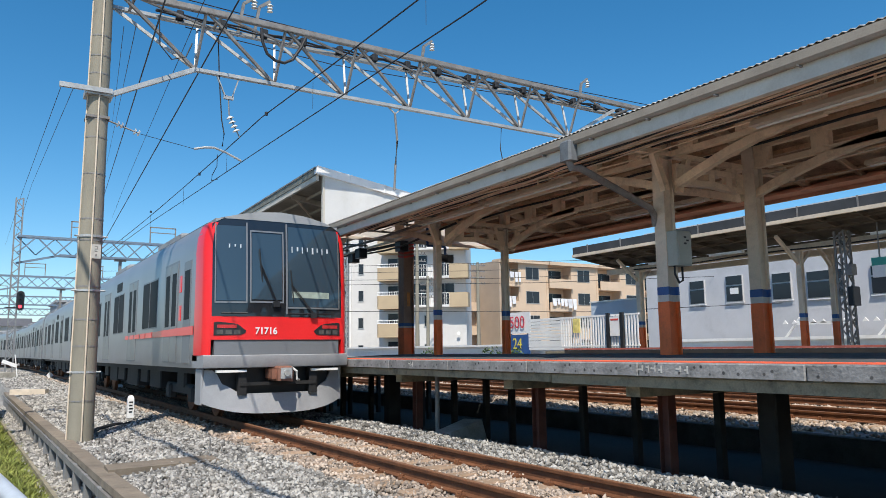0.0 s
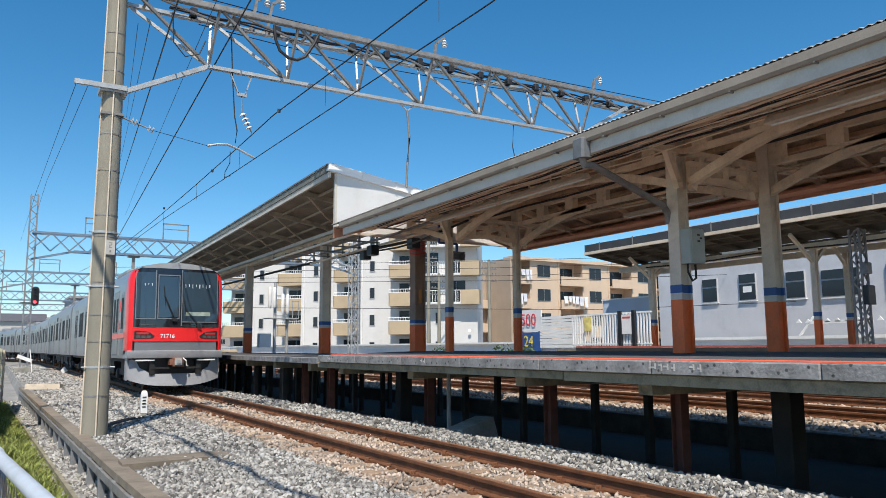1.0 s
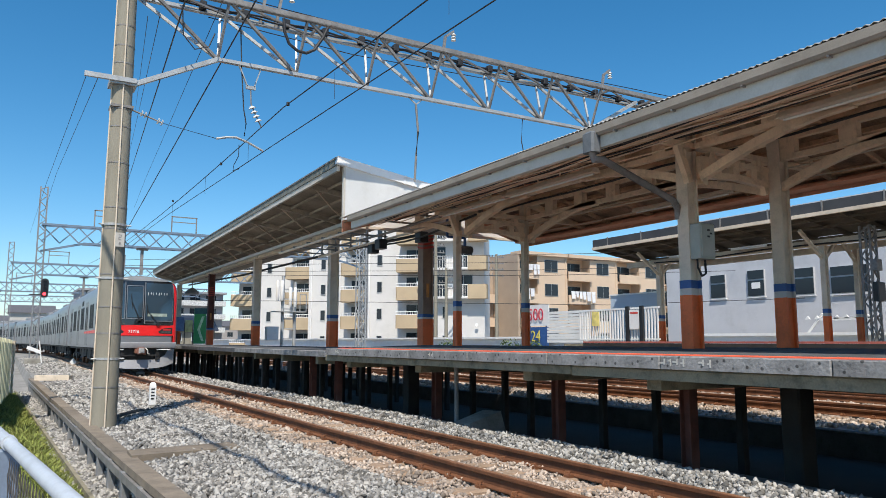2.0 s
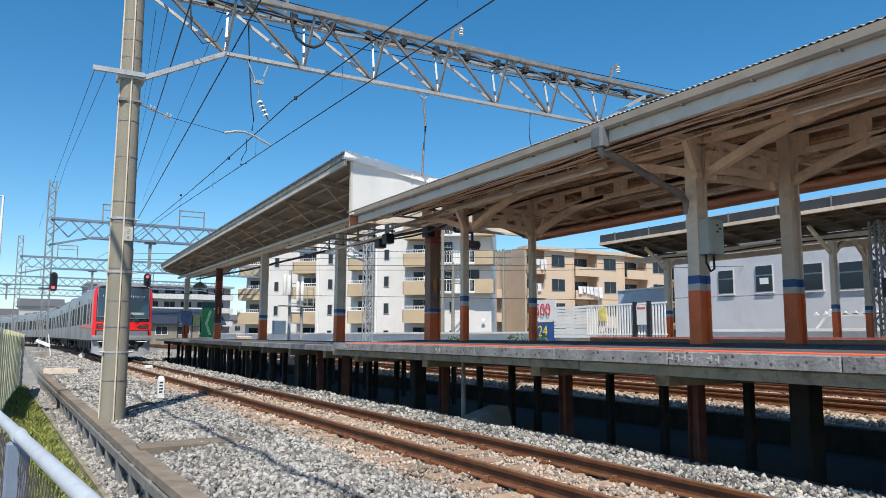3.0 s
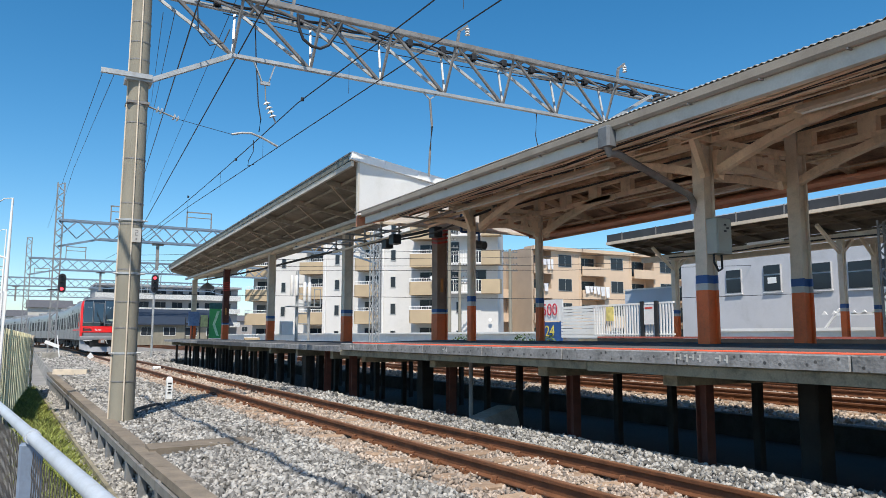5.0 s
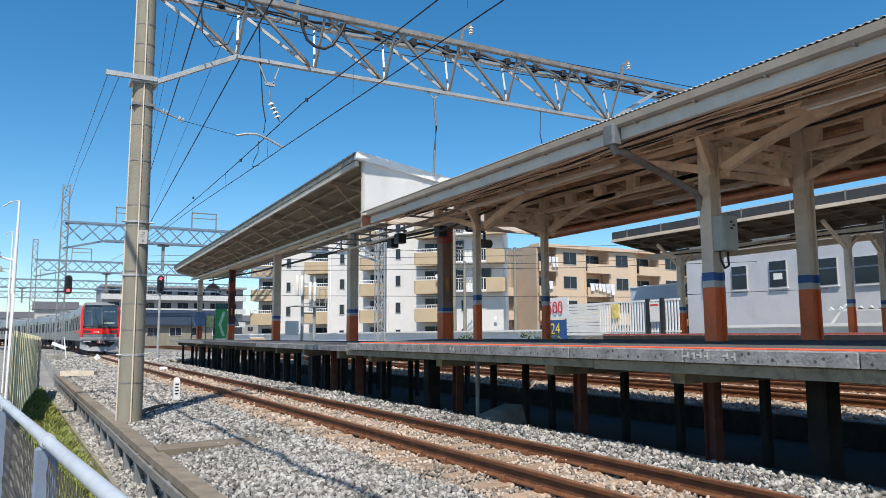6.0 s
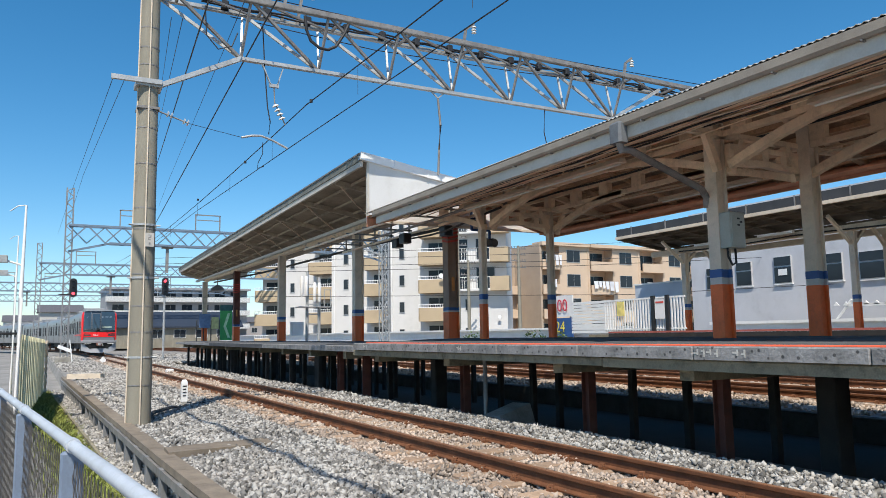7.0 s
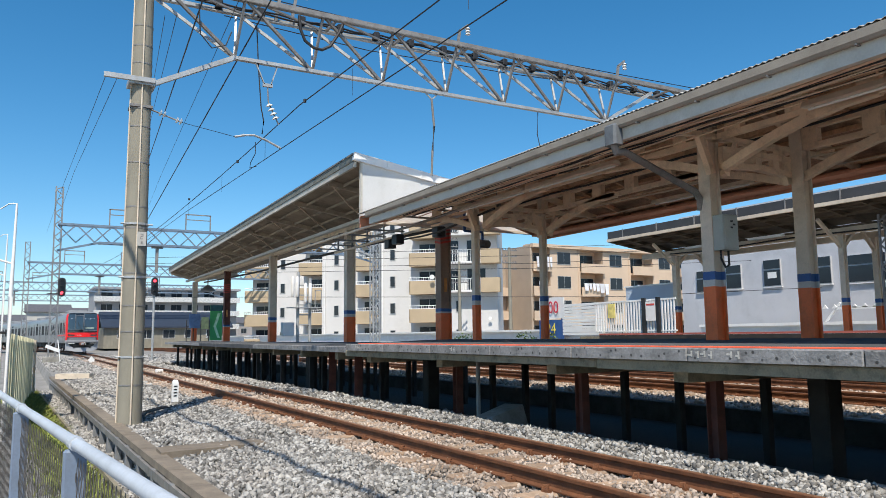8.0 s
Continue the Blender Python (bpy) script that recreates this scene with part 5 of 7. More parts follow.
    part("air_hose", M().tube([(0.17, -0.1, 0.98), (0.26, -0.16, 0.9), (0.28, -0.12, 0.76), (0.34, -0.05, 0.74)], 0.022, 6), PORCELAIN, t)
    return t


def stretch(t):
    """Brings the upper body to its true height."""
    for ob in t.children_recursive:
        if ob.name.startswith("fleet_number"):
            ob.location.z -= 0.055
            continue
        co = np.empty(len(ob.data.vertices) * 3)
        ob.data.vertices.foreach_get("co", co)
        co[2::3] = np.interp(co[2::3], [-1, 1.2, 1.5, 1.72, 1.95, 3.65, 4.0], [-1, 1.2, 1.47, 1.66, 1.87, 3.86, 4.1])
        ob.data.vertices.foreach_set("co", co)
        ob.data.update()


lead_car = car(True, "grey commuter train lead car, red-framed front, black windscreen")
first = car(False, "grey stainless steel commuter train car with dark windows")
stretch(lead_car)
stretch(first)
first.location = (0.565, 40, 0)
trailers = [first] + [copy_thing(first, pose(0.565, 60 + 20 * i, 0)) for i in range(5)]

# where the front stands, second by second
FRONT = [(0, 13.45), (0.5, 19.0), (1, 23.9), (1.5, 28.2), (2, 32.6), (2.5, 36.9), (3, 41.1), (3.5, 45.1), (4, 49.1), (4.5, 53.0), (5, 56.8), (5.5, 60.5), (6, 64.1), (6.5, 67.7), (7, 71.3), (7.5, 74.6), (8, 77.9)]


def car_pose(s):
    """A car whose front end is s metres along the line, seated on its two bogies."""
    a, _ = line_at(s + 3.2)
    b, _ = line_at(s + 16.9)
    d = (b - a).normalized()
    o = a - d * 3.2
    return Matrix.Translation(o) @ Matrix.Rotation(math.atan2(-d.x, d.y), 4, "Z")


def motions():
    for i, c in enumerate([lead_car] + trailers):
        walk(c, [(t, car_pose(s + 20.35 * i)) for t, s in FRONT])


# ---------- lineside ----------
def trough():
    t = thing("cable_trough", "raised concrete cable trough on short grey steel legs", "cable trough")
    ys = np.arange(5.2, 35, 1.0)
    px = lambda y: float(trough_x(y))
    for y in ys:
        a, b = px(y), px(y + 0.99)
        m = M().loft([[(a - 0.05, y, -0.30), (a + 0.17, y, -0.30), (a + 0.17, y, -0.21), (a - 0.05, y, -0.21)], [(b - 0.05, y + 0.99, -0.30), (b + 0.17, y + 0.99, -0.30), (b + 0.17, y + 0.99, -0.21), (b - 0.05, y + 0.99, -0.21)]])
        part("cover_slab", m, TROUGH, t)
    m = M()
    for y in ys:
        part("side_rail", M().beam((px(y) - 0.072, y, -0.36), (px(y + 1) - 0.072, y + 0.99, -0.36), 0.04, 0.1), GALV_DK, t)
    for y in np.arange(5.4, 34.5, 1.15):
        x = px(y) - 0.04
        part("leg", M().cham(x - 0.05, x + 0.05, y - 0.07, y + 0.07, -0.95, -0.30, 0.01), MASTGREY, t)
    for y in np.arange(6.0, 33, 1.5):
        k = lambda v: -3.31 - (v - 13.3) * 0.0244
        part("edging_board", M().beam((k(y), y, -0.68), (k(y + 1.48), y + 1.48, -0.68), 0.05, 0.2), CONC_BEAM, t)
    # branch towards the track
    part("branch_slab", M().loft([[(-2.75, y, z), (-1.32, y + 0.12, z)] + [(-1.32, y + 0.12, z + 0.09), (-2.75, y, z + 0.09)] for y, z in ((10.45, -0.27), (10.85, -0.25))]), TROUGH, t)
    part("branch_side", M().box(-2.6, -1.4, 10.38, 10.43, -0.36, -0.26), MASTGREY, t)


trough()


def marker():
    t = thing("marker_post", "short white marker post with rounded top in the ballast", "marker post", at=pose(-1.32, 17.8, 0))
    part("stake", M().cham(-0.062, 0.062, -0.052, 0.052, -0.5, -0.1, 0.01), CONC, t)
    part("white_head", M().loft([[(x * k, y * k, z) for x, y in ((-0.066, -0.058), (0.066, -0.058), (0.066, 0.058), (-0.066, 0.058))] for z, k in ((-0.12, 1), (0.28, 1), (0.34, 0.85), (0.37, 0.5))]), WHITE, t)
    m = M()
    for i in range(4):
        m.box(-0.04, 0.03 + 0.01 * (i % 2), -0.064, -0.0605, 0.0 + i * 0.07, 0.03 + i * 0.07)
    part("mark", m, BLACK, t)


marker()

t = thing("ballast_stake", "thin rusty stake in the ballast", "stake", at=pose(-1.37, 10.9, 0))
part("rod", M().tube([(0, 0, -0.4), (0.01, 0, 0.08)], 0.012, 6), GALV_DK, t)
m = M()
for k in range(5):
    m.tube([(-2.45, 15.0 + 0.05 * k, -0.16), (-2.2, 15.7 + 0.12 * k, -0.15), (-1.8, 16.6 + 0.12 * k, -0.16), (-1.2, 17.6, -0.17), (-0.6, 18.0 + 0.2 * k, -0.17)], 0.008, 6)
solo("cable_bundle", m, WIRE, "black cables lying from the pole to the rail", "cable")
solo("concrete_slab", M().loft([[(2.5, 10.6, -0.4), (3.5, 10.9, -0.4), (3.5, 11.1, 0.05), (2.65, 10.8, -0.10)], [(2.3, 11.0, -0.4), (3.35, 11.5, -0.4), (3.35, 11.45, 0.05), (2.45, 11.05, -0.10)]]), CONC, "broken concrete slab leaning by the platform posts", "slab")
solo("track_box", M().cham(0.75, 1.05, 34.3, 34.7, -0.2, -0.02, 0.03), WHITE, "small white box beside the rail", "track box")
solo("concrete_beam", M().beam((-3.1, 33.0, -0.12), (-1.95, 32.3, -0.12), 0.28, 0.2), CREAM_LT, "pale concrete beam lying in the ballast", "beam")
t = thing("trackside_sign", "white diamond sign on the ballast", "sign", at=pose(-0.46, 52, 0))
part("diamond", M().loft([[(0, y, -0.25), (0.2, y, 0.0), (0, y, 0.25), (-0.2, y, 0.0)] for y in (0, 0.03)]), WHITE, t)
t = thing("trackside_sign", "white cross-shaped lineside sign on a post", "sign", at=pose(-2.0, 56, 0))
part("post", M().beam((0.0, 0, -0.5), (-0.25, 0, 1.3), 0.2, 0.06).beam((-0.95, 0, 0.9), (-0.1, 0, 0.55), 0.06, 0.22), WHITE, t)


def chain_fence():
    t = thing("chain_link_fence", "low chain-link fence with a pale blue tubular top rail", "fence")
    a, b = Vector((-3.922, -0.2, 0.934)), Vector((-4.968, 10.6, 0.934))
    d = (b - a)
    PALE = mat("pale_blue_paint", (0.46, 0.49, 0.53), 0.45, scale=4, var=0.1, fine=80, bump=0.1, stain=(0.35, 0.36, 0.36), amount=0.4)
    STEELB = mat("grey_blue_post", (0.17, 0.215, 0.29), 0.5, scale=4, var=0.15, fine=70, bump=0.1)
    part("top_rail", M().tube([a + d * i / 6 for i in range(7)], 0.0215, 14), PALE, t, smooth=True)
    for k in (0.2944, 0.4519, 0.611, 0.7685, 0.926):
        p = a + d * k
        q = part("post", M().cham(p.x - 0.038, p.x + 0.038, p.y - 0.022, p.y + 0.022, -1.0, 0.914, 0.008), STEELB, t)
        part("clamp", M().tube([p - d.normalized() * 0.03, p + d.normalized() * 0.03], 0.0265, 14), PALE, q)
    # woven mesh: wires zigzag upwards
    m = M()
    u = d.normalized()
    L = d.length
    step = 0.056
    n = int(L / step)
    for i in range(n):
        for j in range(18):
            x0 = (i + (j % 2) * 0.5) * step
            x1 = (i + (1 - j % 2) * 0.5) * step
            z0, z1 = 0.89 - j * 0.056, 0.86 - (j + 1) * 0.056
            for back in (False, True):
                p = a + u * ((2 * i + 1) * step - x0 if back else x0)
                q = a + u * ((2 * i + 1) * step - x1 if back else x1)
                w = 0.0022
                P = [Vector((p.x, p.y, z0)), Vector((q.x, q.y, z1))]
                m.add([P[0] - u * w, P[0] + u * w, P[1] + u * w, P[1] - u * w, P[0] + Vector((w, 0, 0)), P[1] + Vector((w, 0, 0))], [(0, 1, 2, 3), (0, 4, 5, 3), (4, 1, 2, 5)])
    part("wire_mesh", m, mat("mesh_wire", (0.16, 0.14, 0.12), 0.6, 0.3, bump=0), t)


chain_fence()


def grass():
    rng = np.random.default_rng(9)
    m = M()
    for i in range(17000):
        y = rng.uniform(4.5, 32)
        e = -3.36 - (y - 13.3) * 0.0244
        x = e - abs(rng.normal(0, 0.3)) - 0.02
        z = float(ground_z(x))
        h = rng.uniform(0.06, 0.22) * (1.1 if x < e - 0.2 else 0.7)
        a = rng.uniform(0, 6.28)
        w = 0.006 + 0.0006 * y
        lx, ly = rng.normal(0, 0.09, 2)
        c, s = math.cos(a) * w, math.sin(a) * w
        m.v += [(x - c, y - s, z), (x + c, y + s, z), (x + lx * 0.5 + c * 0.7, y + ly * 0.5 + s * 0.7, z + h * 0.6), (x + lx * 0.5 - c * 0.7, y + ly * 0.5 - s * 0.7, z + h * 0.6), (x + lx * 1.3, y + ly * 1.3, z + h)]
        n = len(m.v) - 5
        m.f += [(n, n + 1, n + 2, n + 3), (n + 3, n + 2, n + 4)]
    me = bpy.data.meshes.new("grass")
    me.from_pydata(m.v, [], m.f)
    me.materials.append(GRASS)
    tagged(new("grass", me), "dry and green weeds beside the cable trough", "grass", kind="stuff")


grass()


def net_fence():
    t = thing("net_fence", "weathered yellow-green sheet fence beside the line", "fence")
    m = M()
    for i in range(16):
        y = 18 + i * 0.75
        x = -4.62 + 0.052 * (y - 18)
        part("slat", M().cham(x - 0.02, x + 0.02, y, y + 0.68, -0.95, 1.45 - 0.008 * i, 0.01), mat("net_sheet", (0.62, 0.58, 0.38), 0.8, scale=3, var=0.2, obj=0.2), t)
    part("rail", M().tube([(-4.62, 18, 1.46), (-6.2, 17.6, 1.46)], 0.025), WIRE, t)
    m = M()
    for k in range(10):
        m.tube([(-3.95 + 0.03 * math.sin(j * 1.9 + k), 30.1 - 0.02 * k, 1.3 - j * 0.25) for j in range(9)], 0.03, 5)
    part("rope", m, CREAM_LT, t)


net_fence()


def street_lamp(x, y, h):
    t = thing("street_lamp", "slim white street lamp pole with a side arm", "street lamp", "street lamps", at=pose(x, y, -0.6))
    part("pole", M().tube([(0, 0, 0), (0, 0, h * 0.6), (0.02, 0, h)], [0.05, 0.04, 0.02], 10), WHITE, t, smooth=True)
    part("arm", M().tube([(0, 0, h * 0.74), (-0.3, 0, h * 0.76)], 0.02), WHITE, t)
    part("lamp_head", M().cham(-0.65, -0.25, -0.1, 0.1, h * 0.75, h * 0.78, 0.01), GALV, t)
    part("antenna", M().tube([(0.02, 0, h), (-0.12, 0, h - 0.02), (-0.25, 0, h - 0.13)], 0.012, 6), GALV, t)


street_lamp(-4.62, 16.5, 4.55)
street_lamp(-5.0, 30, 5.6)


# ---------- signals, masts, gantries beyond ----------
def lattice(m, x, y, z0, z1, w=0.22, bay=0.42, c=0.085):
    for dx in (-w, w):
        for dy in (-w, w):
            m.beam((x + dx, y + dy, z0), (x + dx, y + dy, z1), c, c)
    k, z = 0, z0
    while z < z1 - 0.05:
        s = 1 if k % 2 else -1
        z2 = min(z + bay, z1)
        m.beam((x - s * w, y - w, z), (x + s * w, y - w, z2), c * 0.7, c * 0.7)
        m.beam((x - w, y - s * w, z), (x - w, y + s * w, z2), c * 0.7, c * 0.7)
        m.beam((x + w, y - s * w, z), (x + w, y + s * w, z2), c * 0.7, c * 0.7)
        z, k = z2, k + 1


def far_gantry(y, xl, xr, zb, top, depth, label):
    t = thing("catenary_gantry", label, "gantry", "catenary gantries")
    for x in (xl, xr):
        m = M()
        lattice(m, x, y, -0.4, top)
        part("mast", m, MASTGREY, t)
        part("footing", M().cham(x - 0.55, x + 0.55, y - 0.55, y + 0.55, -0.5, 0.15, 0.04), CONC, t)
    m = M()
    for dy in (-0.3, 0.3):
        m.beam((xl, y + dy, zb + depth), (xr, y + dy, zb + depth), 0.14, 0.14)
        m.beam((xl + 2.6, y + dy, zb), (xr - 2.6, y + dy, zb), 0.14, 0.14)
    m.beam((xl, y, zb - depth * 0.55), (xl + 2.6, y, zb), 0.12, 0.14)
    m.beam((xr, y, zb - depth * 0.55), (xr - 2.6, y, zb), 0.12, 0.14)
    part("chord", m, BLUEGREY, t)
    m = M()
    n = int((xr - xl) / 1.12)
    for i in range(n):
        a = xl + (xr - xl) * i / n
        b = xl + (xr - xl) * (i + 1) / n
        lo, hi = zb, zb + depth
        m.beam((a, y - 0.3, hi if i % 2 else lo), (b, y - 0.3, lo if i % 2 else hi), 0.09, 0.09)
        m.beam((a, y + 0.3, lo if i % 2 else hi), (b, y + 0.3, hi if i % 2 else lo), 0.07, 0.07)
    part("lattice_bar", m, BLUEGREY, t)
    for x in (xl + 4.2, xl + 9.5):
        m = M()
        m.beam((x - 0.9, y, zb + depth), (x - 0.9, y, zb + depth + 1.3), 0.08, 0.08).beam((x + 0.9, y, zb + depth), (x + 0.9, y, zb + depth + 1.3), 0.08, 0.08).beam((x - 0.95, y, zb + depth + 1.3), (x + 0.95, y, zb + depth + 1.3), 0.08, 0.08).beam((x - 0.9, y, zb + depth + 0.9), (x + 0.9, y, zb + depth + 0.9), 0.06, 0.06)
        part("wire_frame", m, GALV_DK, t)
    m = M()
    m.beam((xl + 6.6, y, zb), (xl + 6.6, y, zb - 2.0), 0.2, 0.2).beam((xl + 6.2, y, zb - 0.1), (xl + 7.0, y, zb - 0.1), 0.3, 0.2)
    part("bracket", m, GALV_DK, t)


far_gantry(58, -2.5, 22, 8.15, 12.0, 1.2, "blue-grey lattice gantry on tall lattice masts")
far_gantry(84, -4.2, 24, 7.9, 11.0, 1.1, "blue-grey lattice gantry further down the line")
far_gantry(112, -12, 22, 7.8, 11.5, 1.1, "blue-grey lattice gantry further down the line")
far_gantry(150, -22, 18, 8.2, 13, 1.1, "blue-grey lattice gantry further down the line")


def signal(x, y, z, lit, base):
    t = thing("railway_signal", "black railway signal head with one red light lit", "signal", "railway signals", at=pose(x, y, z))
    m = M()
    prof = [(0.24 * math.cos(a), 0.42 + 0.24 * math.sin(a)) for a in np.linspace(0, math.pi, 9)] + [(0.24 * math.cos(a), -0.42 + 0.24 * math.sin(a)) for a in np.linspace(math.pi, 2 * math.pi, 9)]
    part("backplate", m.prism(prof, 0, 0.08), BLACK, t)
    for k, zz in enumerate((0.4, 0.0, -0.4)):
        red = k == lit
        part("lens", M().tube([(0, -0.03, zz), (0, 0.0, zz)], 0.1, 14), glow("signal_red", (1.0, 0.05, 0.07), 4.0) if red else BLACK, t)
        part("hood", M().loft([[(0.13 * math.cos(a), y0, zz + 0.13 * math.sin(a)) for a in np.linspace(0.1, math.pi - 0.1, 8)] + [(0.115 * math.cos(a), y0, zz + 0.115 * math.sin(a)) for a in np.linspace(math.pi - 0.1, 0.1, 8)] for y0 in (0, -0.22)]), BLACK, t)
    part("bracket", M().box(-0.9 if base is None else -0.04, 0.0 if base is None else 0.04, 0.1, 0.18, -0.5, -0.42), BLACK, t)
    if base is not None:
        part("mast", M().tube([(0, 0.2, base - z), (0, 0.2, 0.6)], 0.08, 10), GALV, t)
        part("ladder_cage", M().box(-1.3, -0.1, 0.15, 0.2, -0.75, -0.7).box(-1.3, -1.25, 0.15, 0.2, -0.75, 0.3).box(-0.9, -0.87, 0.15, 0.2, -0.75, 0.3).box(-0.5, -0.47, 0.15, 0.2, -0.75, 0.3).box(-1.3, -0.1, 0.15, 0.2, 0.25, 0.3), GALV, t)


signal(-2.1, 57.4, 4.9, 2, None)
signal(3.95, 57.5, 5.1, 0, -0.3)


def utility_pole(x, y, h, label, lat=False):
    t = thing("utility_pole", label, "utility pole", "utility poles", at=pose(x, y, -0.4))
    m = M()
    if lat:
        lattice(m, 0, 0, 0, h, 0.24, 0.5, 0.06)
        part("mast", m, GALV, t)
        part("brace", M().beam((-0.2, 0, h - 1.6), (-3.2, 0, h - 0.6), 0.1, 0.12).beam((-3.2, 0, h - 0.6), (-4, 0, h + 0.2), 0.1, 0.1).beam((0, 0, h + 0.2), (-5, 0, h + 0.2), 0.12, 0.12), GALV, t)
    else:
        part("mast", m.tube([(0, 0, 0), (0, 0, h)], [0.18, 0.12], 10), CONC_POLE, t, smooth=True)
        for k in range(4):
            part("cross_arm", M().box(-0.8, 0.8, -0.05, 0.05, h - 0.3 - k * 0.55, h - 0.22 - k * 0.55), GALV_DK, t)
        for k in range(4):
            for xx in (-0.7, -0.4, 0.4, 0.7):
                part("insulator", M().tube([(xx, 0, h - 0.22 - k * 0.55), (xx, 0, h - 0.08 - k * 0.55)], 0.04, 6), GALV_DK, t)


utility_pole(15.9, 45, 8.6, "galvanised lattice mast with a side bracket", True)
utility_pole(24.5, 50, 10, "concrete utility pole with several cross arms")
utility_pole(33, 54, 9.4, "concrete utility pole with several cross arms")
utility_pole(30.2, 58, 8.4, "concrete utility pole with several cross arms")


# Unseen poles, added to hold up the shadow-casting cable.
for x, y in ((-4.6, -8), (-5.75, 18.2)):
    t = thing("cable_pole", "plain concrete pole added out of view to carry the cable bundle", "utility pole", "utility poles", at=pose(x, y, -0.8))
    part("mast", M().tube([(0, 0, 0), (0, 0, 9.9)], [0.13, 0.09], 10), CONC_POLE, t, smooth=True)


def antenna_pole():
    t = thing("equipment_pole", "steel pole with white cylindrical tanks and a small platform", "equipment pole", at=pose(9.3, 40, 0))
    m = M().tube([(-0.35, 0, -0.4), (-0.35, 0, 4.9)], 0.09, 8).tube([(0.35, 0, -0.4), (0.35, 0, 4.6)], 0.09, 8)
    for k in range(8):
        m.box(-0.4, 0.4, -0.04, 0.04, 0.3 + k * 0.55, 0.36 + k * 0.55)
    part("frame", m, GALV, t)
    for x, z0, z1 in ((-0.72, 3.5, 4.65), (-0.46, 3.5, 4.65), (0.02, 3.2, 4.3), (0.3, 3.2, 4.3)):
        part("tank", M().tube([(x, -0.2, z0), (x, -0.2, z0 + 0.08), (x, -0.2, z1 - 0.08), (x, -0.2, z1)], [0.06, 0.095, 0.095, 0.06], 12), WHITE, t, smooth=True)
    part("catwalk", M().box(-0.9, 0.9, -0.4, 0.4, 2.9, 2.95).box(0.86, 0.9, -0.4, -0.36, 2.95, 3.9).box(0.5, 0.54, -0.4, -0.36, 2.95, 3.9).box(0.5, 0.9, -0.4, -0.36, 3.86, 3.9), GALV, t)
    part("cabinet", M().cham(-1.25, -0.6, -0.2, 0.2, 1.35, 2.1, 0.02), WHITE, t)


antenna_pole()


# ---------- opposite platform and station building ----------
OUT = Matrix.Translation((-4.3, -0.04, 1.29)) @ Matrix.Diagonal((1.2, 1.2, 1.2, 1)) @ Matrix.Translation((4.3, 0.04, -1.29))


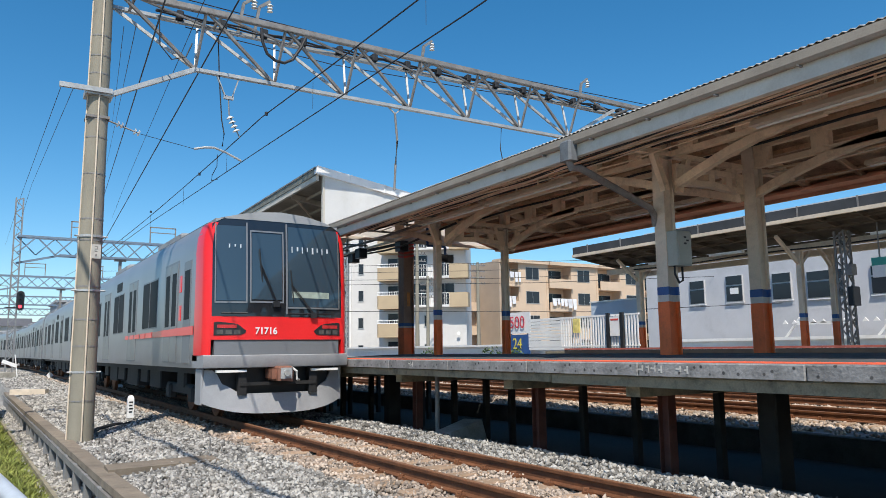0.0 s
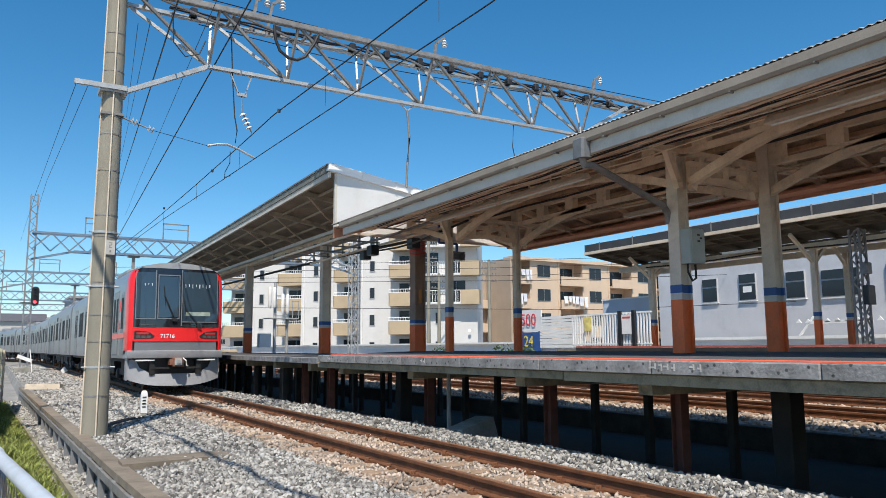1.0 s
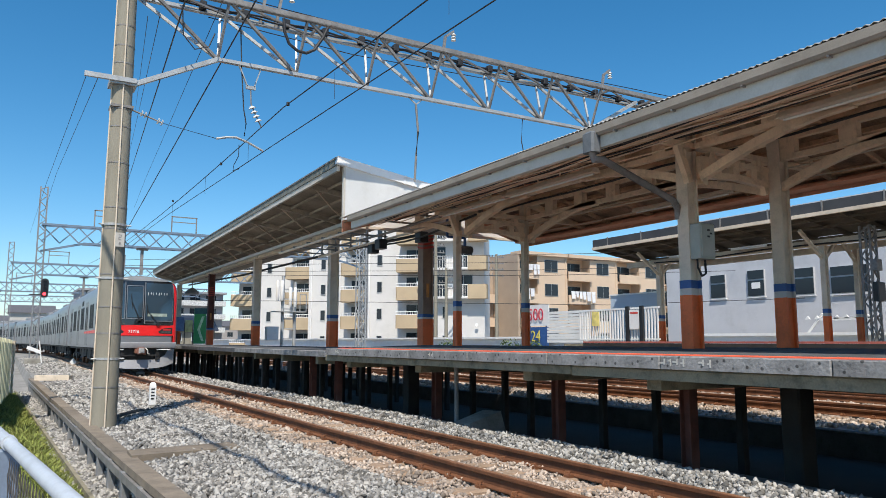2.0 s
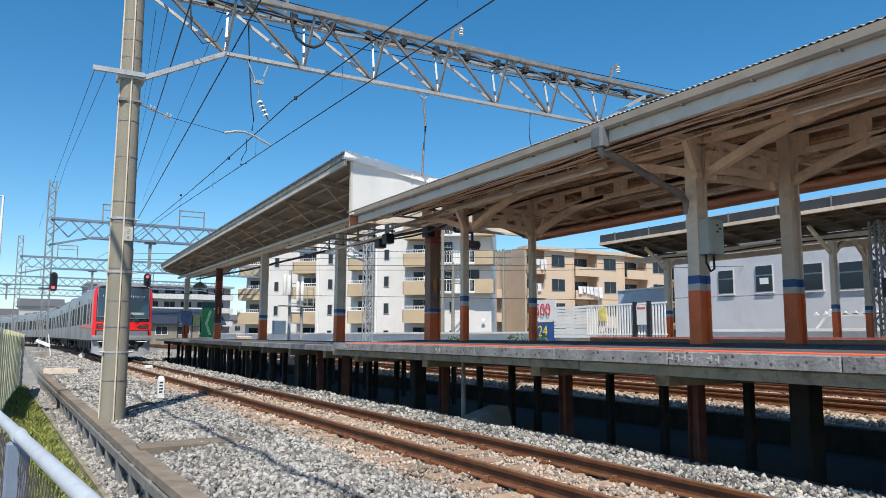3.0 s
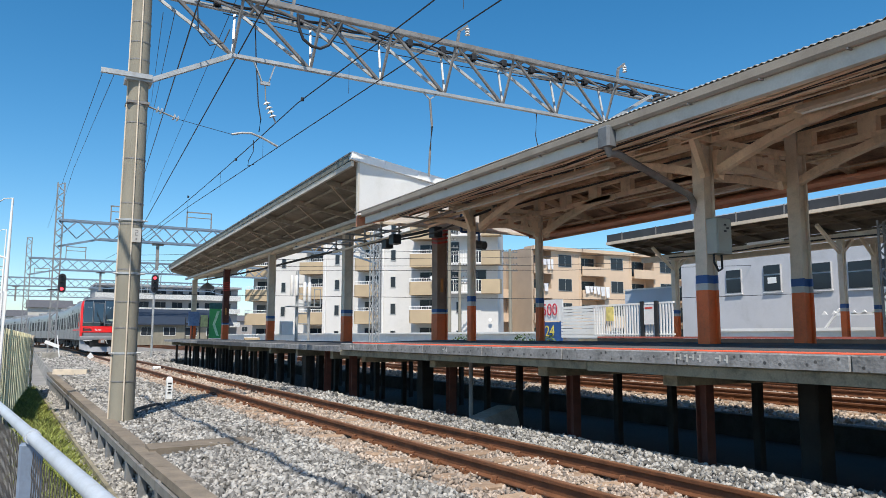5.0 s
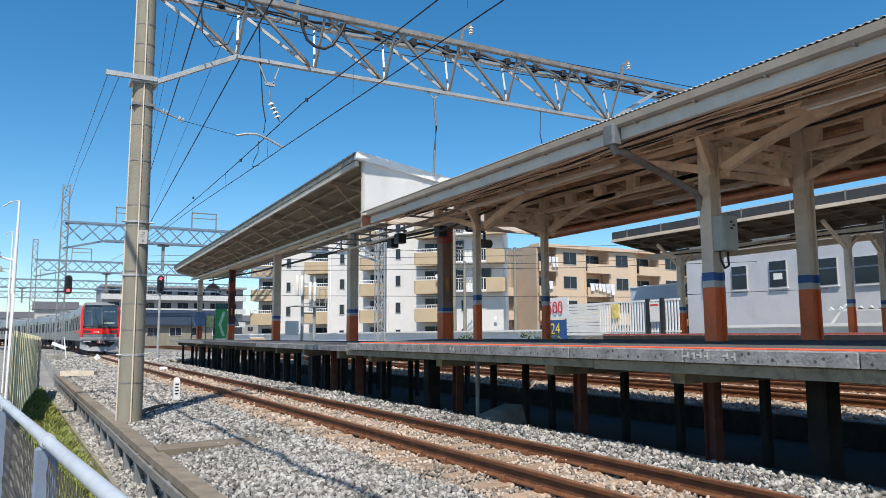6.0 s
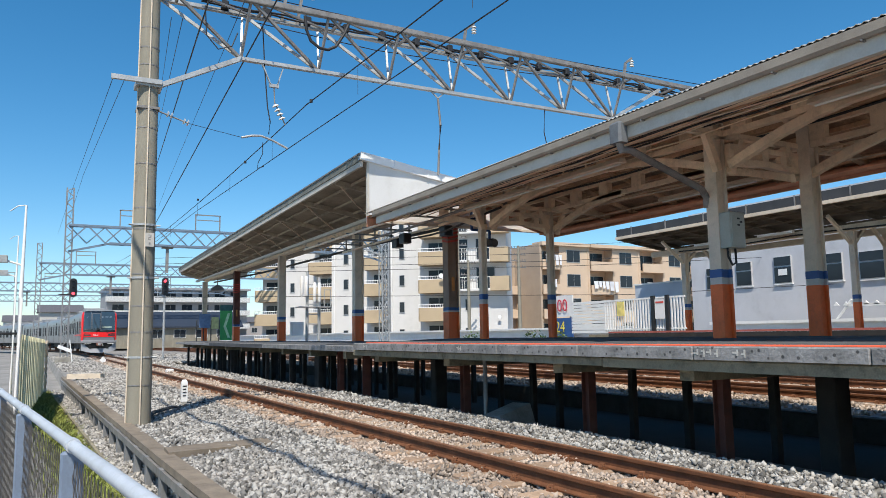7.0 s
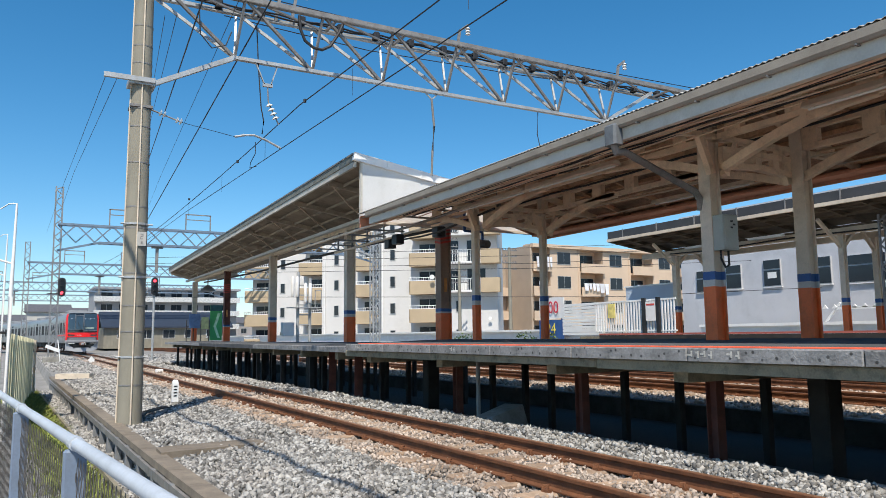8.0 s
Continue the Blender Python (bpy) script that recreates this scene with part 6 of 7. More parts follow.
def opposite():
    t = thing("platform", "second platform beyond the tracks with a pale wall along it", "platform", kind="structure", at=OUT)
    part("platform_deck", M().box(13.6, 18.6, -10, 21.5, 0.8, 1.2), CONC_BEAM, t)
    part("retaining_wall", M().box(14.2, 14.5, -10, 21.4, -0.6, 0.8), CONC_BEAM, t)
    part("edge_block", M().box(13.3, 13.6, -10, 20.1, 1.05, 1.24), BLACK_STEEL, t)
    part("edge_line", M().box(13.3, 13.4, -10, 20.1, 1.245, 1.3), mat("faded_line", (0.4, 0.11, 0.08), 0.7, scale=3, var=0.2), t)
    c = thing("platform_canopy", "low dark-edged canopy over the second platform", "canopy", "platform canopies", at=OUT)
    # Underside parts share a deep brown that has the roof's shade in it.
    DARKBOARD = mat("shade_dark_soffit", (0.11, 0.088, 0.066), 0.85, scale=1.5, var=0.3, fine=40, bump=0.2, stain=(0.07, 0.055, 0.04), amount=0.6)
    part("roof_sheet", M().prism([(13.9, 4.82), (16.2, 4.45), (18.6, 4.82), (18.6, 4.88), (16.2, 4.52), (13.9, 4.9)], -10, 20.1), GALV_DK, c)
    part("fascia", M().box(13.85, 13.9, -10, 20.1, 4.66, 4.92), mat("dark_fascia", (0.05, 0.05, 0.052), 0.6, scale=2, var=0.2), c)
    for y in np.arange(-9.5, 20.1, 1.6):
        part("fascia_bracket", M().box(13.83, 13.848, y, y + 0.04, 4.66, 4.95), GALV_DK, c)
    part("gutter", M().box(13.8, 13.9, -10, 20.1, 4.56, 4.655), CREAM_LT, c)
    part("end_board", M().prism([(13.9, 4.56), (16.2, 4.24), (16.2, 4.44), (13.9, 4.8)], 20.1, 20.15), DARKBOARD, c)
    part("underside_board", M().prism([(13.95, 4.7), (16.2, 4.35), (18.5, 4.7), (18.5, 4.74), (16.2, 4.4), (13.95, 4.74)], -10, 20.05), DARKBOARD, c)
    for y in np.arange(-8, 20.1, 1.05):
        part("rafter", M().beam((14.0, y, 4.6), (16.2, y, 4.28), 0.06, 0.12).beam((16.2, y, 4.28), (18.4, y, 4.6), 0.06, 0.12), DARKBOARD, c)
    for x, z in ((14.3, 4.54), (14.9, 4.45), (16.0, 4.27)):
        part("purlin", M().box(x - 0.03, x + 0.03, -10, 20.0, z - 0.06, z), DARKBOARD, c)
    part("girder", M().box(15.4, 15.55, -10, 20.0, 3.98, 4.16), CREAM_LT, c)
    part("girder", M().box(17.0, 17.15, -10, 20.0, 3.98, 4.16), CREAM_LT, c)
    for y in (18.5, 12.4, 6.3, 0.2):
        for x in (15.5, 17.1):
            w = 0.10 if y > 15 else 0.082
            rib_column(c, x, y, 4.0, w, w * 0.9, 1.1, 0.06)
        for a, b in ((15.45, 14.45), (15.55, 16.2), (17.05, 16.4)):
            part("knee_brace", M().beam((a, y, 3.62), (b, y, 4.34 if b < 15 else 4.2), 0.08, 0.09), CREAM_LT, c)
    for y in (17.0, 14.5, 9.5, 7.0):
        part("lamp_casing", M().box(15.0, 15.12, y - 0.6, y + 0.6, 4.1, 4.17), WHITE, c)
    part("conduit", M().tube([(15.3, -9 + 1.45 * i, 4.02 + 0.03 * math.sin(i * 1.7)) for i in range(20)], 0.025, 6), WIRE, c)
    k = 34.4 / 23.4
    b = thing("station_building", "white plastered station building with dark sash windows", "building", "buildings", at=Matrix.Translation((-4.42, 0, 1.3)) @ Matrix.Diagonal((k, k, k, 1)) @ Matrix.Translation((4.42, 0, -1.3)))
    BW = mat("white_plaster", (0.52, 0.52, 0.54), 0.8, scale=0.6, var=0.06, fine=30, bump=0.1, stain=(0.38, 0.38, 0.39), amount=0.4)
    part("wall", M().box(19.0, 24, -12, 21.5, 0.1, 6.0), BW, b)
    for y, w, z0, z1 in ((20.5, 0.3, 2.9, 3.7), (18.9, 0.64, 2.95, 3.8), (17.24, 0.66, 2.94, 3.86), (15.35, 0.66, 2.9, 3.78), (13.8, 1.2, 2.87, 3.73), (11.6, 1.4, 2.87, 3.73), (9.2, 1.4, 2.87, 3.73)):
        wf = part("window_frame", M().box(18.94, 19.01, y - w / 2 - 0.02, y + w / 2 + 0.02, z0 - 0.03, z1 + 0.015), mat("sash_grey", (0.5, 0.5, 0.5), 0.6, var=0.05), b)
        part("window_sill", M().box(18.925, 18.99, y - w / 2 - 0.05, y + w / 2 + 0.06, z0 - 0.07, z0 - 0.035), WHITE, b)
        part("pane", M().box(18.92, 18.945, y - w / 2, y + w / 2, z0, z0 + (z1 - z0) * 0.6), WIN, wf)
        part("pane", M().box(18.92, 18.945, y - w / 2, y + w / 2, z0 + (z1 - z0) * 0.66, z1), WIN, wf)
    part("notice", M().box(18.90, 18.918, 17.05, 17.4, 3.2, 3.42), WHITE, b)
    part("low_wall", M().box(18.3, 18.5, -12, 20, 0.1, 1.55).box(18.2, 18.55, -12, 20, 1.5, 1.6), WHITE, b)
    for y in (15.0, 12.0, 9.0):
        part("bracket", M().beam((18.35, y, 1.5), (18.35, y - 0.6, 2.2), 0.06, 0.06).box(18.3, 18.4, y - 2.4, y - 0.5, 1.98, 2.06), WHITE, b)
    m = M()
    for i in range(30):
        m.loft([[(xx, 15.0 - i * 0.33 + dy, z) for dy, z in ((0, 2.02), (-0.1, 2.14), (-0.2, 2.02))] for xx in (18.3, 18.34)])
    part("pointed_trim", m, WHITE, b)
    a = thing("annex", "pale blue corrugated annex wall behind the gate", "building", "buildings")
    part("coping", M().box(19.95, 20.35, 22.75, 25.85, 3.4, 3.46), WHITE, a)
    part("wall", M().box(20, 20.3, 22.8, 25.8, -0.4, 3.4), mat("pale_blue_wall", (0.46, 0.52, 0.60), 0.7, scale=1, var=0.06), a)


opposite()


def bar_fence():
    t = thing("bar_fence", "white upright-bar fence at the platform end", "fence", at=OUT)
    part("rail", M().box(14.0, 14.05, 17.2, 21.1, 2.38, 2.44).box(14.0, 14.05, 17.2, 21.1, 1.35, 1.4), WHITE, t)
    for i in range(30):
        y = 17.25 + i * 0.131
        part("bar", M().box(14.006, 14.04, y, y + 0.05, 1.3, 2.435), WHITE, t)
    for y in (17.85, 18.5):
        part("gate_post", M().box(13.92, 14.0, y, y + 0.14, 1.15, 2.48), BLACK, t)
    part("notice_board", M().box(13.93, 13.97, 18.02, 18.46, 1.7, 2.35), WHITE, t)
    part("notice_line", M().box(13.925, 13.929, 18.06, 18.42, 2.22, 2.28), mat("notice_red", (0.6, 0.08, 0.06), 0.5), t)
    part("yellow_plate", M().box(13.95, 13.99, 20.0, 20.35, 1.85, 2.35), mat("plate_yellow", (0.75, 0.62, 0.2), 0.5), t)
    s = thing("slat_fence", "white horizontal slat screen", "fence", at=OUT)
    for i in range(10):
        part("slat", M().box(14.6, 14.64, 21.3, 23.75, 1.25 + i * 0.125, 1.355 + i * 0.125), WHITE, s)
    b = thing("billboard", "red and blue price billboard behind the screen", "billboard", at=OUT)
    part("panel", M().box(15.2, 15.25, 24.4, 26.05, 1.95, 2.85), WHITE, b)
    part("post", M().box(15.26, 15.34, 24.6, 24.68, -0.5, 2.8).box(15.26, 15.34, 25.8, 25.88, -0.5, 2.8), GALV_DK, b)
    part("blue_band", M().box(15.16, 15.195, 24.4, 26.05, 1.1, 1.9), BLUE, b)
    for txt, y, z, mm, sz in (("500", 25.22, 2.4, mat("sign_red", (0.6, 0.05, 0.08), 0.5), 0.72), ("24", 25.22, 1.5, mat("sign_yellow", (0.8, 0.65, 0.1), 0.5), 0.66)):
        cu = bpy.data.curves.new("lettering", "FONT")
        cu.body, cu.size, cu.extrude, cu.align_x, cu.align_y = txt, sz, 0.004, "CENTER", "CENTER"
        tmp = bpy.data.objects.new("lettering", cu)
        scene.collection.objects.link(tmp)
        me = bpy.data.meshes.new_from_object(tmp.evaluated_get(bpy.context.evaluated_depsgraph_get()))
        bpy.data.objects.remove(tmp)
        me.materials.clear()
        me.materials.append(mm)
        ob = new("lettering", me)
        ob.parent = b
        ob.matrix_basis = pose(15.15, y, z, 90, 0, -90)


bar_fence()


def right_clutter():
    t = thing("steel_mast", "dark grey steel mast with junction boxes on the second platform", "mast", at=OUT @ pose(15.1, 10.9, 1.12))
    m = M()
    lattice(m, 0, 0, 0, 3.2, 0.13, 0.3, 0.05)
    part("frame", m, GALV_DK, t)
    part("junction_box", M().cham(-0.2, 0.14, -0.3, -0.14, 1.2, 1.7, 0.02), BLACK, t)
    part("junction_box", M().cham(-0.16, 0.1, -0.28, -0.14, 2.0, 2.3, 0.02), GALV_DK, t)
    g = thing("hanging_sign", "teal and white station sign hung under the second canopy", "sign", at=OUT @ pose(15.0, 9.6, 3.0))
    part("panel", M().box(-0.05, 0.05, -0.9, 0.5, 0, 0.3), WHITE, g)
    part("band", M().box(-0.06, 0.06, -0.9, 0.5, 0.3, 0.5), mat("sign_teal", (0.05, 0.32, 0.26), 0.5, var=0.05), g)
    for y in (-0.7, 0.3):
        part("hanger", M().box(-0.015, 0.015, y, y + 0.03, 0.5, 1.5), GALV_DK, g)
    b = thing("water_tank", "blue plastic tank beside the far fence", "tank", at=OUT @ pose(13.3, 26.9, -0.4))
    part("body", M().cham(-0.3, 0.3, -0.4, 0.4, 0, 0.95, 0.06), mat("tank_blue", (0.03, 0.25, 0.5), 0.5, var=0.08), b)
    part("lid", M().cham(-0.32, 0.32, -0.42, 0.42, 0.95, 1.02, 0.03), mat("tank_lid", (0.05, 0.3, 0.55), 0.5, var=0.08), b)
    rng = np.random.default_rng(2)
    for cx, cy, w in ((13.2, 24.4, 0.9), (13.3, 22.9, 0.7), (13.4, 29.5, 0.8)):
        h = thing("bush", "small leafy shrub beside the far fence", "bush", "shrubs", at=OUT @ pose(cx, cy, -0.4))
        m = M()
        for k in range(5):
            a = k * 1.26
            m.tube([(0, 0, 0), (0.15 * math.cos(a), 0.15 * math.sin(a), 0.7), (0.4 * math.cos(a), 0.4 * math.sin(a), 1.4)], [0.03, 0.02, 0.008], 5)
        part("stem", m, STEEL_RED, h)
        m = M()
        for k in range(420):
            p = rng.normal(0, 1, 3)
            p = p / np.linalg.norm(p) * rng.uniform(0.4, 1.0)
            c = Vector((p[0] * w * 0.6, p[1] * w * 0.75, 1.15 + p[2] * 0.68))
            u = Vector(rng.normal(0, 1, 3)).normalized() * 0.06
            v = Vector(rng.normal(0, 1, 3)).normalized() * 0.045
            m.add([c - u, c + v, c + u, c - v], [(0, 1, 2, 3)])
        part("crown", m, BUSH, h)


right_clutter()


# ---------- apartment blocks ----------
def win(parent, x, y, z, w, h, frame_m=WHITE):
    """A window on a wall that faces -y: frame, sill and panes."""
    f = part("window", M().box(x - w / 2 - 0.035, x + w / 2 + 0.035, y - 0.05, y + 0.02, z - 0.06, z + h + 0.03), frame_m, parent)
    k = 2 if w > 1 else 1
    for i in range(k):
        a = x - w / 2 + w * i / k
        part("pane", M().box(a + 0.02, a + w / k - 0.02, y - 0.06, y - 0.052, z, z + h), WIN, f)


def white_block():
    t = thing("apartment_block", "white staggered apartment block with tan balconies and white railings", "building", "buildings", at=OUT @ pose(14.6, 72, 0, 0, 0, -42))
    APT = mat("apt_white", (0.61, 0.595, 0.575), 0.8, scale=0.4, var=0.05, fine=20, bump=0.05, stain=(0.47, 0.46, 0.44), amount=0.4)
    TAN = mat("apt_tan", (0.44, 0.34, 0.22), 0.7, scale=0.6, var=0.1, fine=20, bump=0.05)

    def railing(x0, x1, y, z, h):
        m = M().box(x0, x1, y, y + 0.05, z + h - 0.05, z + h).box(x0, x1, y, y + 0.04, z, z + 0.05)
        n = max(3, int((x1 - x0) / 0.2))
        for i in range(n + 1):
            xx = x0 + (x1 - x0 - 0.03) * i / n
            m.box(xx, xx + 0.03, y + 0.01, y + 0.04, z + 0.05, z + h - 0.05)
        part("balcony_rail", m, WHITE, t)

    x = 0.0
    for k, (wb, ww) in enumerate(((2.4, 4.2), (2.2, 4.0), (2.2, 3.4), (2.3, 4.9))):
        yo = -0.4 - k * 2.4
        back = yo + (8 if k < 3 else 3.0)
        top = 11.3 - (0 if k else 0.6)
        part("wall", M().box(x + wb, x + wb + ww, yo, back, -0.3, top), APT, t)
        part("wall", M().box(x, x + wb, yo + 1.5, back, -0.3, top), APT, t)
        part("roof_edge", M().box(x - 0.1, x + wb + ww + 0.1, yo - 0.1, back + 0.1, top, top + 0.2), APT, t)
        for fl in range(5):
            z = 0.2 + fl * 2.3
            part("balcony", M().box(x - 0.15, x + wb, yo + 0.1, yo + 1.5, z - 0.15, z).box(x - 0.15, x + wb, yo + 0.1, yo + 0.2, z, z + 0.95).box(x - 0.15, x - 0.05, yo + 0.1, yo + 1.5, z, z + 0.95), TAN, t)
            railing(x - 0.15, x + wb, yo + 0.1, z + 0.95, 0.3)
            win(t, x + wb * 0.55, yo + 1.5, z + 0.05, wb * 0.75, 1.75, GALV)
            if k < 3 or fl < 3:
                win(t, x + wb + ww * 0.35, yo, z + 0.7, 0.42, 0.85, GALV)
            if k == 3 and fl >= 2:
                # long open balcony along the front, closed tan box at its end
                part("balcony", M().box(x + wb, x + wb + ww, yo - 0.9, yo, z - 0.12, z), APT, t)
                railing(x + wb, x + wb + ww - 1.2, yo - 0.9, z, 1.0)
                part("balcony", M().box(x + wb + ww - 1.2, x + wb + ww + 0.3, yo - 0.95, yo, z - 0.14, z + 1.0), TAN, t)
                for d in (1.0, 3.2):
                    win(t, x + wb + d, yo, z + 0.05, 1.5, 1.75, GALV)
        part("drain_pipe", M().tube([(x + wb + 0.3, yo - 0.06, 0), (x + wb + 0.3, yo - 0.06, 10.5)], 0.05, 6), WHITE, t)
        part("air_conditioner", M().cham(x + wb + 0.8, x + wb + 1.5, yo - 0.4, yo - 0.02, 0.1, 0.8, 0.03), WHITE, t)
        x += wb + ww
    part("dish", M().tube([(x - ww - 0.4, yo - 0.35, 6.0), (x - ww - 0.4, yo - 0.3, 6.0)], 0.2, 16), WHITE, t)
    part("dish", M().tube([(x - 0.6, yo - 0.35, 2.6), (x - 0.6, yo - 0.3, 2.6)], 0.14, 16), WHITE, t)


white_block()


def beige_block():
    t = thing("apartment_block", "beige four-storey apartment block with recessed balconies and laundry", "building", "buildings", at=pose(45.8, 68, 0))
    BG = mat("apt_beige", (0.60, 0.455, 0.33), 0.8, scale=0.4, var=0.05, fine=20, bump=0.05, stain=(0.5, 0.38, 0.27), amount=0.3)
    # Shaded copy of the beige, for the side wall and set-back wing.
    BG_SHADE = mat("apt_beige_shaded", (0.42, 0.33, 0.25), 0.8, scale=0.5, var=0.08, fine=20, bump=0.05)
    bays = [(0, 6.5), (7.0, 14.5), (15.2, 22.7), (23.4, 31)]
    zs = [0.3, 3.1, 5.9, 8.7]
    # frame of piers and slabs; the balcony recesses stay open
    part("back_wall", M().box(0.1, 31, 1.5, 9, -0.3, 11.4), BG, t)
    part("side_wall", M().box(-0.2, 0.1, 0, 9, -0.3, 11.4), BG_SHADE, t)
    for x0, x1 in bays:
        part("pier", M().box(x1 - 3.9, x1 + 0.55, 0, 1.5, -0.3, 11.4), BG, t)
        for k, z in enumerate(zs):
            part("slab", M().box(x0, x1 - 3.9, 0, 1.5, z - 0.25, z), BG, t)
            part("parapet", M().box(x0, x1 - 3.9, -0.35, -0.2, z - 0.25, z + 0.85), BG, t)
            win(t, (x0 + x1 - 3.9) / 2, 1.5, z + 0.1, (x1 - x0 - 3.9) * 0.8, 1.9, GALV)
            win(t, x1 - 1.9, 0, z + 0.7, 1.9, 1.35, GALV)
        part("roof_slab", M().box(x0 - 0.1, x1 + 0.5, -0.4, 1.5, 11.2, 11.6), BG, t)
        part("pipe", M().tube([(x1 + 0.25, -0.06, 0), (x1 + 0.25, -0.06, 11.2)], 0.05, 6), BG, t)
    part("wing", M().box(-5.8, -0.21, 5.0, 14, -0.3, 10.0), BG_SHADE, t)
    for z in zs[:3]:
        win(t, -1.6, 5.0, z + 0.6, 1.4, 1.4, GALV)
        win(t, -4.4, 5.0, z + 0.6, 1.4, 1.4, GALV)
        part("balcony", M().box(-3.2, -0.4, 4.0, 5.0, z - 0.1, z + 0.9), BG, t)
    CLOTH = mat("cloth_white", (0.72, 0.72, 0.74), 0.9, scale=2, var=0.1, obj=0.15)
    rng = np.random.default_rng(7)
    for x, z, w in ((0.3, 9.1, 2.2), (7.2, 6.2, 3.2), (15.6, 6.2, 1.2), (0.6, 6.3, 1.2)):
        part("drying_pole", M().tube([(x - 0.1, -0.5, z + 1.0), (x + w + 0.1, -0.5, z + 1.0)], 0.02, 6), GALV, t)
        d = x
        while d < x + w:
            b, h = rng.uniform(0.35, 0.7), rng.uniform(0.5, 1.3)
            part("laundry", M().loft([[(d, -0.52, z + 1.0), (d + b, -0.52, z + 1.0), (d + b, -0.48, z + 1.0), (d, -0.48, z + 1.0)], [(d + 0.04, -0.6, z + 1.0 - h), (d + b - 0.03, -0.53, z + 1.03 - h), (d + b - 0.03, -0.49, z + 1.03 - h), (d + 0.04, -0.56, z + 1.0 - h)]]), CLOTH, t)
            d += b + 0.08


beige_block()


def low_buildings():
    t = thing("apartment_block", "grey three-storey block with long balconies far down the line", "building", "buildings", at=pose(5, 122, 0))
    GR = mat("far_grey", (0.33, 0.33, 0.34), 0.8, scale=0.3, var=0.08, fine=10, bump=0)
    part("wall", M().box(0, 21, 0, 12, 0, 8.8), GR, t)
    for k in range(3):
        part("balcony", M().box(-0.2, 21.2, -1.2, 0, 2.7 + k * 2.1, 3.5 + k * 2.1), mat("far_white", (0.6, 0.6, 0.58), 0.8), t)
        for i in range(8):
            win(t, 1.6 + i * 2.5, 0, 1.9 + k * 2.1 + 1.6, 1.6, 0.9, GR)
    part("roof", M().box(-0.3, 21.3, -1.3, 12.3, 8.8, 9.1), GR, t)
    s = thing("warehouse", "low building with a navy blue roof and white wall", "building", "buildings", at=pose(5.5, 112, 0))
    part("wall", M().box(0, 17, 0, 8, 0, 2.9), CONC_POLE, s)
    part("roof", M().prism_x([(-0.6, 2.8), (4, 5.0), (8.6, 2.8), (8.6, 3.0), (4, 5.2), (-0.6, 3.0)], -0.4, 17.4), mat("navy_roof", (0.03, 0.04, 0.06), 0.5, scale=1, var=0.1), s)
    for i in range(5):
        win(s, 2.5 + i * 3, 0, 1.4, 1.6, 1.1)
    w = thing("boundary_wall", "long pale wall and planting beyond the second track", "wall")
    part("wall", M().box(19.5, 19.8, 26, 112, -0.4, 1.45), WHITE, w)
    part("wall_cap", M().box(19.3, 19.9, 26, 112, 1.45, 1.55), WHITE, w)
    rng = np.random.default_rng(5)
    pal = [(0.5, 0.48, 0.44), (0.6, 0.6, 0.58), (0.33, 0.3, 0.28), (0.45, 0.36, 0.28)]
    for i in range(14):
        x, y = rng.uniform(-70, 110), rng.uniform(140, 230)
        h, wd = rng.uniform(5, 9), rng.uniform(8, 16)
        o = thing("house", "distant low house, pale walls and dark roof", "house", "distant houses", at=pose(x, y, -0.3))
        part("wall", M().box(-wd / 2, wd / 2, 0, 8, 0, h), mat("house_wall_%s" % "abcd"[i % 4], pal[i % 4], 0.8, scale=0.4, var=0.08), o)
        part("roof", M().prism_x([(-0.6, h), (4, h + 1.8), (8.6, h)], -wd / 2 - 0.4, wd / 2 + 0.4), mat("house_roof", (0.1, 0.1, 0.11), 0.7), o)
        for k in range(3):
            win(o, -wd / 3 + k * wd / 3, 0, h * 0.5, 1.6, 1.3, GALV)


low_buildings()


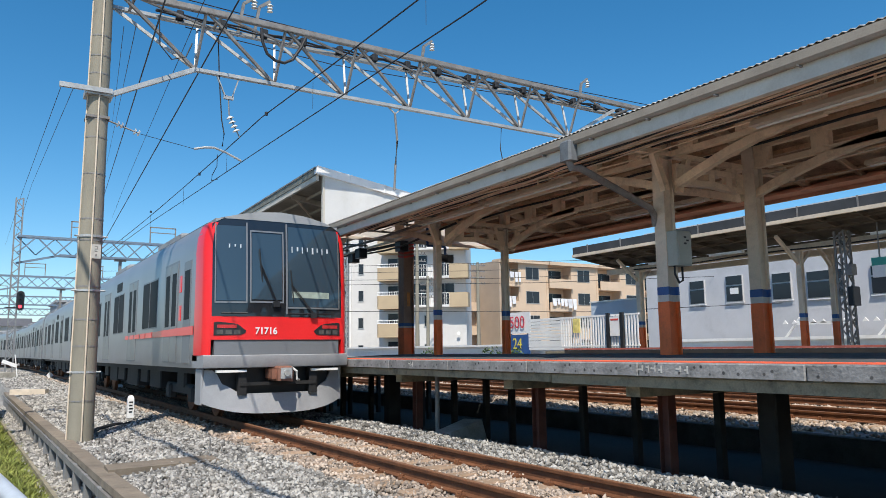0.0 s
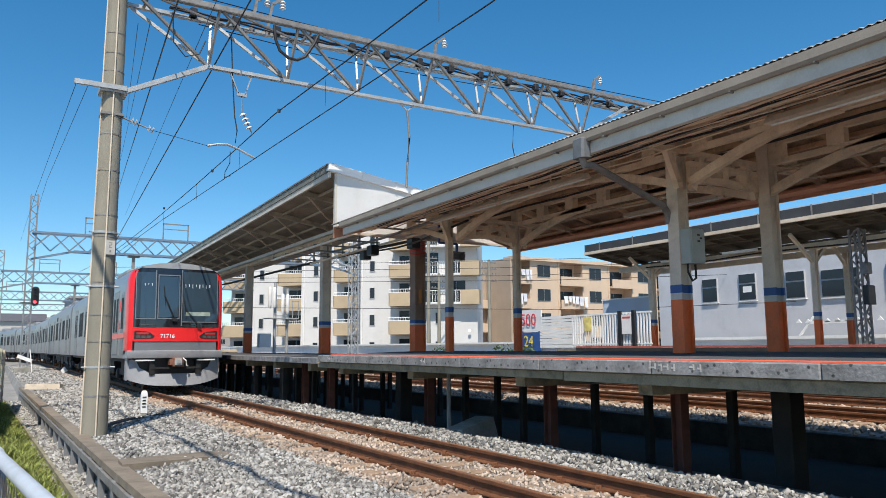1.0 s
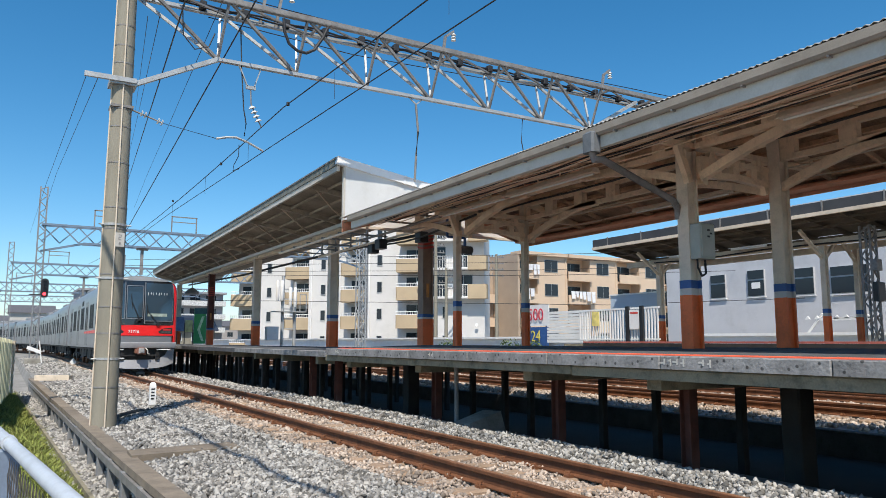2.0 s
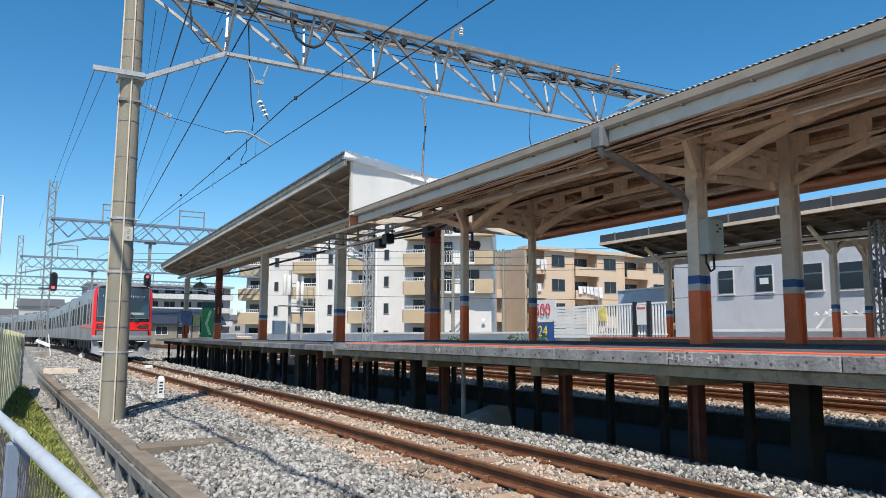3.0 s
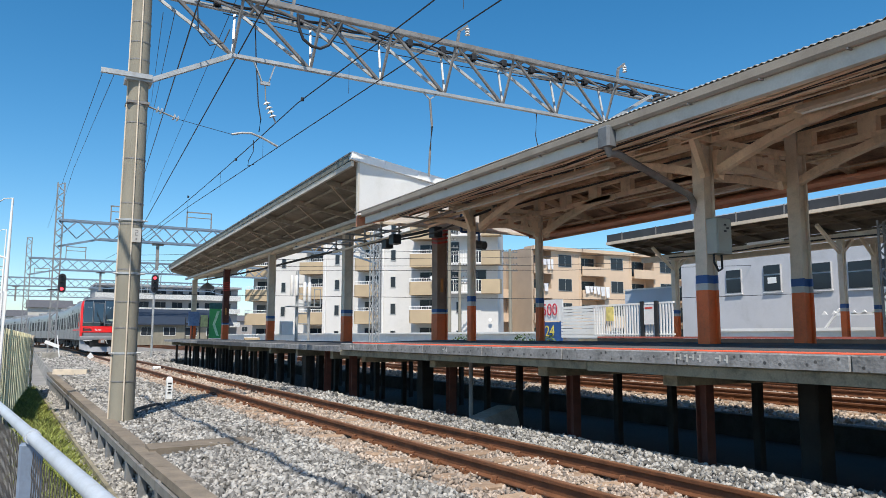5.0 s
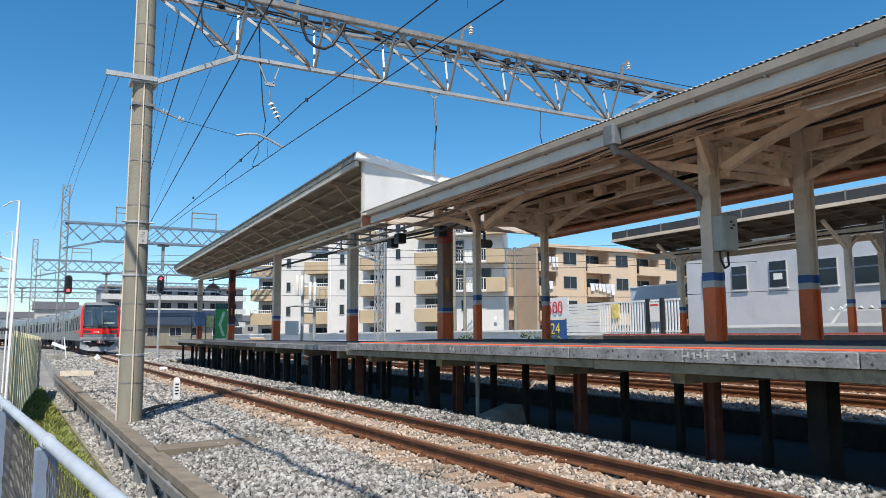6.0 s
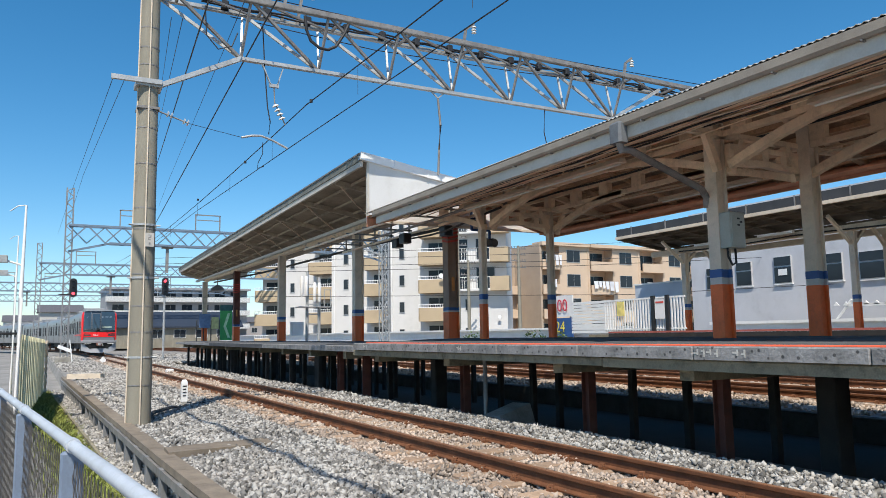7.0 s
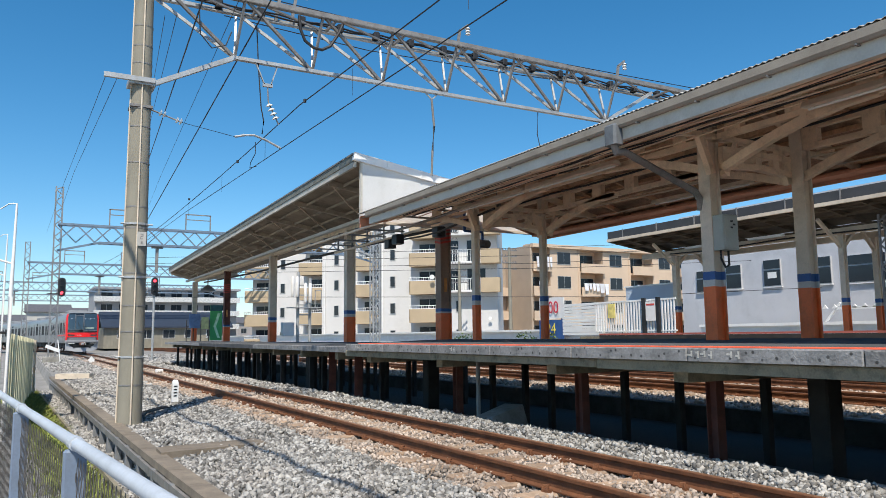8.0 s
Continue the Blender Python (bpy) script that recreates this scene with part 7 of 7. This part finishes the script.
def platform_end():
    t = thing("advert_board", "tall green advertising board with a white chevron", "advert board", at=pose(5.62, 46.6, 1.1))
    part("panel", M().box(0, 0.72, 0, 0.06, 0.05, 2.2), mat("board_green", (0.07, 0.42, 0.12), 0.5, var=0.08), t)
    part("header", M().box(0, 0.72, -0.012, -0.002, 1.85, 2.2), mat("board_dark", (0.03, 0.12, 0.12), 0.5), t)
    part("chevron", M().loft([[(x + dx, y, z) for x, z in ((0.45, 0.2), (0.2, 0.9), (0.45, 1.7))] + [(x + dx + 0.16, y, z) for x, z in ((0.45, 1.7), (0.2, 0.9), (0.45, 0.2))] for dx in (0,) for y in (-0.01, -0.003)]), mat("board_pale", (0.6, 0.85, 0.55), 0.5), t)
    g = thing("platform_gate", "dark frame fence with notice boards across the platform end", "fence")
    m = M()
    for x in (4.2, 4.6, 5.04, 5.52):
        m.box(x, x + 0.05, 46.5, 46.55, 1.08, 2.4)
    m.box(4.2, 5.57, 46.5, 46.55, 2.0, 2.05)
    part("bars", m, BLACK, g)
    part("notice_board", M().box(4.35, 5.0, 46.44, 46.49, 1.9, 2.75), mat("board_blue", (0.12, 0.2, 0.35), 0.5), g)
    part("notice_board", M().box(5.08, 5.5, 46.44, 46.49, 1.85, 2.55), mat("board_yellow", (0.55, 0.55, 0.25), 0.5), g)
    l = thing("platform_lamp", "round grey platform lamp under the canopy edge", "lamp", at=pose(5.2, 45.5, 4.1))
    part("shade", M().tube([(0, 0, 0), (0, 0, 0.12), (0, 0, 0.35)], [0.42, 0.38, 0.08], 14), GALV_DK, l)
    part("stem", M().tube([(0, 0, 0.3), (0, 0, 0.75)], 0.03, 6), GALV_DK, l)
    c = thing("platform_camera", "black camera on a bracket under the canopy", "camera", at=pose(5.2, 15.0, 3.72))
    part("housing", M().tube([(0, 0.15, -0.2), (0.06, -0.15, -0.26)], 0.1, 12), BLACK, c)
    part("bracket", M().beam((-0.5, 0, 0.05), (0, 0, 0.05), 0.05, 0.05).beam((0, 0, 0.05), (0, 0, -0.15), 0.05, 0.05).beam((-0.5, 0, 0.05), (-0.5, 0, 0.6), 0.05, 0.05), BLUE, c)


platform_end()

# ---------- sky wires beyond the platform ----------
for z, y in ((4.9, 30), (5.4, 33), (6.1, 36), (6.8, 39), (3.2, 26)):
    wire("service_wire", [(2 + 0.0 * y, y + 22, z + 0.6), (20, y, z - 0.2), (44, y - 8, z + 0.9)], 0.014, "thin dark service wire across the yard")

build_track("rusty rails on concrete sleepers in stone ballast", 0.0, -3, 260, 46, 36)
build_track("second rusty track beyond the platform", 10.05, -3, 200, 22, 16)
build_track("third rusty track beyond the platform", 13.45, -3, 200, 26, -10)

motions()
